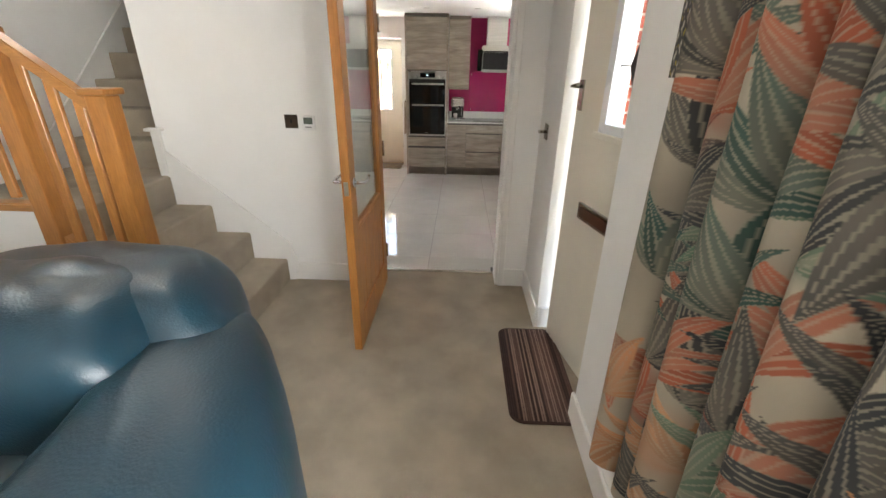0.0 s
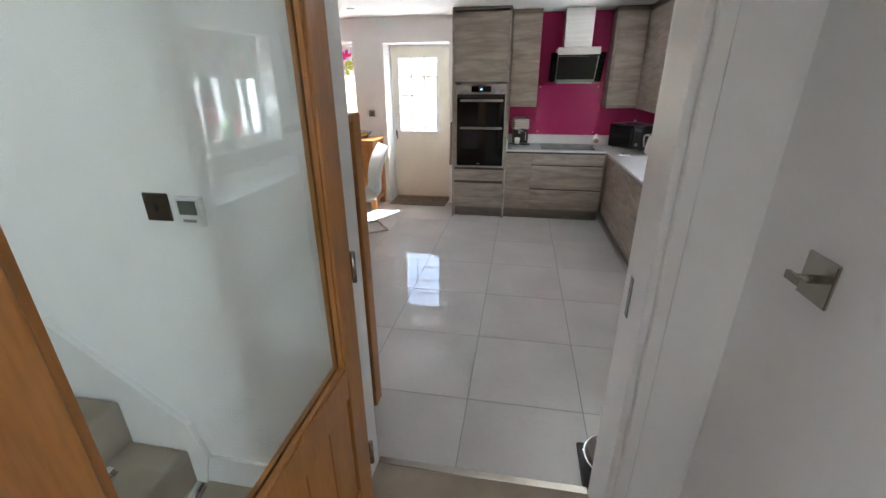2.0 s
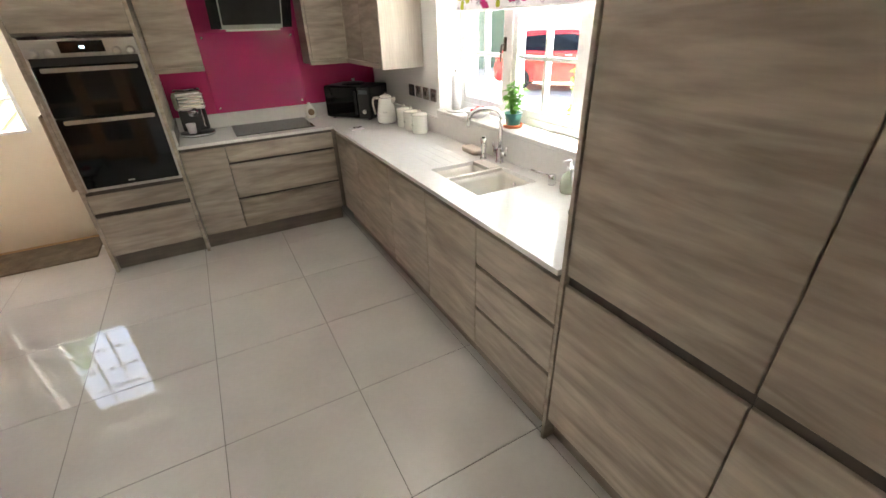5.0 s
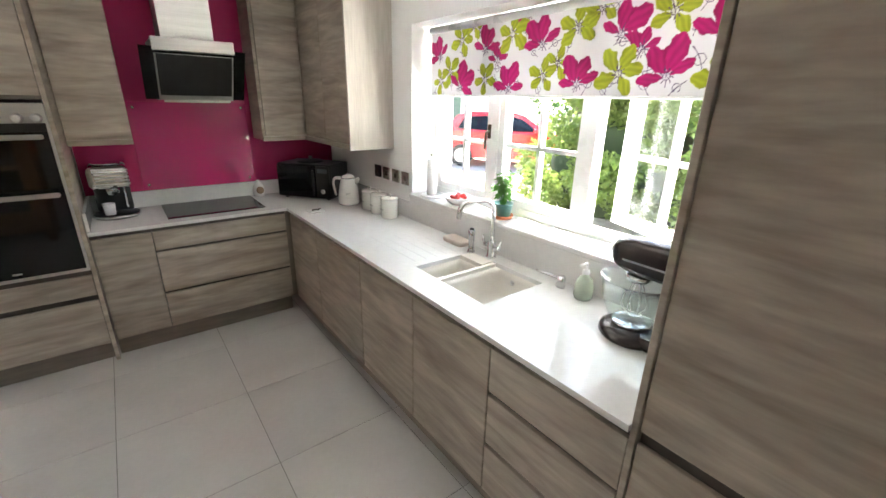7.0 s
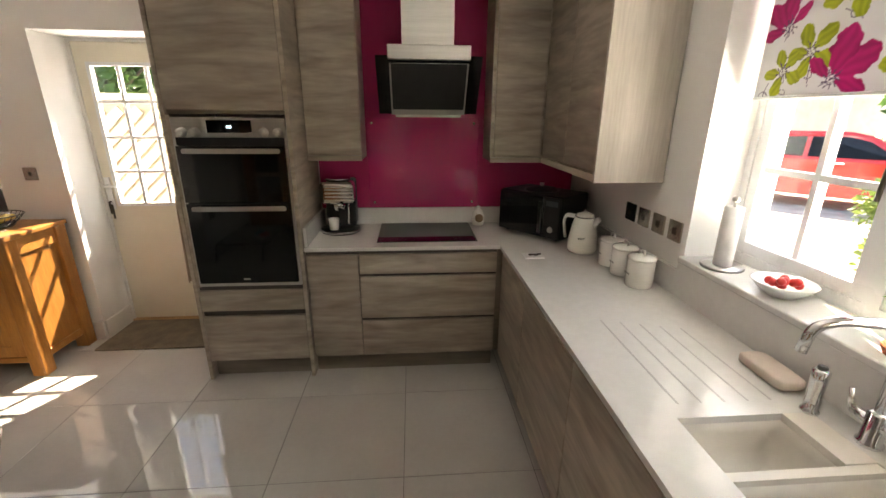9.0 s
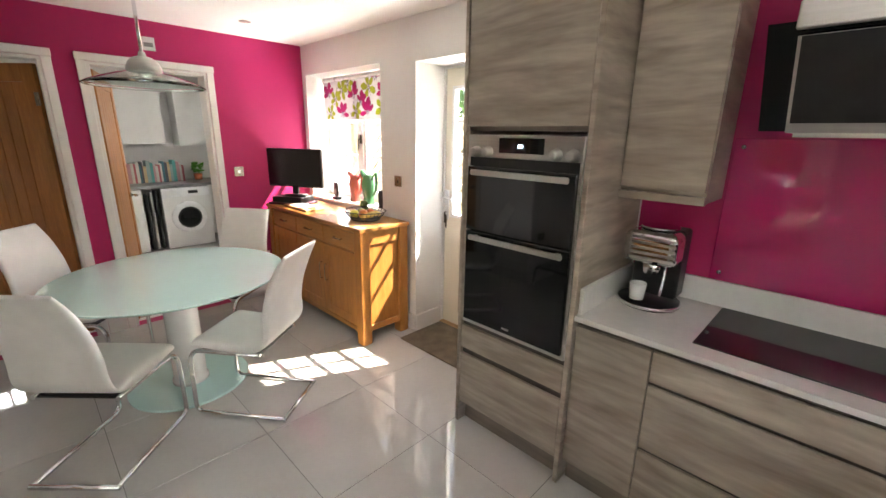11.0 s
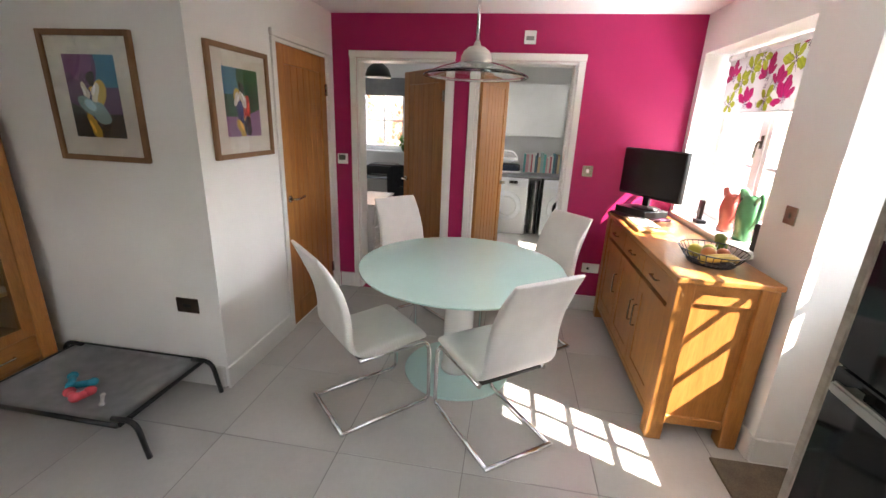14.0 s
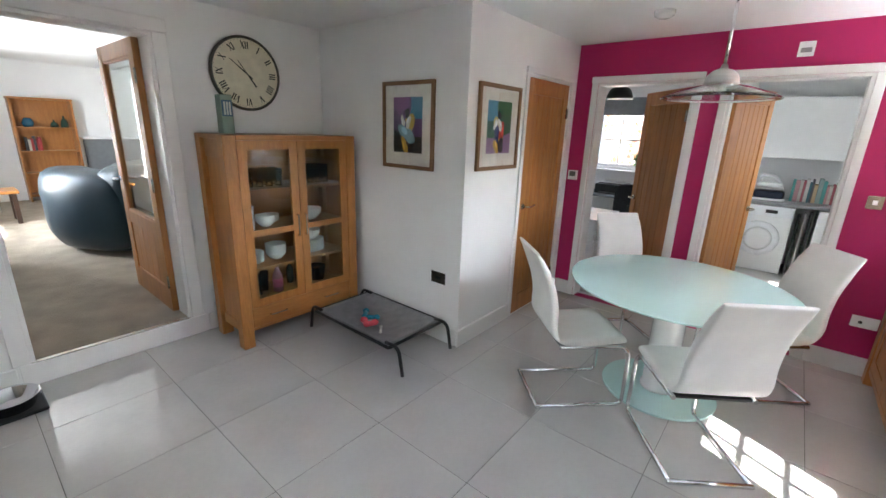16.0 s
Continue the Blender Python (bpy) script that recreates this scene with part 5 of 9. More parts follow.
def glass_cabinet():
    x0, x1, y0, y1, h = -1.485, -0.43, 3.985, 4.43, 1.545
    s = thing("display_cabinet", ((x0 + x1) / 2, (y0 + y1) / 2, 0), "oak display cabinet with two glazed doors full of crockery", "cabinet")
    lg = 0.085
    for lx in (x0, x1 - lg):
        part("leg", rbox(lx, lx + lg, y1 - lg, y1, 0, h - 0.0005, 0.006, 2), "oak", s, world=True)
        part("leg", rbox(lx, lx + lg, y0, y0 + lg, 0, h - 0.0005, 0.006, 2), "oak", s, world=True)
    part("top", rbox(x0 + lg + 0.001, x1 - lg - 0.001, y0 + 0.01, y1, h - 0.035, h, 0.004), "oak_flat", s, world=True)
    for lx, o in ((x0, 0), (x1 - lg, 1)):
        part("top_edge", rbox(lx + 0.002, lx + lg - 0.002, y0 + lg + 0.0005, y1 - lg - 0.0005, h - 0.03, h - 0.001, 0.003), "oak_flat", s, world=True)
        px = lx + 0.03
        part("side_panel", boxes((px, px + 0.018, y0 + lg, y1 - lg, 0.18, h - 0.0305)), "oak", s, world=True)
        part("side_rail", rbox(px - 0.012, px + 0.03, y0 + lg + 0.001, y1 - lg - 0.001, h - 0.155, h - 0.0305, 0.003), "oak_flat", s, world=True)
        part("side_rail", rbox(px - 0.012, px + 0.03, y0 + lg + 0.001, y1 - lg - 0.001, 0.11, 0.19, 0.003), "oak_flat", s, world=True)
    a, b = x0 + lg + 0.001, x1 - lg - 0.001
    part("back_panel", boxes((a, b, y0 + 0.012, y0 + 0.022, 0.13, h - 0.036)), "oak", s, world=True)
    part("base_board", boxes((a, b, y0 + 0.0225, y1 - 0.03, 0.30, 0.32)), "oak_flat", s, world=True)
    dr = part("drawer", rbox(a + 0.002, b - 0.002, y1 - 0.03, y1 - 0.008, 0.15, 0.30, 0.003), "oak_flat", s, world=True)
    for cx in (a + 0.2, b - 0.2):
        bar_handle(dr, (cx - 0.065, y1 - 0.008, 0.225), (cx + 0.065, y1 - 0.008, 0.225), (0, 0.022, 0))
    part("bottom_rail", rbox(a, b, y1 - 0.05, y1 - 0.0305, 0.115, 0.148, 0.003), "oak_flat", s, world=True)
    levels = (0.32, 0.59, 0.865, 1.17)
    for z in levels[1:]:
        part("shelf", boxes((a, b, y0 + 0.0225, y1 - 0.045, z - 0.02, z)), "oak_flat", s, world=True)
    mid = (a + b) / 2
    for i in (0, 1):
        p, q = (a + 0.002, mid - 0.002) if i == 0 else (mid + 0.002, b - 0.002)
        z0, z1 = 0.305, h - 0.037
        fw = 0.062
        d = part("door", boxes((p, p + fw, y1 - 0.03, y1 - 0.006, z0, z1), (q - fw, q, y1 - 0.03, y1 - 0.006, z0, z1), (p + fw, q - fw, y1 - 0.0295, y1 - 0.0065, z0, z0 + fw),
                               (p + fw, q - fw, y1 - 0.0295, y1 - 0.0065, z1 - fw, z1), (p + fw, q - fw, y1 - 0.0295, y1 - 0.0065, 0.84, 0.885)), "oak", s, "oak door frame with glass", world=True)
        g = part("pane", boxes((p + fw, q - fw, y1 - 0.02, y1 - 0.016, z0 + fw, z1 - fw)), "door_pane", d, world=True)
        g.visible_shadow = False
        hx = q - 0.03 if i == 0 else p + 0.03
        bar_handle(d, (hx, y1 - 0.006, 0.80), (hx, y1 - 0.006, 0.96), (0, 0.024, 0), 0.006)
    # crockery
    def stack(name, x, y, z, r, n, label, bowl=False):
        t = thing(name, (x, y, z), label, "crockery", "crockery in the cabinet")
        for k in range(n):
            zz = z + k * (0.016 if bowl else 0.011)
            pr = [(0, 0), (r * 0.45, 0), (r * 0.8, r * 0.35), (r, r * 0.75), (r * 0.97, r * 0.76), (r * 0.76, r * 0.38), (r * 0.4, 0.006), (0, 0.006)] if bowl else [(0, 0), (r * 0.6, 0), (r, 0.018), (r, 0.021), (r * 0.6, 0.005), (0, 0.005)]
            part("bowl" if bowl else "plate", lathe(bmesh.new(), pr, x, y, zz + 0.0005, 28), "porcelain", t, world=True)
    def glassware(x, y, z, r, hh, label="clear drinking glass on the shelf"):
        bm = lathe(bmesh.new(), [(0, 0), (r * 0.8, 0), (r, hh), (r - 0.002, hh), (r * 0.8 - 0.002, 0.006), (0, 0.006)], x, y, z + 0.0005, 16)
        single("drinking_glass", bm, "drink_glass", (x, y, z), label, "glass", "glasses in the cabinet")
    def mug(x, y, z):
        t = thing("mug", (x, y, z), "white porcelain mug on the shelf", "mug", "mugs in the cabinet")
        part("cup", lathe(bmesh.new(), [(0, 0), (0.036, 0), (0.04, 0.085), (0.037, 0.085), (0.034, 0.006), (0, 0.006)], x, y, z + 0.0005, 24), "porcelain", t, world=True)
        bm = bmesh.new()
        tube(bm, round_path([(x + 0.038, y, z + 0.07), (x + 0.066, y, z + 0.065), (x + 0.062, y, z + 0.025), (x + 0.037, y, z + 0.018)], 0.02), 0.005, 8)
        part("handle", bm, "porcelain", t, world=True)
    yc = 4.2
    rr = random.Random(4)
    for row in range(2):
        for k in range(4):
            glassware(-0.66 - 0.075 * k, yc - 0.03 + 0.09 * row, 1.17, 0.03, 0.13)
        for k in range(4):
            glassware(-1.09 - 0.07 * k, yc - 0.03 + 0.09 * row, 1.17, 0.028, 0.145)
    mug(-0.62, 4.28, 0.865)
    mug(-0.62, 4.28, 0.9515)
    mug(-0.62, 4.16, 0.865)
    stack("bowl_stack", -0.76, 4.25, 0.865, 0.075, 3, "small stack of white bowls", True)
    stack("plate_stack", -0.86, 4.13, 0.865, 0.07, 5, "stack of white saucers")
    stack("bowl_stack", -1.16, 4.22, 0.865, 0.1, 2, "wide white serving bowls", True)
    stack("plate_stack", -0.63, 4.23, 0.59, 0.095, 7, "stack of white plates")
    stack("bowl_stack", -0.83, 4.24, 0.59, 0.08, 5, "stack of white soup bowls", True)
    stack("plate_stack", -1.15, 4.22, 0.59, 0.115, 9, "stack of large white plates")
    stack("bowl_stack", -1.15, 4.22, 0.692, 0.09, 2, "white bowls on top of plates", True)
    for k in range(3):
        glassware(-0.60 - 0.075 * k, 4.17 + 0.05 * (k % 2), 0.32, 0.033, 0.16)
    glassware(-1.2, 4.22, 0.32, 0.08, 0.12, "large clear glass bowl on the shelf")
    bt = thing("bottle", (-0.82, 4.25, 0.32), "pale pink glass bottle with a label", "bottle")
    part("glass", lathe(bmesh.new(), [(0, 0), (0.038, 0), (0.04, 0.02), (0.04, 0.13), (0.016, 0.18), (0.014, 0.235), (0, 0.235)], -0.82, 4.25, 0.3205, 20), plain("pink_bottle", (0.55, 0.28, 0.33), 0.1), bt, world=True)
    part("label", lathe(bmesh.new(), [(0.0405, 0), (0.0405, 0.07)], -0.82, 4.25, 0.36, 20), plain("bottle_label", (0.7, 0.2, 0.35), 0.6), bt, world=True)
    for k, (c, hh) in enumerate((((0.02, 0.03, 0.02), 0.2), ((0.05, 0.02, 0.02), 0.17), ((0.03, 0.03, 0.035), 0.15))):
        bx = -0.99 - 0.08 * k
        single("bottle", lathe(bmesh.new(), [(0, 0), (0.03, 0), (0.03, hh * 0.6), (0.012, hh * 0.8), (0.012, hh), (0, hh)], bx, 4.14, 0.3205, 18), plain("dark_bottle_%s" % "abc"[k], c, 0.1), (bx, 4.14, 0.32), "dark glass bottle on the lowest shelf", "bottle", "bottles in the cabinet")
    tin = thing("gift_tube", (-0.56, 4.20, 1.545), "tall sage green and blue cardboard gift tube", "box")
    part("tube", rbox(-0.605, -0.525, 4.16, 4.24, 1.5455, 1.80, 0.004), plain("sage", (0.20, 0.27, 0.21), 0.6), tin, world=True)
    part("label", boxes((-0.60, -0.53, 4.2405, 4.2425, 1.66, 1.765)), plain("tube_blue", (0.03, 0.09, 0.16), 0.5), tin, world=True)
    for k in range(3):
        part("text_bar", boxes((-0.59 + 0.018 * k, -0.578 + 0.018 * k, 4.2428, 4.2436, 1.67, 1.755)), plain("tube_pale", (0.45, 0.5, 0.45), 0.6), tin, world=True)


def dog_bed():
    x0, x1, y0, y1, z = -1.52, -0.965, 4.55, 5.40, 0.185
    d = thing("dog_bed", ((x0 + x1) / 2, (y0 + y1) / 2, 0), "raised grey mesh dog bed on a black tube frame", "pet bed")
    bm = bmesh.new()
    N = 14
    g = [[bm.verts.new((x0 + (x1 - x0) * i / N, y0 + (y1 - y0) * k / N, z + 0.008 - 0.03 * math.sin(math.pi * i / N) * math.sin(math.pi * k / N))) for k in range(N + 1)] for i in range(N + 1)]
    for i in range(N):
        for k in range(N):
            bm.faces.new((g[i][k], g[i + 1][k], g[i + 1][k + 1], g[i][k + 1])).smooth = True
    bmesh.ops.solidify(bm, geom=bm.faces[:], thickness=0.004)
    part("mesh_sheet", bm, "grey_mesh", d, "stretched grey mesh", world=True)
    for a, b in (((x0 - 0.005, y0, z), (x0 - 0.005, y1, z)), ((x1 + 0.005, y0, z), (x1 + 0.005, y1, z)), ((x0, y0 - 0.005, z), (x1, y0 - 0.005, z)), ((x0, y1 + 0.005, z), (x1, y1 + 0.005, z))):
        bm = bmesh.new()
        tube(bm, [a, b], 0.012, 10)
        part("rail", bm, "black_steel", d, world=True)
    for x, sx in ((x0 + 0.02, -1), (x1 - 0.02, 1)):
        for y, sy in ((y0, -1), (y1, 1)):
            bm = bmesh.new()
            tube(bm, round_path([(x, y - sy * 0.05, z + 0.014), (x, y + sy * 0.075, z + 0.02), (x, y + sy * 0.115, 0.002)], 0.06), 0.013, 10)
            part("leg", bm, "black_steel", d, "bent black tube leg", world=True)
    zz = z - 0.005
    def toy(name, col, pts, label, r):
        bm = bmesh.new()
        for p, q in zip(pts, pts[1:]):
            tube(bm, [(*p, zz + r), (*q, zz + r)], r, 8)
        for p in pts:
            lathe(bm, [(0, -r * 1.4), (r * 1.2, -r * 0.7), (r * 1.5, 0), (r * 1.2, r * 0.7), (0, r * 1.4)], p[0], p[1], zz + r * 1.2, 10)
        single(name, bm, col, (pts[0][0], pts[0][1], zz), label, "dog toy", "toys on the dog bed", "", True)
    toy("dog_toy", plain("toy_blue", (0.01, 0.25, 0.36), 0.5), [(-1.22, 4.86), (-1.15, 4.93), (-1.20, 5.01)], "turquoise rubber dog toy", 0.018)
    toy("dog_toy", plain("toy_coral", (0.65, 0.08, 0.10), 0.5), [(-1.10, 4.98), (-1.07, 5.05), (-1.13, 5.07)], "coral red rubber dog toy", 0.02)
    toy("dog_toy", plain("toy_white", (0.7, 0.68, 0.62), 0.6), [(-1.13, 5.14), (-1.07, 5.20)], "small white chew bone", 0.009)


dining_table()
dining_chairs()
pendant()
sideboard()
glass_cabinet()
dog_bed()

# ---- soft shapes and prints ----
def puff(bm, x0, x1, y0, y1, z0, z1, e=0.45, n=20, m=14, wrinkle=0.0, mi=0):
    """A cushion: a box with very round edges, slightly wrinkled."""
    c = Vector(((x0 + x1) / 2, (y0 + y1) / 2, (z0 + z1) / 2))
    s = Vector(((x1 - x0) / 2, (y1 - y0) / 2, (z1 - z0) / 2))

    def f(w, q):
        return math.copysign(abs(w) ** q, w)
    rows = []
    for i in range(m + 1):
        v = -math.pi / 2 + math.pi * i / m
        row = []
        for k in range(n):
            u = 2 * math.pi * k / n
            p = Vector((f(math.cos(v), e) * f(math.cos(u), e), f(math.cos(v), e) * f(math.sin(u), e), f(math.sin(v), e)))
            q = c + Vector((p.x * s.x, p.y * s.y, p.z * s.z))
            if wrinkle:
                d = noise.noise(q * 5.0) * wrinkle + noise.noise(q * 14.0) * wrinkle * 0.35
                q += p.normalized() * d
            row.append(q)
        rows.append(row)
    bot, top = bm.verts.new(rows[0][0]), bm.verts.new(rows[-1][0])
    R = [[bm.verts.new(q) for q in r] for r in rows[1:-1]]
    for A, B in zip(R, R[1:]):
        for k in range(n):
            g = bm.faces.new((A[k], A[(k + 1) % n], B[(k + 1) % n], B[k]))
            g.smooth, g.material_index = True, mi
    for k in range(n):
        bm.faces.new((bot, R[0][(k + 1) % n], R[0][k])).smooth = True
        bm.faces.new((top, R[-1][k], R[-1][(k + 1) % n])).smooth = True
    return bm


def sheet(place, nu, nv, paint):
    """A printed sheet: place(u, v) gives each point, paint(U, V) its colours, both for u and v from 0 to 1."""
    us, vs = np.linspace(0, 1, nu + 1), np.linspace(0, 1, nv + 1)
    U, V = np.meshgrid(us, vs, indexing="ij")
    X, Y, Z = place(U, V)
    co = np.stack([X, Y, Z], -1).reshape(-1, 3)
    i, k = np.meshgrid(np.arange(nu), np.arange(nv), indexing="ij")
    a = (i * (nv + 1) + k).ravel()
    quads = np.stack([a, a + nv + 1, a + nv + 2, a + 1], -1)
    me = bpy.data.meshes.new("sheet")
    me.from_pydata(co.tolist(), [], quads.tolist())
    col = np.ones((len(co), 4), dtype=np.float32)
    col[:, :3] = paint(U, V).reshape(-1, 3)
    at = me.attributes.new("print", "FLOAT_COLOR", "POINT")
    at.data.foreach_set("color", col.ravel())
    me.polygons.foreach_set("use_smooth", np.ones(len(quads), dtype=bool))
    return me


def printed_part(name, me, mat, parent, label):
    me.materials.append(MATS[mat])
    me.transform(Matrix.Translation(-base_of(parent)))
    o = new(name, me)
    o.parent = parent
    if label:
        o["label"] = label
    return o


def window_of(S, T, cx, cy, r):
    """The part of a regular sheet within r of a point, as slices."""
    su, tv = S[:, 0], T[0, :]
    i0, i1 = np.searchsorted(su, (cx - r, cx + r))
    k0, k1 = np.searchsorted(tv, (cy - r, cy + r))
    return slice(i0, i1), slice(k0, k1)


def flower_print(W, H, seed):
    """Loose magenta poppies and lime flowers with dark scribbled stamens on white."""
    rr = random.Random(seed)
    flowers = []
    n = max(4, round(W / 0.20))
    for i in range(n):
        x = W * (i + 0.5) / n
        flowers.append((x + rr.uniform(-0.02, 0.02), H * (0.14 if i % 2 else 0.60) + rr.uniform(-0.02, 0.02), 1, rr.uniform(0.115, 0.15)))
        flowers.append((x + rr.uniform(-0.02, 0.02), H * (0.78 if i % 2 else 0.20) + rr.uniform(-0.02, 0.02), 0, rr.uniform(0.085, 0.115)))
        flowers.append((x + W / n * 0.5, H * (0.97 if i % 2 else 0.44) + rr.uniform(-0.03, 0.03), (i // 2) % 2, rr.uniform(0.075, 0.10)))
    rr.shuffle(flowers)

    def paint(U, V):
        S, T = U * W, V * H
        out = np.empty(S.shape + (3,))
        out[:] = (0.66, 0.65, 0.67)

        def scribble(cx, cy, a, size):
            q = window_of(S, T, cx, cy, size)
            s, t = S[q] - cx, T[q] - cy
            x, y = s * math.cos(a) + t * math.sin(a), -s * math.sin(a) + t * math.cos(a)
            loop = np.abs(np.hypot(x / 0.55, y * (1.7 + 8 * x)) - size * 0.62) < 0.0024
            line = (np.abs(y - 3.0 * x * x) < 0.0015) & (np.abs(x) < size)
            out[q][loop | line] = (0.10, 0.06, 0.13)
        for cx, cy, kind, ln in flowers:
            for k in range(2):
                scribble(cx + rr.uniform(-0.09, 0.09), cy + rr.uniform(-0.08, 0.08), rr.uniform(0, 6.28), rr.uniform(0.03, 0.055))
        for cx, cy, kind, ln in flowers:
            base = np.array((0.43, 0.008, 0.13) if kind else (0.36, 0.40, 0.025))
            up = math.pi / 2 + rr.uniform(-0.5, 0.5)
            spread = (-1.35, -0.45, 0.4, 1.3) if kind else (-2.3, -1.15, -0.05, 1.1, 2.35)
            q = window_of(S, T, cx, cy, ln * 1.15)
            s, t = S[q], T[q]
            for k, da in enumerate(spread):
                a = up + da + rr.uniform(-0.15, 0.15)
                lp = ln * rr.uniform(0.75, 1.0) * (0.85 if kind and k in (0, 3) else 1.0)
                ca, sa = math.cos(a), math.sin(a)
                x, y = (s - cx) * ca + (t - cy) * sa, -(s - cx) * sa + (t - cy) * ca
                f = np.clip((x - 0.012) / lp, 0, 1)
                half = lp * (0.22 if kind and k in (0, 3) else 0.30) * np.sin(np.pi * f ** 1.25) ** 0.62 * (1 + 0.10 * np.sin(x * 150 + k) + 0.06 * np.sin(y * 300))
                ins = (f > 0) & (f < 1) & (np.abs(y) < half)
                off = y / np.maximum(half, 1e-6)
                shade = 0.86 + 0.22 * np.sin(f * 5 + k) * np.abs(off) + 0.12 * np.sin(off * 7 + f * 9)
                out[q][ins] = (base * shade[..., None])[ins]
            d, an = np.hypot(s - cx, t - cy), np.arctan2(t - cy, s - cx)
            out[q][(d < 0.030) & (np.sin(an * 9 + d * 90) > 0.72)] = (0.09, 0.05, 0.10)
            scribble(cx, cy, up + rr.uniform(-0.6, 0.6), 0.04)
        return np.clip(out, 0, 1)
    return paint


def blinds():
    b = thing("roller_blind", (2.04, 6.13, 1.70), "half-drawn roller blind printed with magenta and lime flowers", "blind", "flower blinds")
    X = 2.035
    y0, y1, z0, z1 = 5.24, 7.03, 1.70, 2.06
    printed_part("fabric", sheet(lambda U, V: (X + 0.002 * np.sin(U * 40), y1 + (y0 - y1) * U, z0 + (z1 - z0) * V), 560, 115, flower_print(y1 - y0, z1 - z0, 3)), "print_fabric", b, "flower printed fabric")
    bm = bmesh.new()
    tube(bm, [(X + 0.01, 5.225, 2.07), (X + 0.01, 7.045, 2.07)], 0.022, 14)
    part("roller", bm, "white_frame", b, "white roller tube", world=True)
    part("bottom_bar", rbox(X - 0.006, X + 0.006, y0, y1, 1.688, 1.6995, 0.002), "white_frame", b, world=True)
    b = thing("roller_blind", (-2.6, 8.585, 1.74), "half-drawn flower printed roller blind above the sideboard", "blind", "flower blinds")
    Y = 8.585
    x0, x1, z0, z1 = -3.13, -2.06, 1.735, 2.085
    printed_part("fabric", sheet(lambda U, V: (x0 + (x1 - x0) * U, Y + 0.002 * np.sin(U * 30), z0 + (z1 - z0) * V), 340, 110, flower_print(x1 - x0, z1 - z0, 8)), "print_fabric", b, "flower printed fabric")
    bm = bmesh.new()
    tube(bm, [(-3.15, Y + 0.01, 2.10), (-2.04, Y + 0.01, 2.10)], 0.022, 14)
    part("roller", bm, "white_frame", b, "white roller tube", world=True)
    part("bottom_bar", rbox(x0, x1, Y - 0.006, Y + 0.006, 1.723, 1.7345, 0.002), "white_frame", b, world=True)


def leaf_print(W, H, seed):
    """Fans of fine tropical leaves in teal, sage, charcoal and rust on a cream ground."""
    rr = random.Random(seed)
    teal, sage, char, rust, apricot, olive = (0.010, 0.055, 0.045), (0.09, 0.15, 0.10), (0.016, 0.020, 0.026), (0.34, 0.075, 0.03), (0.46, 0.20, 0.085), (0.17, 0.16, 0.06)
    rows = [(rust, apricot, char), (apricot, rust, sage), (rust, char, apricot), (teal, char, rust), (teal, char, sage), (char, rust, teal), (char, teal, rust), (teal, char, olive), (char, sage, teal)]
    plants = []
    for k in range(9):
        for i in range(9):
            c = rows[k][(i + rr.randrange(2)) % 3]
            plants.append(((i + 0.2 + 0.6 * rr.random()) * W / 9, (k + 0.1 + 0.6 * rr.random()) * H / 9, rr.choice((1.57, 1.57, 1.1, 2.0, 4.5)) + rr.uniform(-0.2, 0.2), c, rr.uniform(0.20, 0.33), rr.randint(6, 9), rr.random()))
    rr.shuffle(plants)

    def paint(U, V):
        S, T = U * W, V * H
        g = 0.30 + 0.06 * np.sin(S * 11 + 2 * np.sin(T * 7)) + 0.05 * np.sin(T * 13 + S * 4)
        out = np.stack([g, g * 0.86, g * 0.66], -1)
        for cx, cy, a0, c, ln, n, fl in plants:
            base = np.array(c)
            q = window_of(S, T, cx, cy, ln)
            s, t = S[q], T[q]
            if fl < 0.3:
                w = np.hypot((s - cx) / 0.085, (t - cy - 0.05) / 0.11) + 0.12 * np.sin(np.arctan2(t - cy, s - cx) * 5)
                blot = np.clip(1.15 - w, 0, 0.8)[..., None]
                out[q] = out[q] * (1 - blot) + blot * (0.7 * base + 0.03)
            for p in sorted(range(n), key=lambda p: -abs(p - (n - 1) / 2)):
                a = a0 + (p - (n - 1) / 2) * 2.3 / n
                lp = ln * (1 - 0.05 * abs(p - n / 2)) * rr.uniform(0.85, 1.0)
                bend = 3.0 * (p - (n - 1) / 2) / n
                ca, sa = math.cos(a), math.sin(a)
                x, y = (s - cx) * ca + (t - cy) * sa, -(s - cx) * sa + (t - cy) * ca
                y = y - bend * x * x
                f = np.clip(x / lp, 0, 1)
                half = lp * 0.105 * np.sin(np.pi * f ** 0.8)
                ins = (f > 0) & (f < 1) & (np.abs(y) < half)
                off = y / np.maximum(half, 1e-6)
                vein = (np.abs(off) < 0.08) | (np.sin(np.abs(off) * 13 + f * 2) > 0.75)
                tone = (base * (0.7 + 0.5 * f)[..., None]) * (1 - 0.25 * (off > 0))[..., None]
                pale = 0.45 * tone + 0.55 * np.array((0.36, 0.31, 0.23))
                fade = np.clip(0.95 - 0.75 * f, 0, 1)[..., None] * (0.4 if p % 3 else 0.1)
                col = np.where(vein[..., None], pale, tone * (1 - fade) + fade * np.array((0.36, 0.31, 0.23)))
                out[q][ins] = col[ins]
        return np.clip(out, 0, 1)
    return paint


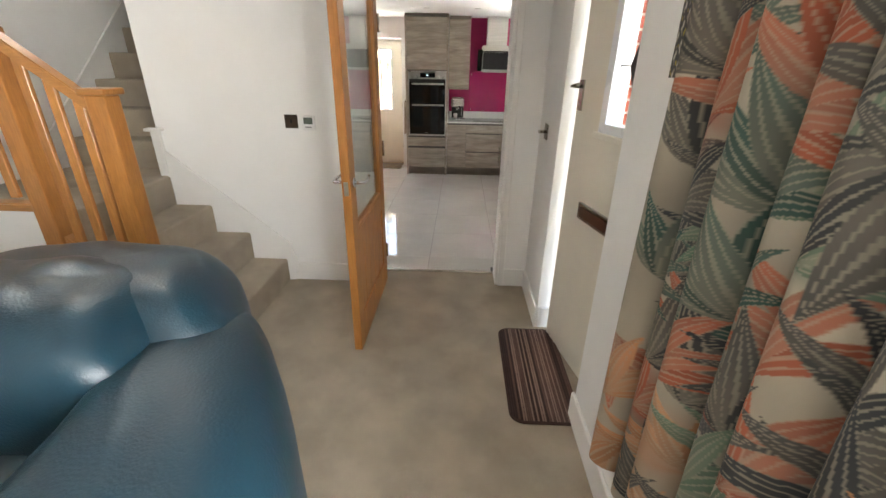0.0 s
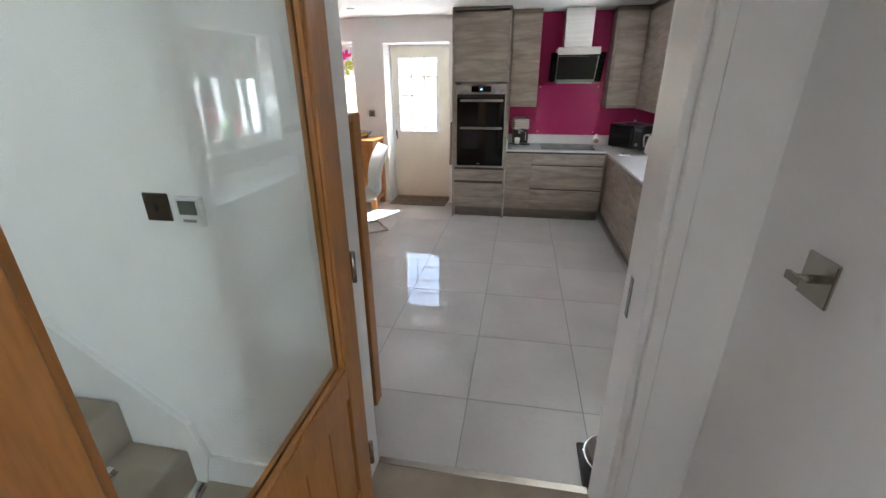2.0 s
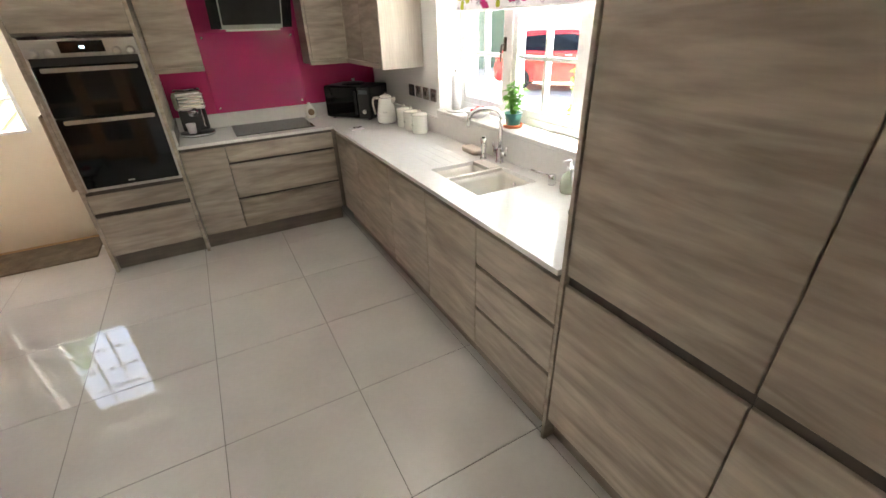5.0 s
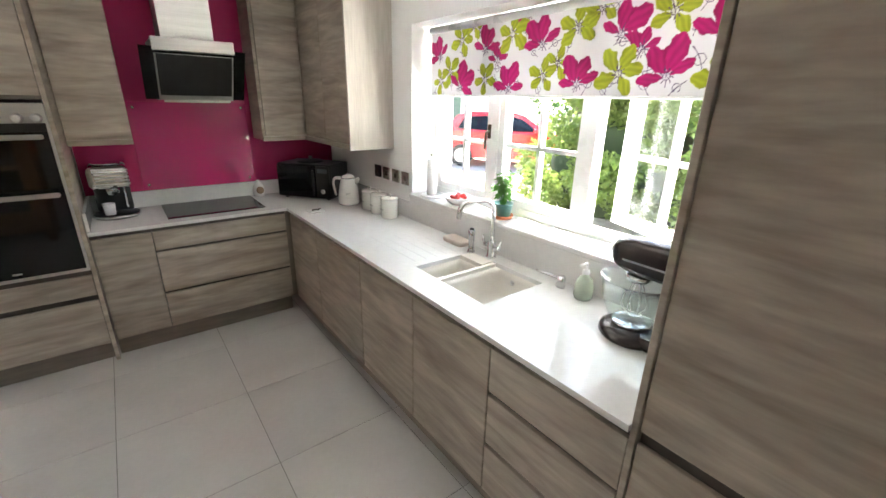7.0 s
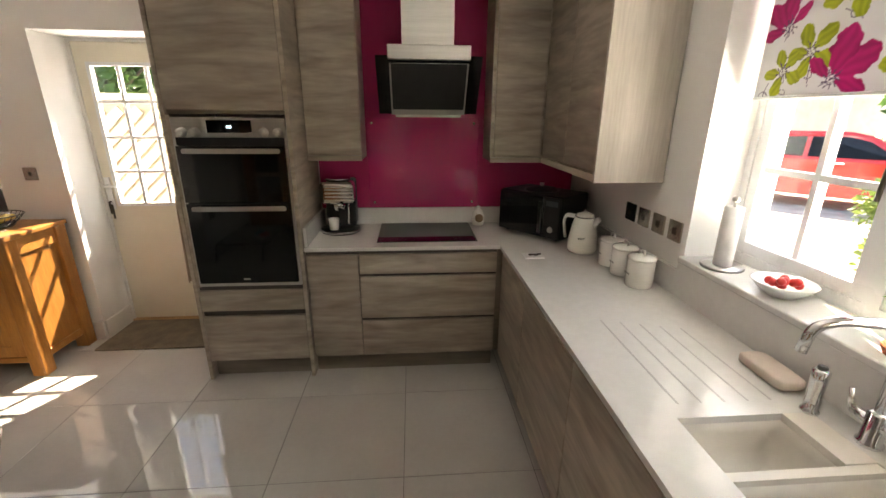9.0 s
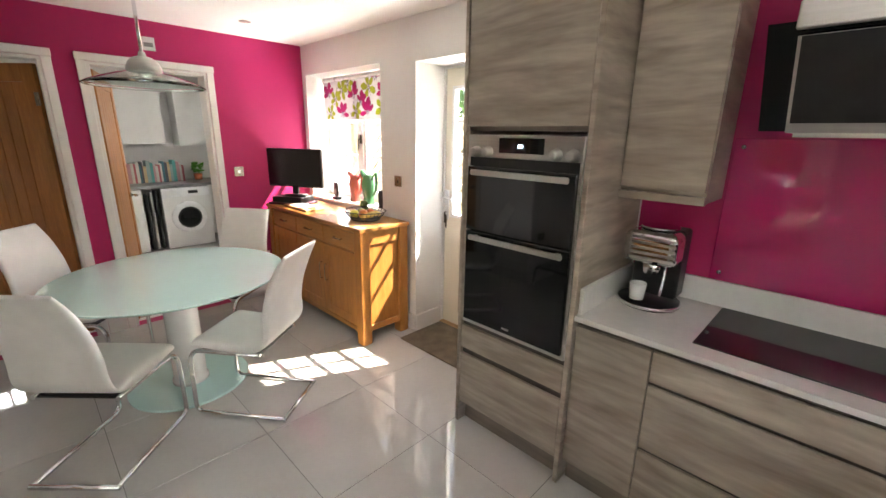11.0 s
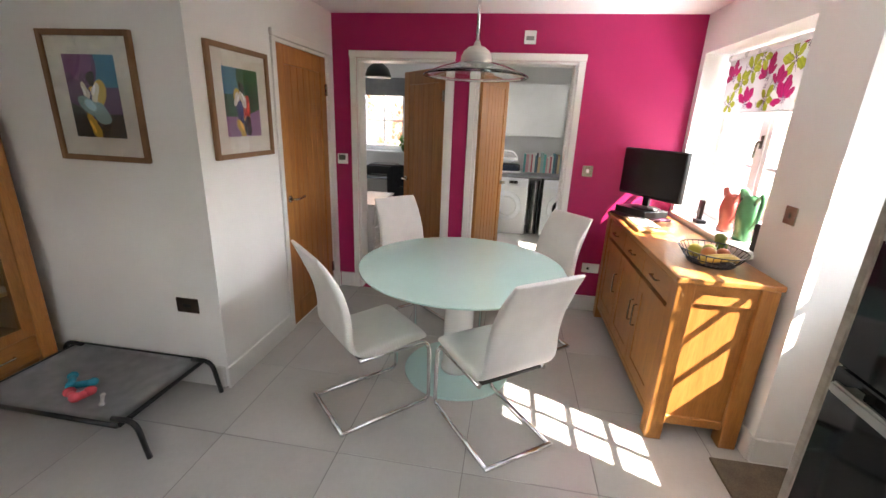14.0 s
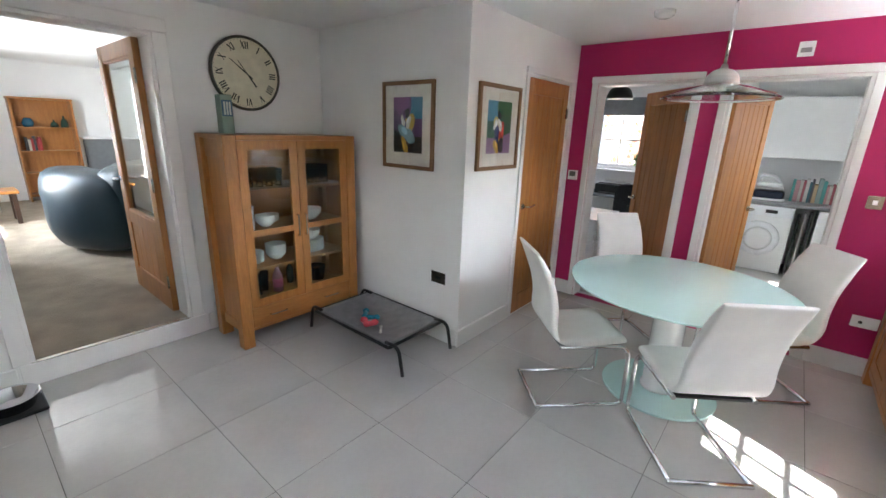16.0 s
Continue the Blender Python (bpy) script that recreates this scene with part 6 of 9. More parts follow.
def curtain():
    c = thing("curtain", (0.80, 1.55, 0.6), "gathered sill-length curtain printed with tropical leaves", "curtain")
    y0, y1, z0, z1 = 1.13, 1.80, 0.60, 2.32

    def place(U, V):
        flare = 1 + 0.12 * (1 - V)
        y = y1 - (y1 - y0) * U * flare
        ph = U * 2 * np.pi * 6.5 + 0.25 * np.sin(V * 3 + U * 9)
        w = np.sin(ph + 0.35 * np.sin(V * 4))
        x = 0.80 - 0.046 * np.sign(w) * np.abs(w) ** 0.75 - 0.014 * np.sin(ph * 0.5 + 1) - 0.02 * (1 - V)
        return x, y + 0.012 * np.cos(ph), z0 + (z1 - z0) * V + 0.008 * np.sin(ph)
    printed_part("fabric", sheet(place, 480, 680, leaf_print(1.25, 1.72, 5)), "print_curtain", c, "tropical leaf printed cotton")
    part("lining", sheet_plain(lambda u, v: (0.845 - 0.02 * math.sin(u * 40), y1 - 0.02 - (y1 - y0) * u, z0 + 0.01 + (z1 - z0) * v), 40, 2), plain("lining_cloth", (0.6, 0.57, 0.5), 0.9), c, "pale lining")
    r = thing("curtain_pole", (0.80, 0.4, 2.34), "dark metal curtain pole above the window", "curtain pole")
    bm = bmesh.new()
    tube(bm, [(0.80, -1.2, 2.35), (0.80, 2.0, 2.35)], 0.014, 12)
    part("pole", bm, "dark_metal", r, world=True)
    for y in (-1.1, 1.93):
        bm = bmesh.new()
        tube(bm, [(0.80, y, 2.35), (0.879, y, 2.35)], 0.008, 8)
        part("bracket", bm, "dark_metal", r, world=True)


def sheet_plain(f, nu, nv):
    bm = bmesh.new()
    g = [[bm.verts.new(f(i / nu, k / nv)) for k in range(nv + 1)] for i in range(nu + 1)]
    for i in range(nu):
        for k in range(nv):
            bm.faces.new((g[i][k], g[i + 1][k], g[i + 1][k + 1], g[i][k + 1])).smooth = True
    bmesh.ops.solidify(bm, geom=bm.faces[:], thickness=0.003)
    return bm


blinds()
curtain()


# ---- hall and living room ----
def stairs():
    s = thing("staircase", (-1.8, 3.2, FL), "carpeted staircase that turns up behind the wall", "stairs", "", "structure")

    def step(poly, z0, z1):
        """One carpeted step from its outline, with a rounded nosing."""
        bm = bmesh.new()
        lo = [bm.verts.new((x, y, z0)) for x, y in poly]
        hi = [bm.verts.new((x, y, z1)) for x, y in poly]
        n = len(poly)
        bm.faces.new(lo[::-1])
        top = bm.faces.new(hi)
        for i in range(n):
            bm.faces.new((lo[i], lo[(i + 1) % n], hi[(i + 1) % n], hi[i]))
        bmesh.ops.recalc_face_normals(bm, faces=bm.faces)
        bmesh.ops.bevel(bm, geom=list(top.edges), offset=0.022, segments=3, affect="EDGES", profile=0.6)
        part("step", bm, "carpet", s, world=True)
    zs = [0.328, 0.532, 0.734, 0.940]
    xs = [-0.965, -1.215, -1.46, -1.71]
    step([(-1.30, 2.62)] + [(-1.10 + 0.13 * math.cos(radians(q)), 2.755 + 0.13 * math.sin(radians(q))) for q in (-90, -60, -30, 0)] + [(-0.965, 2.80), (-0.965, 3.6645), (-1.30, 3.6645)], FL, zs[0])
    for i in (1, 2):
        step([(xs[i], 2.76), (xs[i], 3.6645), (xs[i] - 0.30, 3.6645), (xs[i] - 0.30, 2.76)], FL, zs[i])
    step([(-1.71, 2.76), (-1.71, 3.654), (-1.755, 3.70), (-1.755, 3.93), (-2.615, 3.93), (-2.615, 2.76)], FL, zs[3])
    for k in range(1, 7):
        y = 3.64 + 0.222 * k
        step([(-2.615, y), (-1.755, y), (-1.755, y + 0.25), (-2.615, y + 0.25)], 0.94 + 0.2 * k - 0.45, 0.94 + 0.2 * k)
    # skirting that climbs the walls
    def strip(pts, y0, y1, axis):
        bm = bmesh.new()
        A = []
        for o in (y0, y1):
            A.append([bm.verts.new((a, o, b) if axis == "x" else (o, a, b)) for a, b in pts])
        n = len(pts)
        bm.faces.new(A[0])
        bm.faces.new(A[1][::-1])
        for i in range(n):
            bm.faces.new((A[0][i], A[0][(i + 1) % n], A[1][(i + 1) % n], A[1][i]))
        bmesh.ops.recalc_face_normals(bm, faces=bm.faces)
        part("wall_string", bm, "gloss_white", s, "white painted string board", world=True)
    strip([(-0.92, FL), (-0.885, FL + 0.14), (-0.93, FL + 0.30), (-1.73, 1.12), (-1.73, 0.72), (-1.0, FL)], 3.6655, 3.6885, "x")
    strip([(2.76, 0.9), (2.76, 1.10), (3.68, 1.10), (5.25, 2.52), (5.25, 2.15), (3.75, 0.9)], -2.6185, -2.603, "y")
    part("wall_end_post", rbox(-1.775, -1.715, 3.655, 3.689, 0.74, 1.24, 0.004), "gloss_white", s, "white post with a cap at the wall's end", world=True)
    part("post_cap", rbox(-1.80, -1.69, 3.63, 3.689, 1.2405, 1.262, 0.006, 2), "gloss_white", s, world=True)
    # balustrade
    b = thing("stair_balustrade", (-1.6, 2.7, FL), "oak stair balustrade with flat spindles and square newel posts", "banister")

    def newel(x, y, top, cap=True):
        n = part("newel_post", rbox(x - 0.045, x + 0.045, y - 0.045, y + 0.045, FL, top, 0.006, 2), "oak", b, "square oak newel post", world=True)
        if cap:
            part("cap", rbox(x - 0.062, x + 0.062, y - 0.062, y + 0.062, top + 0.0005, top + 0.03, 0.008, 2), "oak_flat", n, world=True)

    def bar(name, p, q, w, h, mat="oak_flat", label=""):
        bm = bmesh.new()
        d = Vector(q) - Vector(p)
        vs = []
        for e in (p, q):
            e = Vector(e)
            vs.append([bm.verts.new(e + Vector((0, sy * w / 2, sz * h / 2))) for sy, sz in ((-1, -1), (1, -1), (1, 1), (-1, 1))])
        bm.faces.new(vs[0])
        bm.faces.new(vs[1][::-1])
        for k in range(4):
            bm.faces.new((vs[0][k], vs[0][(k + 1) % 4], vs[1][(k + 1) % 4], vs[1][k]))
        bmesh.ops.recalc_face_normals(bm, faces=bm.faces)
        bmesh.ops.bevel(bm, geom=bm.edges[:], offset=0.006, segments=2, affect="EDGES")
        part(name, bm, mat, b, label, world=True)
    Y = 2.705
    newel(-1.235, Y, 1.53)
    newel(-1.655, Y, 1.79, False)
    bar("handrail", (-1.28, Y, 1.485), (-2.60, Y, 2.51), 0.062, 0.06, label="moulded oak handrail")
    bar("bottom_rail", (-1.28, Y, 0.60), (-1.61, Y, 0.86), 0.07, 0.04)
    bar("bottom_rail", (-1.70, Y, 1.02), (-2.61, Y, 1.02), 0.07, 0.04)
    for x, z0, z1 in ((-1.345, 0.67, 1.51), (-1.45, 0.75, 1.59), (-1.555, 0.83, 1.67), (-1.80, 1.06, 1.86), (-1.92, 1.06, 1.95), (-2.04, 1.07, 2.04), (-2.16, 1.07, 2.14), (-2.28, 1.08, 2.23), (-2.40, 1.08, 2.32)):
        part("spindle", rbox(x - 0.022, x + 0.022, Y - 0.011, Y + 0.011, z0, z1, 0.003), "oak", b, world=True)
    bm = bmesh.new()
    A = [[bm.verts.new((x, y, z)) for x, z in ((-1.281, FL), (-1.281, 0.58), (-1.609, 0.84), (-1.609, FL))] for y in (Y - 0.015, Y + 0.015)]
    bm.faces.new(A[0])
    bm.faces.new(A[1][::-1])
    for i in range(4):
        bm.faces.new((A[0][i], A[0][(i + 1) % 4], A[1][(i + 1) % 4], A[1][i]))
    bmesh.ops.recalc_face_normals(bm, faces=bm.faces)
    part("spandrel_panel", bm, "gloss_white", b, "white painted panel under the rail", world=True)
    part("spandrel_panel", boxes((-2.615, -1.701, Y - 0.015, Y + 0.015, FL, 1.0)), "gloss_white", b, "white painted panel under the rail", world=True)
    part("panel_skirting", boxes((-1.608, -1.282, Y - 0.03, Y - 0.0155, FL, FL + 0.12), (-2.615, -1.702, Y - 0.03, Y - 0.0155, FL, FL + 0.12)), "gloss_white", b, world=True)


cushion = puff


def sofa():
    def puff(bm, *shape):
        """Cushions whose outer corner follows the sofa's curved end."""
        cushion(bm, *shape)
        for v in bm.verts:
            x, y = v.co.x, v.co.y
            if x > -0.75 and y > 1.28:
                v.co.x = x - (0.45 + 0.12 * max(0.0, 0.8 - v.co.z)) * (y - 1.28) * (x + 0.75) / 0.75
            if x < -1.75 and y > 1.28:
                v.co.x = x + 0.5 * (y - 1.28) * (-1.75 - x) / 0.65
        return bm
    s = thing("sofa", (-1.1, 1.4, FL), "dark teal leather recliner sofa with a curved padded back", "sofa")
    part("base", puff(bmesh.new(), -2.15, -0.05, 0.85, 1.88, FL + 0.03, 0.58, 0.35), "blue_leather", s, world=True)
    part("arm", puff(bmesh.new(), -0.47, 0.10, 0.36, 2.04, FL + 0.05, 1.08, 0.55, 44, 30, 0.012), "blue_leather", s, "thickly padded arm", world=True)
    part("arm", puff(bmesh.new(), -2.42, -1.95, 0.62, 1.98, FL + 0.05, 0.90, 0.55, 32, 22, 0.012), "blue_leather", s, "thickly padded arm", world=True)
    for a, b in ((-1.24, -0.03), (-2.40, -1.22)):
        part("backrest", puff(bmesh.new(), a, b, 1.60, 2.12, 0.30, 1.16, 0.5, 44, 28, 0.012), "blue_leather", s, "padded leather back", world=True)
        part("head_cushion", puff(bmesh.new(), a + 0.08, b - 0.26, 1.45, 1.95, 0.80, 1.18, 0.6, 44, 26, 0.018), "blue_leather", s, "puffed head cushion", world=True)
        part("back_cushion", puff(bmesh.new(), a + 0.12, b - 0.26, 1.38, 1.78, 0.54, 0.90, 0.65, 44, 26, 0.02), "blue_leather", s, "puffed back cushion", world=True)
        part("seat_cushion", puff(bmesh.new(), a + 0.1, b - 0.36, 0.72, 1.55, 0.48, 0.66, 0.5, 28, 14, 0.016), "blue_leather", s, "puffed seat cushion", world=True)
    bm = bmesh.new()
    tube(bm, curve_pts([(-0.17, 0.85, 0.905), (-0.16, 1.1, 0.93), (-0.16, 1.4, 0.93), (-0.17, 1.65, 0.91)], 6), 0.004, 6)
    part("seam", bm, plain("seam_thread", (0.003, 0.02, 0.03), 0.6), s, "dark stitched seam", world=True)


def hall_things():
    # ribbed door mat with rounded corners
    def outline(x0, x1, y0, y1, r):
        return [(cx + r * math.cos(radians(a + 15 * k)), cy + r * math.sin(radians(a + 15 * k))) for cx, cy, a in ((x1 - r, y1 - r, 0), (x0 + r, y1 - r, 90), (x0 + r, y0 + r, 180), (x1 - r, y0 + r, 270)) for k in range(7)]
    m = thing("door_mat", (0.74, 2.7, FL), "brown striped ribbed door mat with rounded corners", "mat")
    bm = bmesh.new()
    pts = outline(0.583, 0.925, 2.33, 3.10, 0.07)
    lo, hi = [bm.verts.new((x, y, FL + 0.0005)) for x, y in pts], [bm.verts.new((x, y, FL + 0.008)) for x, y in pts]
    bm.faces.new(lo[::-1])
    bm.faces.new(hi)
    for i in range(len(pts)):
        bm.faces.new((lo[i], lo[(i + 1) % len(pts)], hi[(i + 1) % len(pts)], hi[i]))
    part("backing", bm, plain("mat_brown", (0.075, 0.04, 0.032), 0.95), m, world=True)
    shades = [plain("rib_dark", (0.05, 0.025, 0.02), 0.95), plain("rib_mid", (0.13, 0.07, 0.055), 0.95), plain("rib_pale", (0.26, 0.17, 0.135), 0.95)]
    rr = random.Random(2)
    for k in range(30):
        x = 0.592 + 0.011 * k
        inset = 0.012 + (0.07 - math.sqrt(max(0, 0.07 ** 2 - max(0, 0.07 - (x - 0.583)) ** 2)) if x < 0.65 else (0.07 - math.sqrt(max(0, 0.07 ** 2 - max(0, 0.07 - (0.925 - x)) ** 2)) if x > 0.855 else 0))
        part("rib", rbox(x, x + 0.008, 2.33 + inset, 3.10 - inset, FL + 0.0082, FL + 0.0125, 0.0018), rr.choice(shades), m, world=True)
    # switches on the hall walls
    sw = thing("light_switch", (-0.81, 3.685, 1.33), "dark bronze square light switch on the hall wall", "light switch")
    part("plate", rbox(-0.855, -0.768, 3.681, 3.6895, 1.278, 1.365, 0.003), "dark_metal", sw, world=True)
    part("rocker", rbox(-0.818, -0.804, 3.676, 3.6805, 1.308, 1.335, 0.002), "black_plastic", sw, world=True)
    t = thing("thermostat", (-0.69, 3.685, 1.32), "white wall thermostat with a grey display", "thermostat")
    part("case", rbox(-0.735, -0.65, 3.668, 3.6895, 1.268, 1.36, 0.006, 2), "white_gloss", t, world=True)
    part("display", boxes((-0.722, -0.664, 3.6655, 3.6677, 1.308, 1.35)), plain("lcd", (0.10, 0.12, 0.10), 0.3), t, "grey display", world=True)
    part("button", boxes((-0.715, -0.672, 3.6655, 3.6677, 1.285, 1.293)), plain("grey_button", (0.25, 0.25, 0.25), 0.5), t, world=True)
    k = thing("toggle_switch", (0.828, 3.46, 1.3), "brushed metal plate with a turn knob on the wall", "light switch")
    part("plate", rbox(0.8225, 0.8295, 3.42, 3.505, 1.275, 1.365, 0.002), "nickel", k, world=True)
    bm = bmesh.new()
    tube(bm, [(0.8225, 3.463, 1.32), (0.79, 3.463, 1.32)], 0.009, 10)
    box(bm, 0.782, 0.79, 3.44, 3.486, 1.312, 1.328)
    part("knob", bm, "nickel", k, world=True)
    so = thing("wall_socket", (0.878, 1.93, 0.5), "dark metal double wall socket low on the wall", "socket")
    part("plate", rbox(0.872, 0.8795, 1.88, 2.02, 0.47, 0.555, 0.002), "dark_metal", so, world=True)
    pic = thing("wall_print", (0.877, 2.05, 1.82), "dark unframed photo canvas on the wall beside the curtain", "picture")
    def dapple(U, V):
        n = np.sin(U * 37 + V * 11) * np.sin(V * 29 - U * 13) + 0.5 * np.sin(U * 71) * np.sin(V * 83)
        o = np.zeros(U.shape + (3,)) + 0.03
        o[n > 0.35] = (0.25, 0.22, 0.18)
        o[n > 0.8] = (0.5, 0.48, 0.42)
        o[(n < -0.9)] = (0.4, 0.3, 0.03)
        return o
    part("canvas", boxes((0.862, 0.8795, 1.925, 2.10, 1.645, 2.0)), plain("canvas_edge", (0.03, 0.03, 0.03), 0.8), pic, world=True)
    printed_part("picture_surface", sheet(lambda U, V: (0.8605 + 0 * U, 1.925 + 0.175 * U, 1.645 + 0.355 * V), 60, 100, dapple), "print_paper", pic, "dappled photo print")
    # keep plate in the doorway's jamb
    kp = thing("strike_plate", (0.575, 3.72, 1.12), "small metal strike plate in the door jamb", "strike plate")
    part("plate", rbox(0.5745, 0.578, 3.705, 3.73, 1.06, 1.18, 0.001), "nickel", kp, world=True)
    # far end of the living room
    sh = thing("bookcase", (-0.57, -3.0, FL), "oak bookcase with a few ornaments and books", "bookcase")
    x0, x1, y0, y1, z1 = -0.98, -0.16, -3.18, -2.9, 1.88
    part("side", rbox(x0, x0 + 0.03, y0, y1, FL, z1, 0.003), "oak", sh, world=True)
    part("side", rbox(x1 - 0.03, x1, y0, y1, FL, z1, 0.003), "oak", sh, world=True)
    part("top", rbox(x0 - 0.01, x1 + 0.01, y0, y1 + 0.01, z1 + 0.0005, z1 + 0.03, 0.003), "oak_flat", sh, world=True)
    part("back_panel", boxes((x0 + 0.031, x1 - 0.031, y0 + 0.002, y0 + 0.015, FL + 0.05, z1)), "oak", sh, world=True)
    for z in (0.25, 0.62, 1.0, 1.40):
        part("shelf", boxes((x0 + 0.0305, x1 - 0.0305, y0 + 0.016, y1 - 0.01, z, z + 0.025)), "oak_flat", sh, world=True)
    rr = random.Random(9)
    for k in range(6):
        c = rr.choice([(0.35, 0.04, 0.04), (0.05, 0.12, 0.2), (0.5, 0.48, 0.4), (0.06, 0.06, 0.06)])
        single("book", rbox(-0.30 - 0.035 * k, -0.27 - 0.035 * k, -3.12, -2.95, 1.0255, 1.0255 + rr.uniform(0.18, 0.25), 0.002), plain("book_%s" % "abcdef"[k], c, 0.7), (-0.29 - 0.035 * k, -3.03, 1.0255), "upright hardback book on the shelf", "book", "books on the bookcase")
    single("vase", lathe(bmesh.new(), [(0, 0), (0.06, 0), (0.085, 0.06), (0.06, 0.13), (0.04, 0.15), (0, 0.15)], -0.36, -3.03, 1.4255, 20), plain("blue_glaze", (0.02, 0.09, 0.14), 0.15), (-0.36, -3.03, 1.4255), "round dark blue glazed vase", "vase")
    for k, (x, hh) in enumerate(((-0.70, 0.13), (-0.84, 0.2))):
        single("bottle", lathe(bmesh.new(), [(0, 0), (0.055, 0), (0.06, 0.04), (0.04, hh * 0.6), (0.015, hh * 0.75), (0.015, hh), (0, hh)], x, -3.03, 1.4255, 18), plain("dark_green_glaze", (0.02, 0.05, 0.035), 0.1), (x, -3.03, 1.4255), "dark green glass bottle ornament", "bottle")
    f = thing("fire_surround", (-1.55, -3.05, FL), "grey slate fire surround recess beside the bookcase", "fireplace")
    part("panel", boxes((-2.2, -1.08, -3.199, -3.12, FL, 1.22)), plain("slate", (0.17, 0.18, 0.19), 0.6), f, world=True)
    part("hearth_shelf", rbox(-2.25, -1.03, -3.199, -3.0, 1.2205, 1.26, 0.004), "gloss_white", f, world=True)
    t = thing("side_table", (0.45, -1.15, FL), "small oak side table with dark legs", "table")
    part("tabletop", rbox(0.12, 0.75, -1.4, -0.9, FL + 0.42, FL + 0.46, 0.005), "oak_flat", t, world=True)
    for x in (0.15, 0.67):
        for y in (-1.37, -0.98):
            part("leg", rbox(x, x + 0.05, y, y + 0.05, FL, FL + 0.4195, 0.003), plain("dark_wood", (0.05, 0.025, 0.015), 0.5), t, world=True)


stairs()
sofa()
hall_things()

# ---- things on the worktops ----
def worktop_things():
    Z = 0.8755
    m = thing("coffee_machine", (0.27, 8.22, Z), "chrome and black espresso coffee machine", "coffee machine")
    part("drip_tray", lathe(bmesh.new(), [(0, 0), (0.125, 0), (0.13, 0.008), (0.125, 0.02), (0, 0.02)], 0.27, 8.19, Z, 32), "black_plastic", m, world=True)
    part("tray_rim", lathe(bmesh.new(), [(0.131, 0.006), (0.133, 0.012), (0.131, 0.018)], 0.27, 8.19, Z, 32), "chrome", m, world=True)
    part("back_column", rbox(0.172, 0.368, 8.23, 8.345, Z + 0.0205, Z + 0.30, 0.015, 3), "black_plastic", m, world=True)
    part("head", rbox(0.162, 0.378, 8.09, 8.2295, Z + 0.175, Z + 0.30, 0.03, 4), "chrome", m, "ribbed chrome head", world=True)
    for k in range(5):
        part("rib", rbox(0.20, 0.376, 8.084, 8.0895, Z + 0.195 + 0.02 * k, Z + 0.205 + 0.02 * k, 0.002), "steel", m, world=True)
    part("group_head", lathe(bmesh.new(), [(0, 0), (0.035, 0), (0.038, 0.05), (0, 0.05)], 0.275, 8.16, Z + 0.134, 20), "chrome", m, world=True)
    bm = bmesh.new()
    tube(bm, [(0.275, 8.14, Z + 0.145), (0.30, 8.05, Z + 0.15)], [0.012, 0.01], 10)
    part("filter_handle", bm, "black_plastic", m, world=True)
    bm = bmesh.new()
    tube(bm, round_path([(0.335, 8.15, Z + 0.19), (0.335, 8.13, Z + 0.11), (0.335, 8.11, Z + 0.06)], 0.02), 0.006, 8)
    part("steam_wand", bm, "chrome", m, world=True)
    part("top_rail", lathe(bmesh.new(), [(0.075, 0), (0.078, 0.004), (0.075, 0.008)], 0.27, 8.22, Z + 0.303, 24), "chrome", m, world=True)
    single("mug", lathe(bmesh.new(), [(0, 0), (0.03, 0), (0.036, 0.075), (0.033, 0.075), (0.028, 0.006), (0, 0.006)], 0.223, 8.17, Z + 0.0235, 22), "porcelain", (0.223, 8.17, Z + 0.023), "small white cup under the coffee machine", "mug")
    m.matrix_basis = pose(0.258, 8.25, Z) @ Matrix.Diagonal((1.02, 1.0, 1.14, 1.0))
    s = thing("salt_pig", (1.17, 8.33, Z), "small cream pottery jar with a round opening", "jar")
    part("jar", lathe(bmesh.new(), [(0, 0), (0.042, 0), (0.047, 0.03), (0.044, 0.075), (0.025, 0.11), (0.012, 0.118), (0.014, 0.135), (0, 0.138)], 1.17, 8.33, Z, 24), "white_enamel", s, world=True)
    bm = lathe(bmesh.new(), [(0, 0), (0.026, 0), (0.03, 0.006), (0.026, 0.01), (0, 0.004)], n=20)
    bmesh.ops.rotate(bm, verts=bm.verts, matrix=Matrix.Rotation(radians(75), 3, "X"), cent=(0, 0, 0))
    bmesh.ops.translate(bm, verts=bm.verts, vec=(1.17, 8.288, Z + 0.055))
    part("opening", bm, plain("jar_inside", (0.25, 0.17, 0.10), 0.6), s, world=True)
    s.matrix_basis = pose(1.215, 8.352, Z)
    w = thing("microwave", (1.57, 8.10, Z), "black microwave oven set across the corner", "microwave", "", "", -38)
    part("body", rbox(-0.25, 0.25, -0.17, 0.19, 0.012, 0.30, 0.012, 2), "black_plastic", w)
    d = part("door", rbox(-0.245, 0.12, -0.192, -0.1705, 0.02, 0.292, 0.006), "black_glass", w, "black glass door")
    part("handle", rbox(0.095, 0.112, -0.215, -0.1925, 0.05, 0.26, 0.005, 2), "black_steel", d)
    c = part("control_panel", rbox(0.124, 0.246, -0.19, -0.1705, 0.02, 0.292, 0.004), "black_plastic", w)
    part("display", boxes((0.14, 0.23, -0.192, -0.1905, 0.235, 0.27)), plain("dim_display", (0.12, 0.14, 0.15), 0.2), c)
    part("knob", lathe(bmesh.new(), [(0, 0), (0.02, 0), (0.018, 0.012), (0, 0.012)], 0, 0, 0, 16), "steel", c).matrix_basis = pose(0.185, -0.1905, 0.08, 90, 0, 0)
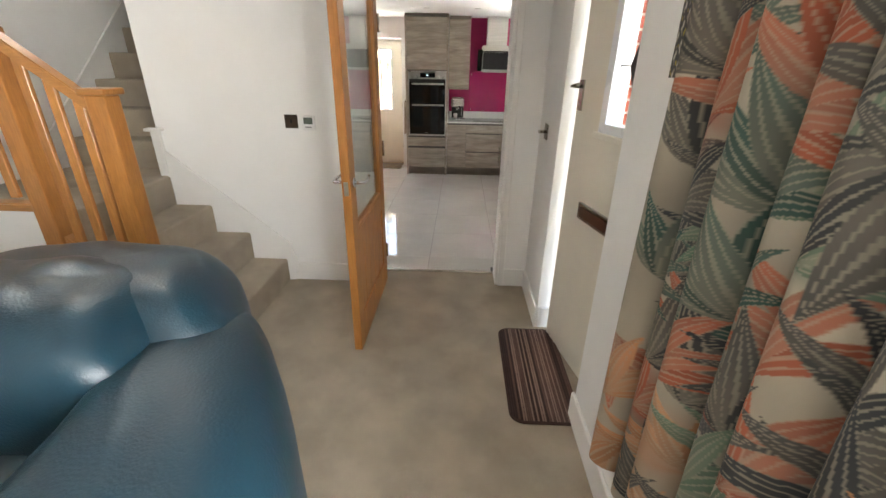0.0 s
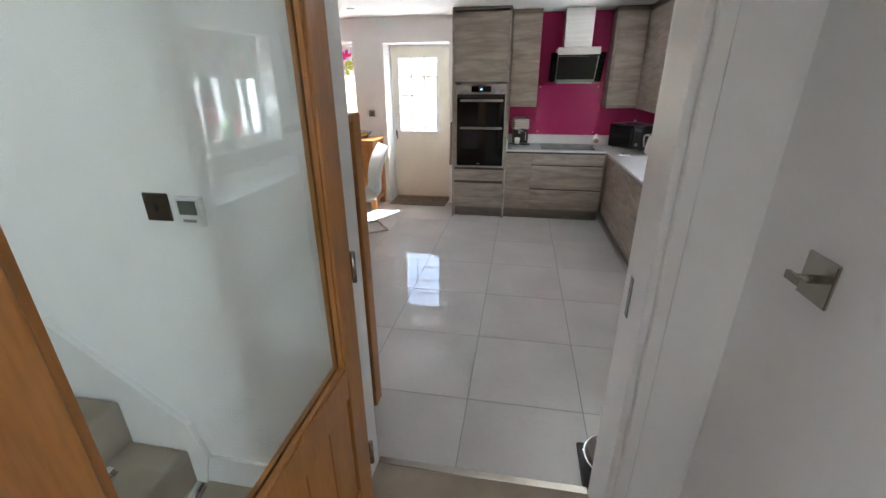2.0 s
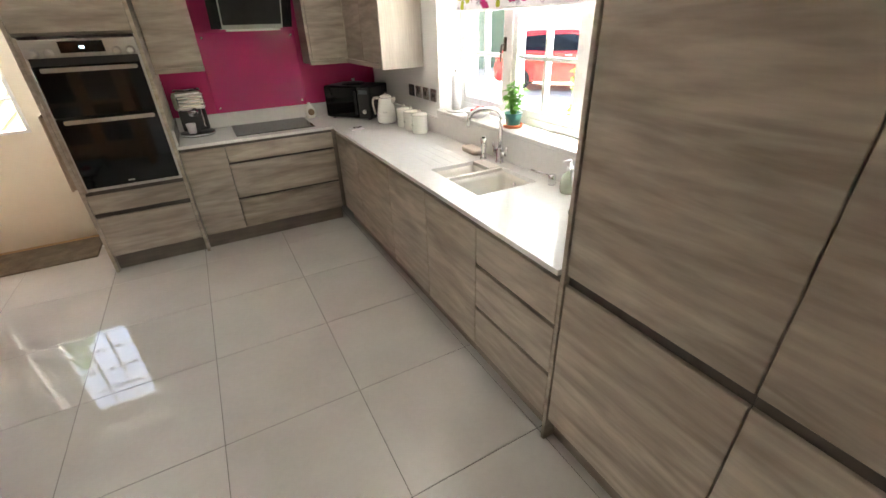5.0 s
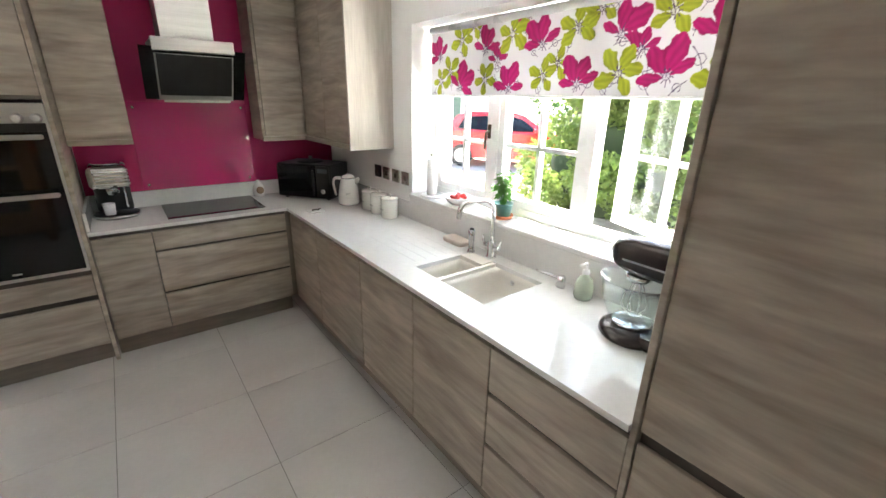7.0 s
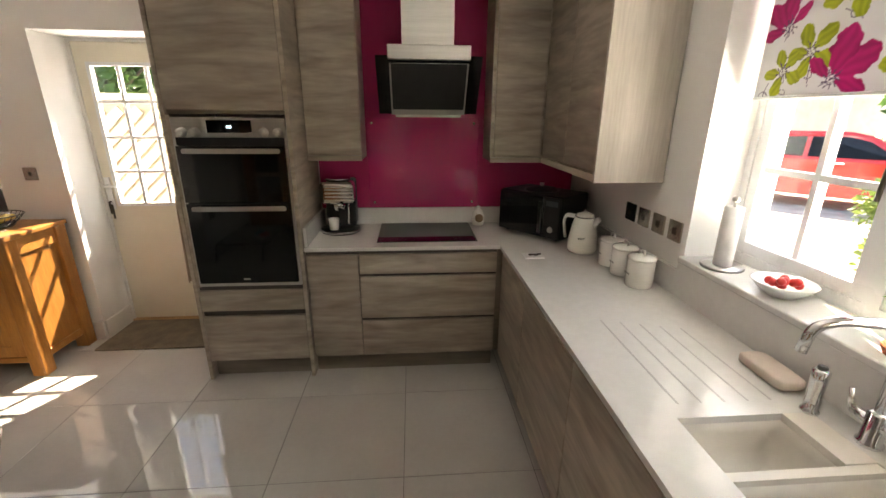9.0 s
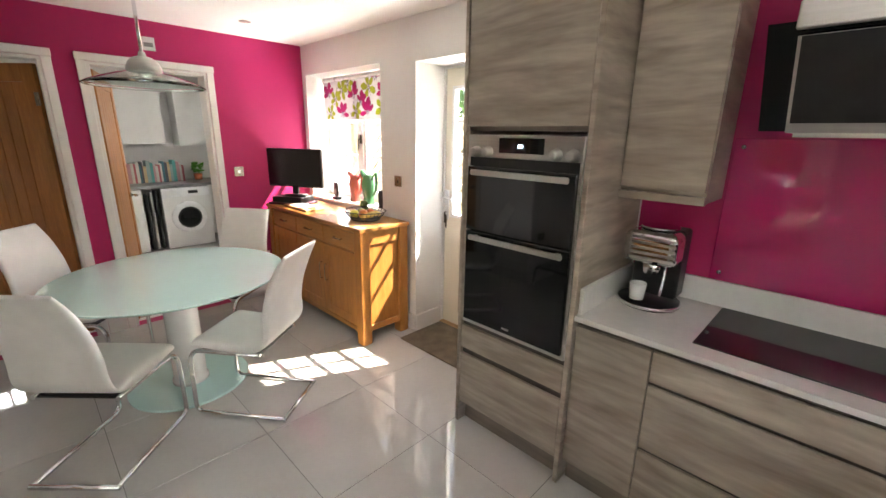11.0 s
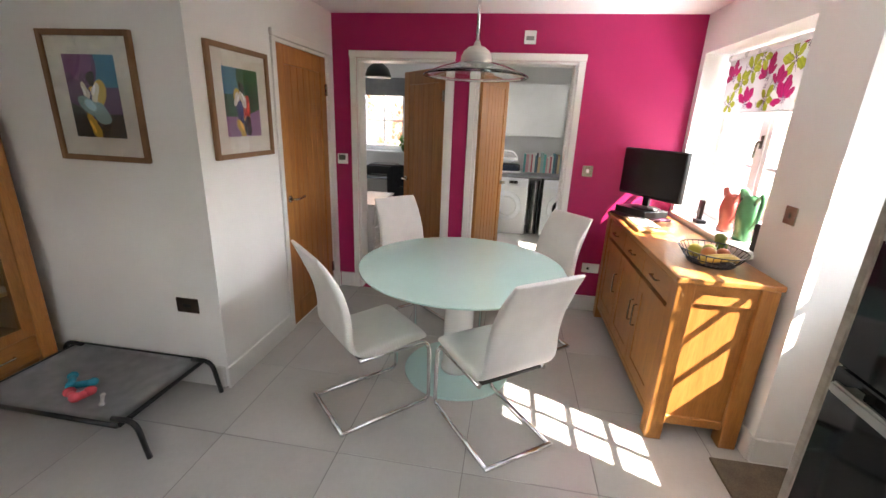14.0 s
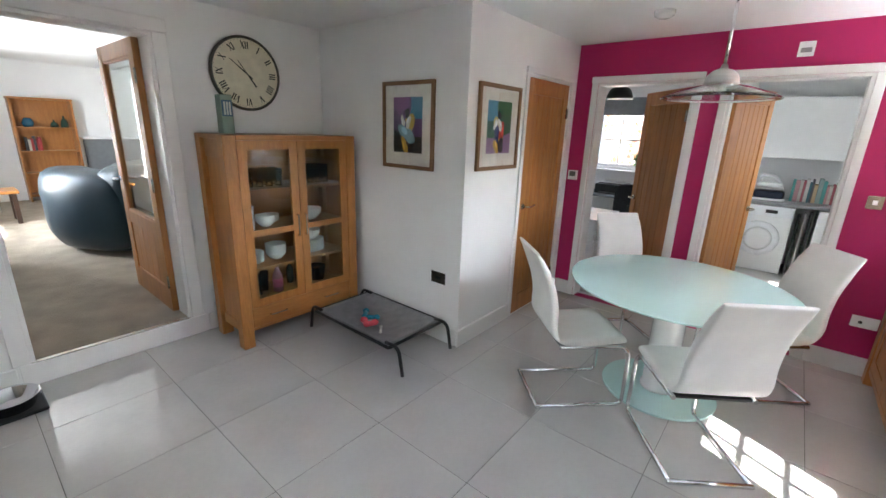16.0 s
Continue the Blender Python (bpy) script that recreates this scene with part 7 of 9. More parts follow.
    for x in (-0.2, 0.2):
        for y in (-0.13, 0.15):
            part("foot", lathe(bmesh.new(), [(0, 0), (0.015, 0), (0.015, 0.0115), (0, 0.0115)], x, y, 0, 12), "black_plastic", w)
    w.matrix_basis = pose(1.61, 8.13, Z, 0, 0, -52) @ Matrix.Diagonal((0.96, 0.84, 0.95, 1.0))
    gl = thing("pan_lid", (1.52, 8.12, Z + 0.30), "glass and steel pan lids stacked on the microwave", "pan lid")
    part("lid", lathe(bmesh.new(), [(0, 0.001), (0.11, 0.001), (0.112, 0.006), (0.09, 0.016), (0, 0.026)], 1.52, 8.12, Z + 0.30, 28), "black_plastic", gl, world=True)
    part("lid_knob", lathe(bmesh.new(), [(0, 0), (0.008, 0), (0.016, 0.014), (0.012, 0.022), (0, 0.022)], 1.52, 8.12, Z + 0.325, 16), "steel", gl, world=True)
    gl.matrix_basis = pose(1.60, 8.14, Z + 0.2855)
    k = thing("kettle", (1.735, 7.63, Z), "cream retro electric kettle with a curved handle", "kettle")
    part("body", lathe(bmesh.new(), [(0, 0.012), (0.092, 0.012), (0.098, 0.03), (0.094, 0.09), (0.078, 0.17), (0.066, 0.215), (0.05, 0.238), (0.02, 0.248), (0, 0.248)], 1.735, 7.63, Z, 32), "white_enamel", k, world=True)
    part("base_ring", lathe(bmesh.new(), [(0, 0), (0.09, 0), (0.094, 0.011), (0, 0.011)], 1.735, 7.63, Z, 32), "chrome", k, world=True)
    part("lid_ring", lathe(bmesh.new(), [(0.062, 0.222), (0.065, 0.219), (0.063, 0.226)], 1.735, 7.63, Z, 32), "chrome", k, world=True)
    part("lid_knob", lathe(bmesh.new(), [(0, 0.247), (0.012, 0.249), (0.016, 0.26), (0.01, 0.268), (0, 0.268)], 1.735, 7.63, Z, 16), "chrome", k, world=True)
    bm = bmesh.new()
    dx, dy = -0.66, 0.75
    P = lambda r, z: (1.735 + dx * r, 7.63 + dy * r, Z + z)
    tube(bm, round_path([P(0.05, 0.215), P(0.135, 0.215), P(0.15, 0.17), P(0.128, 0.07)], 0.03), 0.011, 10, flat=1.4)
    part("handle", bm, "white_enamel", k, "cream curved handle", world=True)
    bm = bmesh.new()
    tube(bm, [(1.735 - dx * 0.06, 7.63 - dy * 0.06, Z + 0.18), (1.735 - dx * 0.1, 7.63 - dy * 0.1, Z + 0.222)], [0.025, 0.014], 12)
    part("spout", bm, "white_enamel", k, world=True)
    for i in range(4):
        part("letter_mark", boxes((1.735 - 0.055 + 0.014 * i - 0.012, 1.735 - 0.055 + 0.014 * i - 0.004, 7.63 - 0.0875 + 0.0, 7.63 - 0.085, Z + 0.10, Z + 0.112)), "chrome", k, world=True)
    k.matrix_basis = pose(1.72, 7.685, Z) @ Matrix.Diagonal((0.86, 0.86, 0.95, 1.0))
    for i, y in enumerate((7.475, 7.335, 7.18)):
        c = thing("canister", (1.79, y, Z), "cream enamel storage canister with a lidded top", "canister", "three kitchen canisters")
        part("body", lathe(bmesh.new(), [(0, 0), (0.056, 0), (0.06, 0.006), (0.06, 0.125), (0.057, 0.13), (0, 0.13)], 1.79, y, Z, 28), "white_enamel", c, world=True)
        part("lid", lathe(bmesh.new(), [(0, 0.1305), (0.062, 0.1305), (0.063, 0.138), (0.055, 0.146), (0.012, 0.152), (0, 0.152)], 1.79, y, Z, 28), "white_enamel", c, world=True)
        bm = bmesh.new()
        tube(bm, round_path([(1.79, y - 0.02, Z + 0.15), (1.79, y - 0.018, Z + 0.172), (1.79, y + 0.018, Z + 0.172), (1.79, y + 0.02, Z + 0.15)], 0.012), 0.005, 8)
        part("lid_handle", bm, "white_enamel", c, world=True)
        part("name_mark", boxes((1.727, 1.7285, y - 0.02, y + 0.02, Z + 0.06, Z + 0.068)), plain("grey_mark", (0.35, 0.34, 0.32), 0.6), c, world=True)
    for i, y in enumerate((7.54, 7.41, 7.28, 7.15)):
        s = thing("wall_socket", (1.905, y, 1.15), "brushed metal socket or switch plate on the wall", "socket", "plates above the worktop")
        part("plate", rbox(1.8985, 1.9095, y - 0.045, y + 0.045, 1.10, 1.19, 0.002), "nickel" if i else "black_plastic", s, world=True)
        part("rocker", rbox(1.8955, 1.898, y - 0.012, y + 0.012, 1.13, 1.16, 0.001), "dark_metal", s, world=True)
    r = thing("kitchen_roll", (1.975, 6.93, 1.0545), "white kitchen roll on a steel stand", "kitchen roll")
    part("base", lathe(bmesh.new(), [(0, 0), (0.075, 0), (0.078, 0.006), (0.072, 0.012), (0, 0.012)], 1.975, 6.93, 1.0545, 30), "steel", r, world=True)
    part("roll", lathe(bmesh.new(), [(0.018, 0.0125), (0.034, 0.0125), (0.034, 0.245), (0.018, 0.245)], 1.975, 6.93, 1.0545, 26), plain("paper", (0.8, 0.8, 0.8), 0.9), r, "white paper roll", world=True)
    bm = bmesh.new()
    tube(bm, [(1.975, 6.93, 1.066), (1.975, 6.93, 1.32)], 0.006, 10)
    lathe(bm, [(0, 0), (0.012, 0.004), (0.014, 0.014), (0.008, 0.024), (0, 0.026)], 1.975, 6.93, 1.318, 14)
    part("rod", bm, "steel", r, world=True)
    d = thing("spoon_rest", (1.42, 7.62, Z), "small clear glass dish with dark beans", "dish")
    part("dish", rbox(1.36, 1.47, 7.57, 7.66, Z, Z + 0.008, 0.003), "porcelain", d, world=True)
    rr = random.Random(3)
    for i in range(7):
        part("bean", puff(bmesh.new(), 1.385 + 0.01 * i, 1.40 + 0.01 * i, 7.60 + rr.uniform(-0.01, 0.02), 7.61 + rr.uniform(0.005, 0.02), Z + 0.0085, Z + 0.018, 0.9, 8, 6), plain("bean", (0.03, 0.015, 0.012), 0.5), d, world=True)
    # on the sill
    b = thing("fruit_dish", (1.985, 6.66, 1.0545), "white wavy bowl of red strawberries", "bowl")
    part("bowl", lathe(bmesh.new(), [(0, 0), (0.045, 0), (0.075, 0.025), (0.095, 0.048), (0.09, 0.049), (0.07, 0.028), (0.04, 0.006), (0, 0.006)], 1.985, 6.66, 1.0545, 28), "porcelain", b, world=True)
    for i in range(12):
        a, q = rr.uniform(0, 6.28), rr.uniform(0, 0.05)
        cx, cy, cz = 1.985 + q * math.cos(a), 6.66 + q * math.sin(a), 1.0545 + 0.022 + 0.02 * rr.random()
        single("strawberry", puff(bmesh.new(), cx - 0.014, cx + 0.014, cy - 0.014, cy + 0.014, cz, cz + 0.028, 1.0, 10, 8), plain("berry", (0.5, 0.02, 0.02), 0.35), (cx, cy, cz), "ripe red strawberry in the bowl", "strawberry", "strawberries")
    p = thing("basil_plant", (1.985, 6.27, 1.0545), "basil plant in a teal pot on a terracotta saucer", "plant")
    part("saucer", lathe(bmesh.new(), [(0, 0), (0.055, 0), (0.062, 0.02), (0.058, 0.02), (0.05, 0.006), (0, 0.006)], 1.985, 6.27, 1.0545, 24), "terracotta", p, "terracotta saucer", world=True)
    part("pot", lathe(bmesh.new(), [(0, 0.007), (0.042, 0.007), (0.055, 0.08), (0.058, 0.085), (0.052, 0.085), (0.048, 0.075), (0, 0.075)], 1.985, 6.27, 1.0545, 24), "teal_pot", p, "teal glazed pot", world=True)
    bm, sb = bmesh.new(), bmesh.new()
    for i in range(15):
        a, rad = rr.uniform(0, 6.28), rr.uniform(0.01, 0.085)
        top = Vector((1.985 + rad * math.cos(a), 6.27 + rad * math.sin(a), 1.0545 + rr.uniform(0.15, 0.27)))
        root = Vector((1.985 + rad * 0.3 * math.cos(a), 6.27 + rad * 0.3 * math.sin(a), 1.0545 + 0.075))
        tube(sb, [root, (root + top) / 2 + Vector((0, 0, 0.01)), top], 0.0022, 5)
        for k in range(8):
            t = 0.35 + 0.65 * k / 7
            c = root.lerp(top, t)
            an = k * 2.4 + a
            ln = rr.uniform(0.03, 0.055)
            d = Vector((math.cos(an), math.sin(an), rr.uniform(-0.1, 0.4))).normalized()
            sd = d.cross(Vector((0, 0, 1))).normalized()
            up = sd.cross(d)
            rows = []
            for q in range(5):
                f = q / 4
                w = ln * 0.36 * math.sin(math.pi * (0.08 + 0.9 * f) ** 0.8)
                mid = c + d * ln * f - Vector((0, 0, ln * 0.35 * f * f))
                rows.append([bm.verts.new(mid + sd * w + up * w * 0.35), bm.verts.new(mid), bm.verts.new(mid - sd * w + up * w * 0.35)])
            for A, B in zip(rows, rows[1:]):
                bm.faces.new((A[0], A[1], B[1], B[0])).smooth = True
                bm.faces.new((A[1], A[2], B[2], B[1])).smooth = True
    part("stem", sb, "basil", p, world=True)
    lv = part("leaf", bm, "basil", p, "fresh green basil leaves", world=True)
    lv["kind"] = "stuff"
    # beside the sink
    c = thing("dish_cloth", (1.83, 6.47, Z), "folded pale pink waffle dish cloth", "cloth")
    part("cloth", puff(bmesh.new(), 1.78, 1.87, 6.38, 6.56, Z, Z + 0.035, 0.4, 24, 10, 0.006), plain("cloth_pink", (0.62, 0.53, 0.47), 0.95), c, world=True)
    s = thing("soap_dispenser", (1.835, 5.70, Z), "clear glass soap dispenser with pale green soap", "soap dispenser")
    part("bottle", lathe(bmesh.new(), [(0, 0), (0.04, 0), (0.046, 0.015), (0.046, 0.06), (0.036, 0.10), (0.016, 0.118), (0.016, 0.128), (0, 0.128)], 1.835, 5.70, Z, 24), plain("soap", (0.52, 0.60, 0.48), 0.1), s, world=True)
    bm = lathe(bmesh.new(), [(0, 0.128), (0.018, 0.128), (0.018, 0.145), (0.006, 0.148), (0.006, 0.17), (0, 0.17)], 1.835, 5.70, Z, 16)
    tube(bm, round_path([(1.835, 5.70, Z + 0.168), (1.835, 5.70, Z + 0.185), (1.78, 5.70, Z + 0.183)], 0.01), 0.006, 8)
    part("pump", bm, "white_frame", s, "white pump head", world=True)
    s.matrix_basis = pose(1.822, 5.60, Z) @ Matrix.Diagonal((0.88, 0.88, 0.88, 1.0))
    s = thing("washing_liquid_pump", (1.85, 5.83, Z), "short chrome built-in soap pump", "soap dispenser")
    bm = lathe(bmesh.new(), [(0, 0), (0.02, 0), (0.02, 0.05), (0.014, 0.055), (0, 0.055)], 1.85, 5.83, Z, 18)
    tube(bm, [(1.85, 5.83, Z + 0.045), (1.80, 5.94, Z + 0.06)], 0.005, 8)
    part("pump", bm, "chrome", s, world=True)
    s.matrix_basis = pose(1.832, 5.725, Z)
    # stand mixer
    x, y = 1.70, 5.33
    m = thing("stand_mixer", (x, y, Z), "dark bronze stand mixer with a glass bowl", "mixer")
    metal = plain("mixer_bronze", (0.035, 0.026, 0.024), 0.22, 0.35)
    bm = lathe(bmesh.new(), [(0, 0), (0.118, 0), (0.126, 0.012), (0.122, 0.032), (0.10, 0.046), (0, 0.05)], x, y + 0.07, Z, 36)
    puff(bm, x - 0.095, x + 0.095, y - 0.20, y + 0.02, Z, Z + 0.052, 0.4, 24, 10)
    part("base", bm, metal, m, "rounded dark bronze foot", world=True)
    part("bowl_ring", lathe(bmesh.new(), [(0.07, 0.0505), (0.074, 0.056), (0.07, 0.062)], x, y + 0.08, Z, 28), "chrome", m, world=True)
    part("column", puff(bmesh.new(), x - 0.06, x + 0.06, y - 0.19, y - 0.07, Z + 0.03, Z + 0.28, 0.45), metal, m, world=True)
    part("motor_head", puff(bmesh.new(), x - 0.075, x + 0.075, y - 0.21, y + 0.19, Z + 0.26, Z + 0.40, 0.6, 28, 16), metal, m, "rounded dark bronze motor head", world=True)
    bm = lathe(bmesh.new(), [(0.0, 0), (0.05, 0), (0.052, 0.012), (0.05, 0.024), (0, 0.024)], x, y + 0.08, Z + 0.235, 24)
    part("planetary_ring", bm, "chrome", m, world=True)
    bm = lathe(bmesh.new(), [(0, 0), (0.022, 0), (0.024, 0.008), (0.018, 0.02), (0, 0.02)], n=18)
    bmesh.ops.rotate(bm, verts=bm.verts, matrix=Matrix.Rotation(radians(-90), 3, "X"), cent=(0, 0, 0))
    bmesh.ops.translate(bm, verts=bm.verts, vec=(x, y + 0.18, Z + 0.33))
    part("hub_cap", bm, "chrome", m, world=True)
    part("trim_band", boxes((x - 0.0765, x + 0.0765, y - 0.12, y + 0.12, Z + 0.318, Z + 0.326)), "chrome", m, world=True)
    bw = part("bowl", lathe(bmesh.new(), [(0.045, 0.052), (0.062, 0.056), (0.10, 0.09), (0.120, 0.15), (0.136, 0.235), (0.139, 0.238), (0.135, 0.24), (0.117, 0.152), (0.097, 0.094), (0.059, 0.061), (0.0, 0.059)], x, y + 0.08, Z, 32), "door_pane", m, "clear glass mixing bowl", world=True)
    bw.visible_shadow = False
    bm = bmesh.new()
    for k in range(4):
        a = k * math.pi / 4
        ca, sa = math.cos(a), math.sin(a)
        tube(bm, curve_pts([(x + ca * 0.008, y + 0.08 + sa * 0.008, Z + 0.235), (x + ca * 0.05, y + 0.08 + sa * 0.05, Z + 0.13), (x, y + 0.08, Z + 0.08), (x - ca * 0.05, y + 0.08 - sa * 0.05, Z + 0.13), (x - ca * 0.008, y + 0.08 - sa * 0.008, Z + 0.235)], 6), 0.0022, 6)
    part("whisk", bm, "chrome", m, "steel wire whisk", world=True)
    m.matrix_basis = pose(1.71, 5.25, Z) @ Matrix.Diagonal((0.92, 0.92, 0.92, 1.0))



worktop_things()


# ---- things round the dining table ----
def picture(name, axis, a0, a1, z0, z1, w, label, seed):
    """A framed print with a wide mount; axis: the wall's direction."""
    p = thing(name, ((w, (a0 + a1) / 2, z0) if axis == "y" else ((a0 + a1) / 2, w, z0)), label, "picture", "framed prints")

    def bx(u0, u1, v0, v1, d0, d1):
        return (w + d0, w + d1, u0, u1, v0, v1) if axis == "y" else (u0, u1, w + d0, w + d1, v0, v1)
    f = 0.028
    fm = plain("frame_wood", (0.22, 0.11, 0.045), 0.45)
    for u0, u1, v0, v1 in ((a0, a0 + f, z0, z1), (a1 - f, a1, z0, z1), (a0 + f, a1 - f, z0, z0 + f), (a0 + f, a1 - f, z1 - f, z1)):
        part("frame_side", rbox(*bx(u0, u1, v0, v1, 0.001, 0.026), 0.003), fm, p, "brown wooden frame", world=True)
    part("mount", boxes(bx(a0 + f, a1 - f, z0 + f, z1 - f, 0.004, 0.012)), plain("mount_card", (0.74, 0.72, 0.66), 0.8), p, "cream mount card", world=True)
    m = 0.088
    u0, u1, v0, v1 = a0 + f + m, a1 - f - m, z0 + f + m * 1.05, z1 - f - m * 0.95
    rr = random.Random(seed)
    blobs = [(0.35, 0.72, 0.5, 0.35, (0.02, 0.13, 0.05)), (0.75, 0.8, 0.4, 0.3, (0.04, 0.16, 0.30)), (0.2, 0.25, 0.35, 0.4, (0.35, 0.15, 0.30)), (0.8, 0.3, 0.35, 0.35, (0.30, 0.17, 0.28)), (0.5, 0.45, 0.17, 0.26, (0.60, 0.42, 0.08)), (0.40, 0.42, 0.10, 0.16, (0.55, 0.05, 0.03)), (0.60, 0.40, 0.10, 0.2, (0.02, 0.03, 0.15)), (0.52, 0.72, 0.08, 0.08, (0.02, 0.02, 0.02)), (0.48, 0.55, 0.07, 0.12, (0.75, 0.72, 0.62)), (0.66, 0.56, 0.06, 0.10, (0.75, 0.72, 0.65)), (0.42, 0.15, 0.13, 0.13, (0.02, 0.02, 0.03)), (0.6, 0.12, 0.08, 0.16, (0.55, 0.35, 0.05))]
    if seed % 2:
        blobs = [(1 - b[0] if i > 5 else b[0], b[1], b[2], b[3], b[4]) for i, b in enumerate(blobs)] + [(0.5, 0.33, 0.33, 0.1, (0.25, 0.4, 0.45))]

    def paint(U, V):
        o = np.zeros(U.shape + (3,))
        o[:] = (0.16, 0.09, 0.20) if seed % 2 else (0.03, 0.13, 0.07)
        o[(U > 0.58 + 0.05 * np.sin(V * 9)) & (V > 0.62)] = (0.07, 0.26, 0.40)
        o[(V < 0.42 - 0.25 * U) | ((U > 0.55) & (V < 0.3))] = (0.30, 0.17, 0.32) if not seed % 2 else (0.05, 0.06, 0.06)
        o[(V > 0.74 + 0.06 * np.sin(U * 23)) & (U < 0.55)] = (0.02, 0.14, 0.05) if not seed % 2 else (0.24, 0.10, 0.26)
        for cx, cy, rx, ry, c in blobs[4:]:
            t = 0.6 * math.sin(cx * 17 + cy * 5)
            x, y = (U - cx) * math.cos(t) + (V - cy) * math.sin(t), -(U - cx) * math.sin(t) + (V - cy) * math.cos(t)
            s = 1 + 0.3 * np.sin(np.arctan2(y, x) * 3 + cx * 9)
            o[(x / rx) ** 2 + (y / (ry * 1.15)) ** 2 < s] = c
            o[((x + 0.4 * rx) / (0.35 * rx)) ** 2 + ((y - 0.2 * ry) / (0.6 * ry)) ** 2 < 1] = [min(1, q * 1.7 + 0.02) for q in c]
        return o
    d = 0.0128
    me = sheet((lambda U, V: (w + d + 0 * U, u0 + (u1 - u0) * U, v0 + (v1 - v0) * V)) if axis == "y" else (lambda U, V: (u0 + (u1 - u0) * U, w + d + 0 * U, v0 + (v1 - v0) * V)), 90, 130, paint)
    printed_part("art_print", me, "print_paper", p, "bright abstract print of coloured shapes")
    g = part("glass", boxes(bx(a0 + f, a1 - f, z0 + f, z1 - f, 0.0165, 0.018)), "pane", p, world=True)
    g.visible_shadow = False


picture("framed_picture", "y", 4.72, 5.25, 1.325, 1.955, -1.56, "framed abstract print with a cream mount and brown frame", 3)
picture("framed_picture", "x", -2.215, -1.665, 1.345, 1.945, 5.53, "framed colourful abstract print beside the oak door", 4)


def wall_clock():
    cx, cz, y, R = -0.885, 1.98, 3.89, 0.268
    c = thing("wall_clock", (cx, y, cz - R), "large round cream wall clock with roman numerals", "clock")

    def disc(prof, mat, name, label=""):
        bm = lathe(bmesh.new(), prof, n=56, smooth=False)
        bmesh.ops.rotate(bm, verts=bm.verts, matrix=Matrix.Rotation(radians(-90), 3, "X"), cent=(0, 0, 0))
        bmesh.ops.translate(bm, verts=bm.verts, vec=(cx, y + 0.001, cz))
        return part(name, bm, mat, c, label, world=True)
    disc([(0, 0), (R, 0), (R, 0.02), (R - 0.012, 0.026), (R - 0.018, 0.018), (0, 0.018)], plain("clock_rim", (0.06, 0.06, 0.05), 0.4), "rim", "dark thin rim")
    disc([(0, 0.0182), (R - 0.02, 0.0182), (R - 0.02, 0.0195), (0, 0.0195)], plain("clock_face", (0.66, 0.62, 0.47), 0.6), "face", "aged cream face")
    ink = plain("clock_ink", (0.015, 0.015, 0.015), 0.6)
    Y = y + 0.0215
    numerals = ("XII", "I", "II", "III", "IIII", "V", "VI", "VII", "VIII", "IX", "X", "XI")
    for i, num in enumerate(numerals):
        bm = bmesh.new()
        h = 0.052
        widths = {"I": 0.016, "V": 0.03, "X": 0.03}
        tot = sum(widths[q] for q in num)
        u = -tot / 2
        for q in num:
            w = widths[q]
            segs = {"I": [((0.5, 0), (0.5, 1), 0.0045)], "V": [((0.08, 1), (0.5, 0), 0.0045), ((0.5, 0), (0.92, 1), 0.002)], "X": [((0.08, 1), (0.92, 0), 0.0045), ((0.08, 0), (0.92, 1), 0.002)]}[q]
            for p0, p1, t in segs:
                a, b = Vector((u + p0[0] * w, (p0[1] - 0.5) * h)), Vector((u + p1[0] * w, (p1[1] - 0.5) * h))
                n = Vector((-(b - a).y, (b - a).x)).normalized() * t
                vs = [bm.verts.new((p.x, 0, p.y)) for p in (a + n, a - n, b - n, b + n)]
                bm.faces.new(vs)
            u += w
        ang = i * math.pi / 6
        bmesh.ops.scale(bm, verts=bm.verts, vec=(-1, 1, 1))
        bmesh.ops.rotate(bm, verts=bm.verts, matrix=Matrix.Rotation(-ang, 3, "Y"), cent=(0, 0, 0))
        r = R * 0.76
        bmesh.ops.translate(bm, verts=bm.verts, vec=(cx - r * math.sin(ang), Y, cz + r * math.cos(ang)))
        part("numeral", bm, ink, c, "black roman numeral", world=True)
    bm = bmesh.new()
    for k in range(60):
        a = k * math.pi / 30
        r = R * 0.895
        p = Vector((cx - r * math.sin(a), Y, cz + r * math.cos(a)))
        box(bm, p.x - 0.0018, p.x + 0.0018, Y - 0.001, Y, p.z - 0.0018, p.z + 0.0018)
    part("minute_track", bm, ink, c, world=True)["kind"] = "stuff"
    for ang, ln, t in ((radians(-52), 0.16, 0.006), (radians(-46), 0.0, 0.0)):
        if ln:
            bm = bmesh.new()
            d = Vector((-math.sin(ang), 0, math.cos(ang)))
            n = Vector((-d.z, 0, d.x)) * t
            o = Vector((cx, Y + 0.004, cz))
            bm.faces.new([bm.verts.new(q) for q in (o - d * 0.05 + n, o - d * 0.05 - n, o + d * ln - n * 0.4, o + d * ln + n * 0.4)])
            bmesh.ops.solidify(bm, geom=bm.faces[:], thickness=0.002)
            part("minute_hand", bm, ink, c, world=True)
    ang = radians(-36)
    bm = bmesh.new()
    d = Vector((-math.sin(ang), 0, math.cos(ang)))
    n = Vector((-d.z, 0, d.x)) * 0.006
    o = Vector((cx, Y + 0.007, cz))
    bm.faces.new([bm.verts.new(q) for q in (o - d * 0.11 + n, o - d * 0.11 - n, o + d * 0.11 - n * 0.4, o + d * 0.11 + n * 0.4)])
    bmesh.ops.solidify(bm, geom=bm.faces[:], thickness=0.002)
    part("hour_hand", bm, ink, c, world=True)


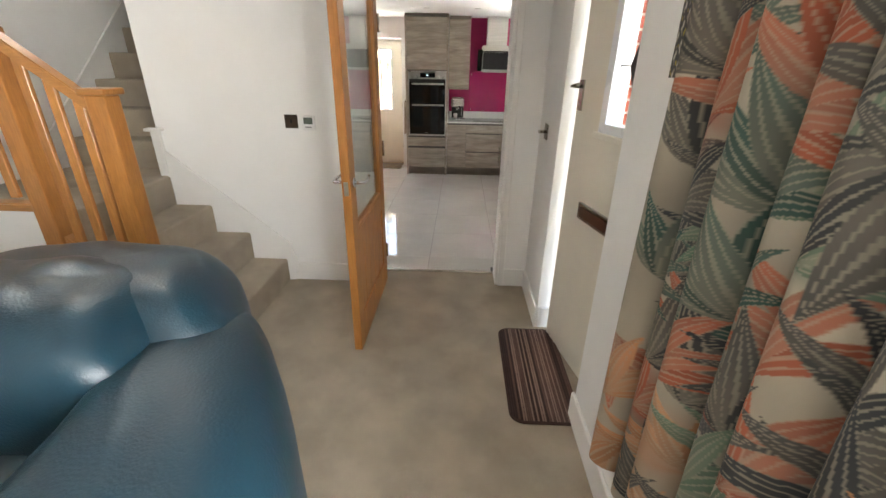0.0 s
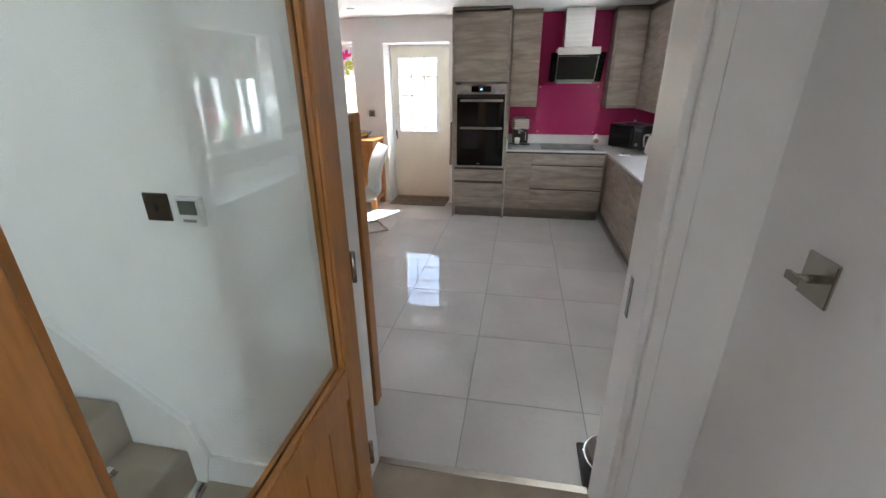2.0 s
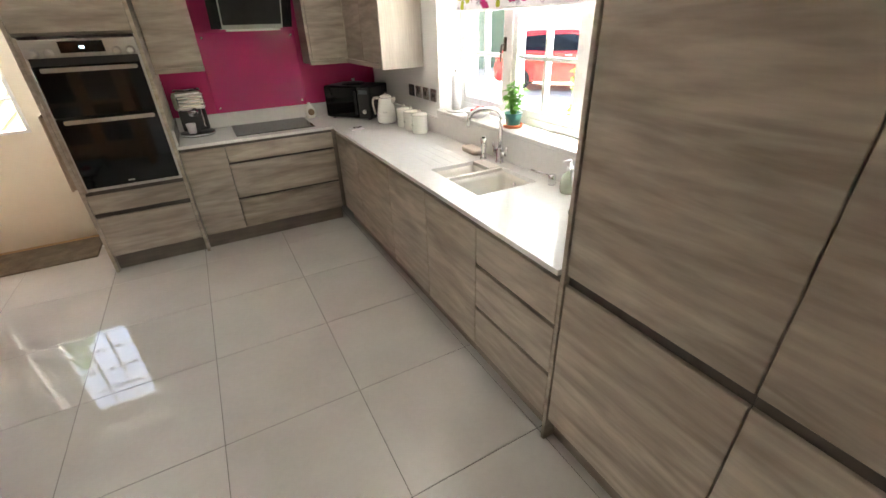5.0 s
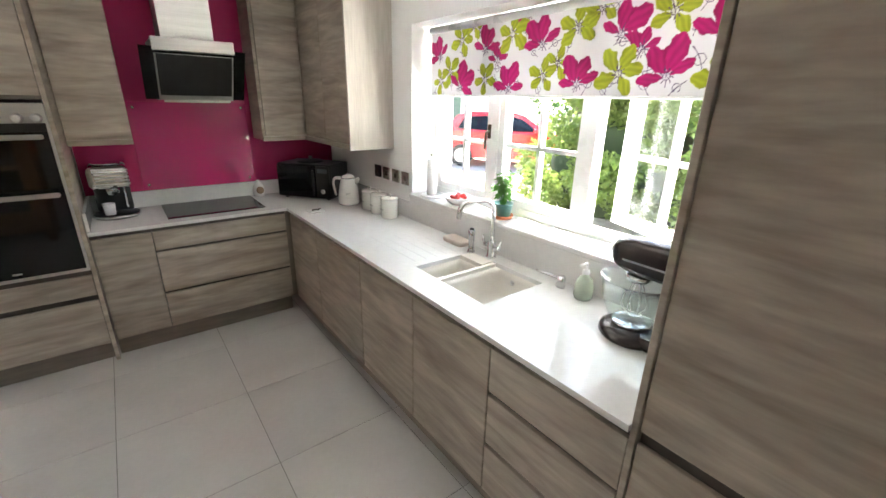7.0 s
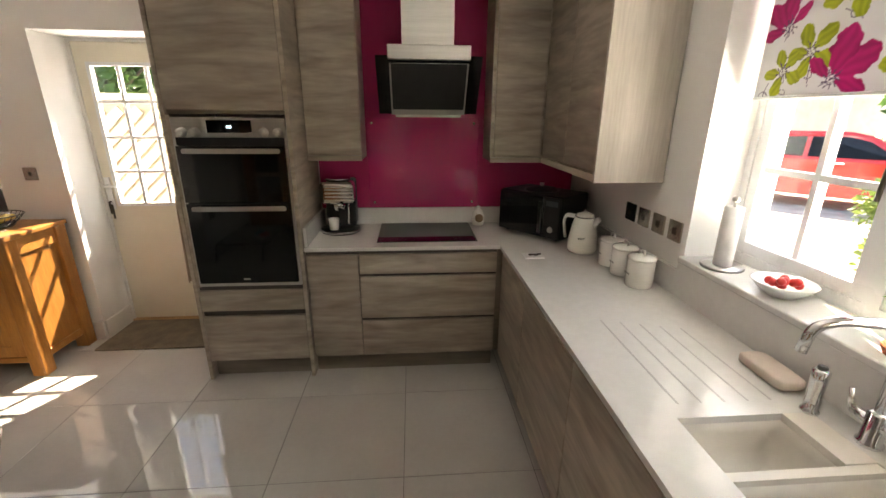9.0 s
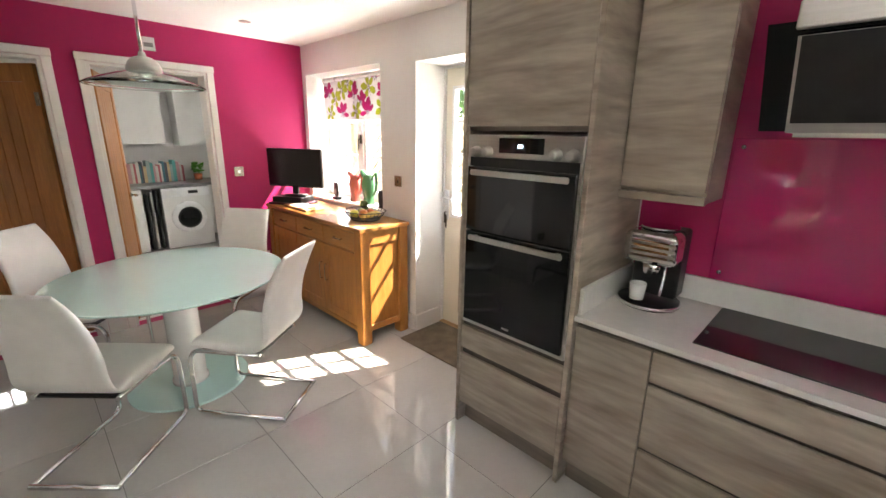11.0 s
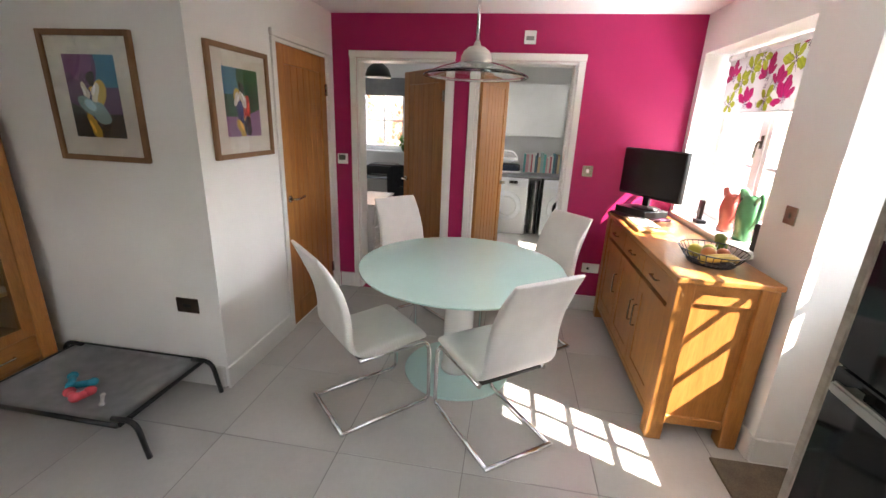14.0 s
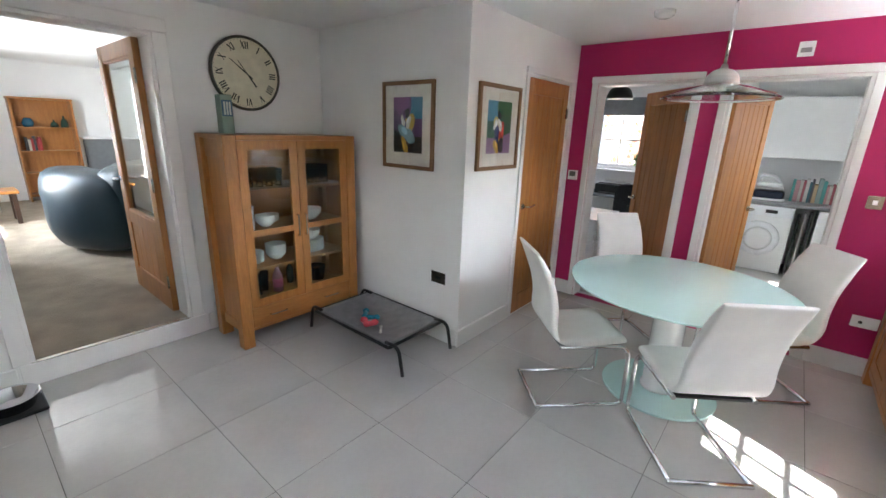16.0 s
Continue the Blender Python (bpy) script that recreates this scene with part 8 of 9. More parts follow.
def dining_things():
    Z = 0.9355
    # monitor on a stack of boxes
    t = thing("monitor", (-3.0, 8.17, Z + 0.075), "black flat screen television on a small stand", "television")
    ang = math.atan2(8.307 - 8.016, -2.748 + 3.289)
    mx = pose(-3.02, 8.16, 0, 0, 0, math.degrees(ang))

    def turn(bm):
        bmesh.ops.transform(bm, matrix=mx, verts=bm.verts)
        return bm
    part("bezel", turn(rbox(-0.305, 0.305, -0.018, 0.018, 1.095, 1.455, 0.006, 2)), "black_plastic", t, world=True)
    part("screen", turn(boxes((-0.292, 0.292, -0.0205, -0.0185, 1.115, 1.445))), plain("screen_black", (0.008, 0.008, 0.009), 0.25), t, "dark matt screen", world=True)
    part("stand_neck", turn(boxes((-0.03, 0.03, -0.01, 0.01, Z + 0.095, 1.0945))), "black_plastic", t, world=True)
    part("stand_foot", turn(lathe(bmesh.new(), [(0, 0), (0.12, 0), (0.12, 0.012), (0.03, 0.02), (0, 0.02)], 0, 0, Z + 0.0745, 28, sy=0.7)), "black_plastic", t, world=True)
    b = thing("set_top_box", (-3.02, 8.16, Z), "black set-top box under the television", "set-top box")
    part("case", turn(rbox(-0.19, 0.13, -0.12, 0.10, Z + 0.02, Z + 0.074, 0.005)), "black_plastic", b, world=True)
    part("tray", turn(rbox(-0.22, 0.16, -0.14, 0.12, Z, Z + 0.0195, 0.004)), plain("plum_tray", (0.10, 0.02, 0.05), 0.5), b, world=True)
    c = thing("chopping_board", (-2.72, 8.12, Z), "pale wooden tray with papers on the sideboard", "tray")
    part("board", rbox(-2.92, -2.5, 7.98, 8.16, Z, Z + 0.022, 0.004), "pale_oak", c, world=True)
    part("paper", rbox(-2.88, -2.58, 8.0, 8.14, Z + 0.0225, Z + 0.028, 0.001), plain("paper", (0.8, 0.8, 0.8), 0.9), c, "white papers", world=True)
    # ornaments on the sill
    def fish_jug(x, y, z, mat, label, s=1.0):
        j = thing("fish_jug", (x, y, z), label, "jug", "fish-shaped jugs")
        prof = [(0, 0), (0.055, 0), (0.06, 0.015), (0.05, 0.05), (0.062, 0.10), (0.07, 0.15), (0.06, 0.19), (0.045, 0.215), (0.05, 0.235), (0.044, 0.235), (0.038, 0.215), (0, 0.2)]
        part("body", lathe(bmesh.new(), [(r * s, h * s) for r, h in prof], x, y, z, 24, sx=1.0, sy=0.7), mat, j, world=True)
        bm = bmesh.new()
        tube(bm, round_path([(x + 0.05 * s, y, z + 0.2 * s), (x + 0.115 * s, y, z + 0.23 * s), (x + 0.10 * s, y, z + 0.12 * s), (x + 0.06 * s, y, z + 0.06 * s)], 0.04), [0.011] * 2 + [0.011] * 12, 8) if False else tube(bm, curve_pts([(x + 0.05 * s, y, z + 0.2 * s), (x + 0.105 * s, y, z + 0.25 * s), (x + 0.10 * s, y, z + 0.13 * s), (x + 0.062 * s, y, z + 0.07 * s)], 6), 0.011 * s, 8)
        part("tail_handle", bm, mat, j, world=True)
        bm = bmesh.new()
        tube(bm, [(x - 0.04 * s, y, z + 0.215 * s), (x - 0.085 * s, y, z + 0.255 * s)], [0.028 * s, 0.02 * s], 10, caps=False)
        part("mouth", bm, mat, j, world=True)
    fish_jug(-2.56, 8.53, 0.9745, plain("coral_glaze", (0.45, 0.10, 0.08), 0.2), "coral pink glazed fish-shaped jug", 1.05)
    fish_jug(-2.34, 8.53, 0.9745, plain("green_glaze", (0.07, 0.20, 0.09), 0.15), "green glazed fish-shaped jug", 1.15)
    p = thing("cordless_phone", (-2.78, 8.42, 0.9745), "black cordless telephone standing in its charger", "telephone")
    part("cradle", rbox(-2.82, -2.74, 8.43, 8.50, 0.9745, 1.0, 0.006, 2), "black_plastic", p, world=True)
    part("handset", rbox(-2.805, -2.755, 8.445, 8.47, 1.0005, 1.14, 0.008, 2), "black_plastic", p, world=True)
    part("keypad", boxes((-2.80, -2.76, 8.4435, 8.4448, 1.02, 1.08)), plain("grey_button", (0.25, 0.25, 0.25), 0.5), p, world=True)
    s = thing("smart_speaker", (-2.06, 8.50, 0.9745), "small upright black speaker on the window sill", "speaker")
    part("case", rbox(-2.105, -2.015, 8.455, 8.545, 0.9745, 1.13, 0.012, 3), "dark_cloth", s, world=True)
    f = thing("fruit_bowl", (-1.92, 8.19, Z), "shallow black wire basket of fruit", "fruit bowl")
    bm = bmesh.new()
    cx, cy = -1.92, 8.19
    for r, z in ((0.10, 0.006), (0.135, 0.035), (0.165, 0.075)):
        tube(bm, [(cx + 1.12 * r * math.cos(2 * math.pi * k / 36), cy + 0.95 * r * math.sin(2 * math.pi * k / 36), Z + z) for k in range(36)], 0.0035, 6, closed=True)
    part("hoop", bm, "black_steel", f, "black wire hoops", world=True)
    bm = bmesh.new()
    for k in range(30):
        a = 2 * math.pi * k / 30
        tube(bm, [(cx + 1.12 * r * math.cos(a), cy + 0.95 * r * math.sin(a), Z + z) for r, z in ((0.10, 0.006), (0.135, 0.035), (0.165, 0.075))], 0.0022, 5)
    part("wire", bm, "black_steel", f, world=True)["kind"] = "stuff"
    part("floor", lathe(bmesh.new(), [(0, 0.001), (0.11, 0.001), (0.12, 0.01), (0.108, 0.005), (0, 0.005)], cx, cy, Z, 30, sx=1.1, sy=0.95), plain("basket_black", (0.02, 0.02, 0.02), 0.5), f, world=True)
    for x, y, r, c, nm, lb in ((-2.0, 8.14, 0.036, (0.55, 0.42, 0.04), "lemon", "yellow lemon in the fruit basket"), (-1.93, 8.18, 0.038, (0.60, 0.20, 0.04), "orange", "ripe orange in the fruit basket"), (-1.94, 8.255, 0.036, (0.55, 0.15, 0.03), "peach", "ripe peach in the fruit basket"), (-2.01, 8.215, 0.036, (0.35, 0.40, 0.06), "apple", "green apple in the fruit basket")):
        single(nm, puff(bmesh.new(), x - r, x + r, y - r, y + r, Z + 0.006, Z + 0.006 + 2 * r, 0.95, 18, 12), plain("fruit_" + nm, c, 0.4), (x, y, Z + 0.006), lb, "fruit", "fruit in the basket")
    bm = bmesh.new()
    for o in (0, 0.03):
        tube(bm, curve_pts([(-1.86 + o, 8.10, Z + 0.03), (-1.83 + o, 8.16, Z + 0.055), (-1.84 + o, 8.23, Z + 0.06), (-1.88 + o, 8.28, Z + 0.045)], 6), [0.006] + [0.017] * 17 + [0.008], 8)
    single("banana", bm, plain("fruit_banana", (0.58, 0.42, 0.08), 0.5), (-1.85, 8.19, Z + 0.02), "pair of yellow bananas in the basket", "fruit", "fruit in the basket", "", True)
    o = thing("bird_ornament", (-2.10, 8.13, Z), "small green frog-like pottery ornament", "ornament")
    part("body", puff(bmesh.new(), -2.14, -2.07, 8.29, 8.35, Z, Z + 0.075, 0.8, 16, 12, 0.004), plain("olive_glaze", (0.16, 0.20, 0.04), 0.25), o, world=True)
    part("head", puff(bmesh.new(), -2.13, -2.06, 8.27, 8.33, Z + 0.06, Z + 0.125, 0.8, 16, 12, 0.004), plain("olive_glaze", (0.16, 0.20, 0.04), 0.25), o, world=True)
    # fittings on the walls
    def plate(name, x0, x1, y0, y1, z0, z1, mat, label, cat, kind_mat=None, rock=None):
        q = thing(name, ((x0 + x1) / 2, (y0 + y1) / 2, z0), label, cat)
        part("plate", rbox(x0, x1, y0, y1, z0, z1, 0.002), mat, q, world=True)
        if rock:
            part("rocker", rbox(*rock, 0.001), kind_mat or mat, q, world=True)
        return q
    plate("light_switch", -3.2595, -3.252, 7.69, 7.775, 1.20, 1.29, "nickel", "brushed metal light switch on the pink wall", "light switch", "white_gloss", (-3.2515, -3.248, 7.72, 7.745, 1.23, 1.26))
    plate("light_switch", -1.83, -1.745, 8.422, 8.4295, 1.195, 1.28, "nickel", "brushed metal light switch beside the back door", "light switch", "dark_metal", (-1.795, -1.78, 8.418, 8.4215, 1.225, 1.25))
    plate("wall_socket", -1.5595, -1.552, 5.255, 5.395, 0.475, 0.565, "dark_metal", "dark metal double socket above the skirting", "socket", "black_plastic", (-1.5515, -1.549, 5.30, 5.35, 0.51, 0.53))
    plate("wall_socket", -3.2595, -3.25, 7.80, 7.945, 0.36, 0.445, "white_gloss", "white double socket on the pink wall", "socket", "black_plastic", (-3.2495, -3.247, 7.84, 7.86, 0.39, 0.41))
    q = plate("thermostat", -3.2595, -3.235, 5.555, 5.645, 1.19, 1.28, "white_gloss", "white wall thermostat beside the study door", "thermostat")
    part("display", boxes((-3.2345, -3.232, 5.57, 5.63, 1.225, 1.27)), plain("lcd", (0.10, 0.12, 0.10), 0.3), q, world=True)
    q = plate("wall_sensor", -3.2595, -3.24, 7.12, 7.21, 2.195, 2.29, "white_gloss", "small white alarm sensor box on the wall", "sensor")
    part("grille", boxes((-3.2395, -3.237, 7.135, 7.195, 2.22, 2.25)), plain("grey_button", (0.25, 0.25, 0.25), 0.5), q, world=True)
    s = thing("smoke_alarm", (-2.45, 6.42, 2.37), "round white ceiling smoke alarm", "smoke alarm")
    part("case", lathe(bmesh.new(), [(0, -0.045), (0.035, -0.045), (0.05, -0.032), (0.06, -0.03), (0.065, 0), (0, 0)], -2.45, 6.42, CH, 28), "white_gloss", s, world=True)
    for x, y in ((-0.2, 7.3), (0.5, 7.3), (1.15, 7.3), (-0.2, 5.4), (0.5, 5.4), (-1.7, 7.7), (-2.7, 7.7)):
        d = thing("ceiling_spotlight", (x, y, CH - 0.01), "small recessed steel ceiling spotlight, switched off", "spotlight", "recessed spotlights")
        part("ring", lathe(bmesh.new(), [(0.028, -0.004), (0.042, -0.004), (0.043, 0), (0.028, 0)], x, y, CH - 0.0005, 20), "steel", d, world=True)
        part("lens", lathe(bmesh.new(), [(0, -0.002), (0.0275, -0.002)], x, y, CH - 0.0005, 20), plain("lamp_off", (0.25, 0.25, 0.25), 0.3), d, world=True)
    m = thing("door_mat", (-1.14, 8.46, 0), "rough grey-brown coir mat at the back door", "mat")
    part("mat_body", rbox(-1.545, -0.735, 8.23, 8.685, 0.0005, 0.014, 0.005, 2), "mat_weave", m, world=True)
    # dog bowl by the doorway
    d = thing("dog_bowl", (0.76, 4.13, 0), "steel dog bowl in a low black stand", "dog bowl")
    part("stand", rbox(0.62, 0.90, 4.0, 4.27, 0.0005, 0.02, 0.01, 2), "black_plastic", d, world=True)
    part("bowl", lathe(bmesh.new(), [(0, 0.021), (0.10, 0.021), (0.125, 0.09), (0.132, 0.092), (0.128, 0.095), (0.118, 0.09), (0.095, 0.03), (0, 0.03)], 0.76, 4.135, 0, 32), "chrome", d, "polished steel bowl", world=True)
    t = thing("tea_towel", (-0.62, 7.75, 1.0), "beige tea towel hanging beside the oven tower", "tea towel")
    part("hook", boxes((-0.59, -0.566, 7.90, 7.93, 1.16, 1.18)), "nickel", t, world=True)
    part("cloth", sheet_plain(lambda u, v: (-0.585 - 0.02 * math.sin(u * 9) * (1 - 0.5 * v) - 0.004, 7.86 + 0.12 * u, 0.66 + 0.51 * v), 14, 8), plain("towel_beige", (0.42, 0.33, 0.25), 0.95), t, world=True)


wall_clock()
dining_things()

# ---- study and utility room ----
def washer(name, y, label, dark):
    w = thing(name, (-6.05, y, 0), label, "washing machine")
    x0, x1 = -6.36, -5.77
    part("case", rbox(x0, x1, y - 0.297, y + 0.297, 0.01, 0.845, 0.008, 2), "white_gloss", w, world=True)
    part("control_panel", rbox(x1 + 0.0005, x1 + 0.012, y - 0.29, y + 0.29, 0.72, 0.84, 0.004), "white_frame", w, world=True)
    part("drawer", boxes((x1 + 0.0125, x1 + 0.016, y - 0.28, y - 0.12, 0.745, 0.815)), "white_gloss", w, world=True)
    part("display", boxes((x1 + 0.0125, x1 + 0.015, y + 0.02, y + 0.14, 0.76, 0.80)), "black_plastic", w, world=True)

    def ring(prof, mat, nm):
        bm = lathe(bmesh.new(), prof, n=36)
        bmesh.ops.rotate(bm, verts=bm.verts, matrix=Matrix.Rotation(radians(90), 3, "Y"), cent=(0, 0, 0))
        bmesh.ops.translate(bm, verts=bm.verts, vec=(x1 + 0.001, y, 0.43))
        part(nm, bm, mat, w, world=True)
    ring([(0, 0), (0.22, 0), (0.215, 0.03), (0.16, 0.04), (0, 0.04)], "white_frame", "door_ring")
    ring([(0, 0.041), (0.15, 0.041), (0.12, 0.055), (0, 0.06)], "black_glass" if dark else "white_gloss", "door_glass")
    for yy in (y - 0.25, y + 0.25):
        for xx in (x0 + 0.05, x1 - 0.05):
            part("foot", lathe(bmesh.new(), [(0, 0), (0.02, 0), (0.02, 0.0095), (0, 0.0095)], xx, yy, 0, 10), "black_plastic", w, world=True)


def utility():
    washer("tumble_dryer", 7.08, "white tumble dryer under the worktop", False)
    washer("washing_machine", 7.89, "white washing machine with a dark round door", True)
    single("worktop_utility", rbox(-6.445, -5.75, 6.69, 8.79, 0.86, 0.895, 0.004), plain("grey_worktop", (0.24, 0.24, 0.25), 0.3), (-6.1, 7.7, 0.86), "grey laminate worktop of the utility room", "worktop")
    for k, y in enumerate((7.41, 7.465, 7.52)):
        single("ironing_board", rbox(-5.92, -5.80, y, y + 0.035, 0.02 + 0.0, 0.78 + 0.02 * k, 0.01), "black_plastic" if k != 1 else "steel", (-5.86, y, 0.02), "folded dark board stored between the machines", "ironing board", "folded boards")
    for a, b, z0 in ((6.70, 7.82, 1.42), (7.98, 8.45, 1.40)):
        c = thing("wall_cabinet", (-6.3, (a + b) / 2, z0), "plain white gloss wall cabinet of the utility room", "cabinet", "utility wall cabinets")
        part("body", boxes((-6.445, -6.13, a, b, z0, 2.15)), "white_gloss", c, world=True)
        part("door", rbox(-6.1295, -6.11, a + 0.002, b - 0.002, z0 + 0.002, 2.148, 0.002), "white_gloss", c, world=True)
    rr = random.Random(11)
    cols = [(0.12, 0.38, 0.36), (0.55, 0.30, 0.32), (0.6, 0.55, 0.5), (0.45, 0.12, 0.14), (0.65, 0.63, 0.58), (0.06, 0.16, 0.2), (0.10, 0.10, 0.12), (0.55, 0.42, 0.25), (0.3, 0.4, 0.38)]
    y = 7.29
    k = 0
    while y < 7.98:
        w = rr.uniform(0.02, 0.045)
        h = rr.uniform(0.22, 0.30)
        c = cols[k % len(cols)]
        single("book", rbox(-6.30, -6.12, y, y + w - 0.002, 0.8955, 0.8955 + h, 0.002), plain("spine_%s" % "abcdefghi"[k % 9], c, 0.7), (-6.2, y, 0.8955), "upright cookery book on the worktop", "book", "row of cookery books")
        y += w
        k += 1
    i = thing("steam_iron", (-6.0, 7.08, 0.8955), "white and dark blue steam generator iron resting on its base", "iron")
    part("tank", puff(bmesh.new(), -6.18, -5.84, 6.90, 7.24, 0.8955, 1.03, 0.5, 24, 12), plain("iron_dark", (0.02, 0.025, 0.045), 0.25), i, "dark blue water tank", world=True)
    part("rim", puff(bmesh.new(), -6.19, -5.83, 6.89, 7.26, 0.8955, 0.935, 0.5, 24, 8), "white_gloss", i, world=True)
    part("soleplate", puff(bmesh.new(), -6.12, -5.87, 6.92, 7.22, 1.03, 1.055, 0.5, 24, 8), "steel", i, world=True)
    part("iron_body", puff(bmesh.new(), -6.09, -5.90, 6.93, 7.20, 1.05, 1.12, 0.7, 24, 10), "white_gloss", i, world=True)
    bm = bmesh.new()
    tube(bm, round_path([(-6.0, 6.97, 1.10), (-6.0, 6.96, 1.20), (-6.0, 7.12, 1.19), (-6.0, 7.19, 1.10)], 0.05), 0.018, 10)
    part("handle", bm, "white_gloss", i, world=True)
    p = thing("house_plant", (-6.25, 8.2, 0.8955), "small dark green bushy potted plant", "plant")
    part("pot", lathe(bmesh.new(), [(0, 0), (0.05, 0), (0.06, 0.09), (0.055, 0.09), (0, 0.085)], -6.25, 8.2, 0.8955, 18), "terracotta", p, world=True)
    lv = part("foliage", leaf_cloud([(-6.25, 8.2, 1.08, 0.09)], 160, 0.045, 3), "basil", p, world=True)
    lv["kind"] = "stuff"
    s = thing("spot_bar", (-4.6, 7.35, 2.3), "steel ceiling spotlight bar of the utility room", "spotlight")
    part("bar", boxes((-4.65, -4.55, 7.1, 7.5, 2.38, 2.409)), "steel", s, world=True)
    for yy in (7.18, 7.42):
        bm = bmesh.new()
        tube(bm, [(-4.6, yy, 2.37), (-4.52, yy + 0.05, 2.29)], [0.02, 0.035], 14)
        part("spot_head", bm, "chrome", s, world=True)
    b = thing("waste_bin", (-4.4, 6.95, 0), "white slim plastic storage bin", "bin")
    part("body", rbox(-4.95, -4.72, 6.84, 6.97, 0.001, 0.50, 0.01, 2), "white_frame", b, world=True)
    # study
    d = thing("desk", (-6.0, 5.4, 0), "grey desk below the study window", "desk")
    part("desktop", rbox(-6.39, -5.75, 4.5, 6.5, 0.70, 0.73, 0.003), plain("grey_desk", (0.22, 0.24, 0.25), 0.4), d, world=True)
    for x in (-6.33, -5.82):
        for yy in (4.56, 6.44):
            part("leg", boxes((x - 0.02, x + 0.02, yy - 0.02, yy + 0.02, 0, 0.6995)), "black_steel", d, world=True)
    p = thing("printer", (-6.1, 5.1, 0.73), "black desktop printer with open trays", "printer")
    part("case", rbox(-6.33, -5.95, 4.86, 5.34, 0.7305, 0.88, 0.01, 2), "black_plastic", p, world=True)
    part("top_tray", rbox(-6.30, -5.98, 4.90, 5.30, 0.8805, 0.90, 0.005), "dark_metal", p, world=True)
    part("paper_tray", boxes((-5.949, -5.83, 4.95, 5.25, 0.745, 0.757)), "black_plastic", p, world=True)
    for k in range(5):
        single("paper_stack", rbox(-6.2 + 0.02 * k, -5.98 + 0.02 * k, 5.42 + 0.01 * k, 5.72 + 0.01 * k, 0.7305 + 0.022 * k, 0.7305 + 0.022 * k + 0.02, 0.003), plain("folder_%s" % "abcde"[k], ((0.05, 0.08, 0.2), (0.02, 0.02, 0.02), (0.5, 0.5, 0.5), (0.04, 0.10, 0.18), (0.1, 0.1, 0.1))[k], 0.6), (-6.1, 5.57, 0.7305 + 0.022 * k), "flat folder in a pile on the desk", "folder", "pile of folders")
    pl = thing("orchid", (-6.40, 5.38, 1.0795), "potted plant on the study window sill", "plant")
    part("pot", lathe(bmesh.new(), [(0, 0), (0.04, 0), (0.05, 0.08), (0, 0.08)], -6.395, 5.38, 1.0795, 16), "black_plastic", pl, world=True)
    lv = part("foliage", leaf_cloud([(-6.395, 5.38, 1.22, 0.10)], 70, 0.08, 5), "tree_leaf", pl, world=True)
    lv["kind"] = "stuff"
    c = thing("office_chair", (-5.2, 5.75, 0), "black fabric office chair at the desk", "chair")
    cx, cy = -5.15, 5.72
    part("seat", puff(bmesh.new(), cx - 0.24, cx + 0.24, cy - 0.24, cy + 0.24, 0.44, 0.53, 0.45), "dark_cloth", c, world=True)
    part("backrest", puff(bmesh.new(), cx + 0.17, cx + 0.25, cy - 0.22, cy + 0.22, 0.55, 1.02, 0.5), "dark_cloth", c, world=True)
    bm = bmesh.new()
    tube(bm, [(cx, cy, 0.08), (cx, cy, 0.44)], 0.025, 10)
    part("gas_column", bm, "black_steel", c, world=True)
    part("back_strut", boxes((cx + 0.05, cx + 0.245, cy - 0.03, cy + 0.03, 0.40, 0.438), (cx + 0.251, cx + 0.27, cy - 0.03, cy + 0.03, 0.40, 0.75)), "black_plastic", c, world=True)
    for k in range(5):
        a = k * 2 * math.pi / 5
        bm = bmesh.new()
        tube(bm, [(cx, cy, 0.09), (cx + 0.27 * math.cos(a), cy + 0.27 * math.sin(a), 0.06)], [0.022, 0.014], 8)
        lathe(bm, [(0, 0), (0.02, 0.005), (0.025, 0.025), (0.02, 0.045), (0, 0.05)], cx + 0.27 * math.cos(a), cy + 0.27 * math.sin(a), 0, 10)
        part("castor_arm", bm, "black_plastic", c, world=True)
    u = thing("drawer_unit", (-4.0, 5.6, 0), "white drawer unit just inside the study", "drawers")
    part("body", rbox(-4.45, -3.72, 5.14, 5.72, 0.001, 0.715, 0.004), "white_frame", u, world=True)
    part("top", rbox(-4.47, -3.70, 5.12, 5.735, 0.7155, 0.735, 0.003), "white_gloss", u, world=True)
    for k in range(3):
        f = part("drawer_front", rbox(-4.43, -3.74, 5.7205, 5.738, 0.05 + 0.22 * k, 0.255 + 0.22 * k, 0.003), "white_gloss", u, world=True)
        bar_handle(f, (-4.15, 5.738, 0.16 + 0.22 * k), (-4.03, 5.738, 0.16 + 0.22 * k), (0, 0.02, 0))
    p = thing("pendant_lamp", (-4.6, 5.45, 2.05), "black dome pendant lamp in the study", "lamp")
    bm = bmesh.new()
    tube(bm, [(-4.6, 5.5, 2.2), (-4.6, 5.5, 2.409)], 0.004, 6)
    part("cord", bm, "black_plastic", p, world=True)
    part("shade", lathe(bmesh.new(), [(0.15, 0), (0.148, 0.03), (0.12, 0.10), (0.06, 0.15), (0.02, 0.16), (0, 0.16), ], -4.6, 5.5, 2.04, 28), "black_plastic", p, world=True)
    b = thing("roller_blind", (-6.36, 5.42, 2.05), "rolled up grey blind at the study window", "blind")
    part("fabric", boxes((-6.385, -6.38, 4.57, 6.13, 1.93, 2.20)), plain("grey_cloth", (0.22, 0.23, 0.24), 0.9), b, world=True)


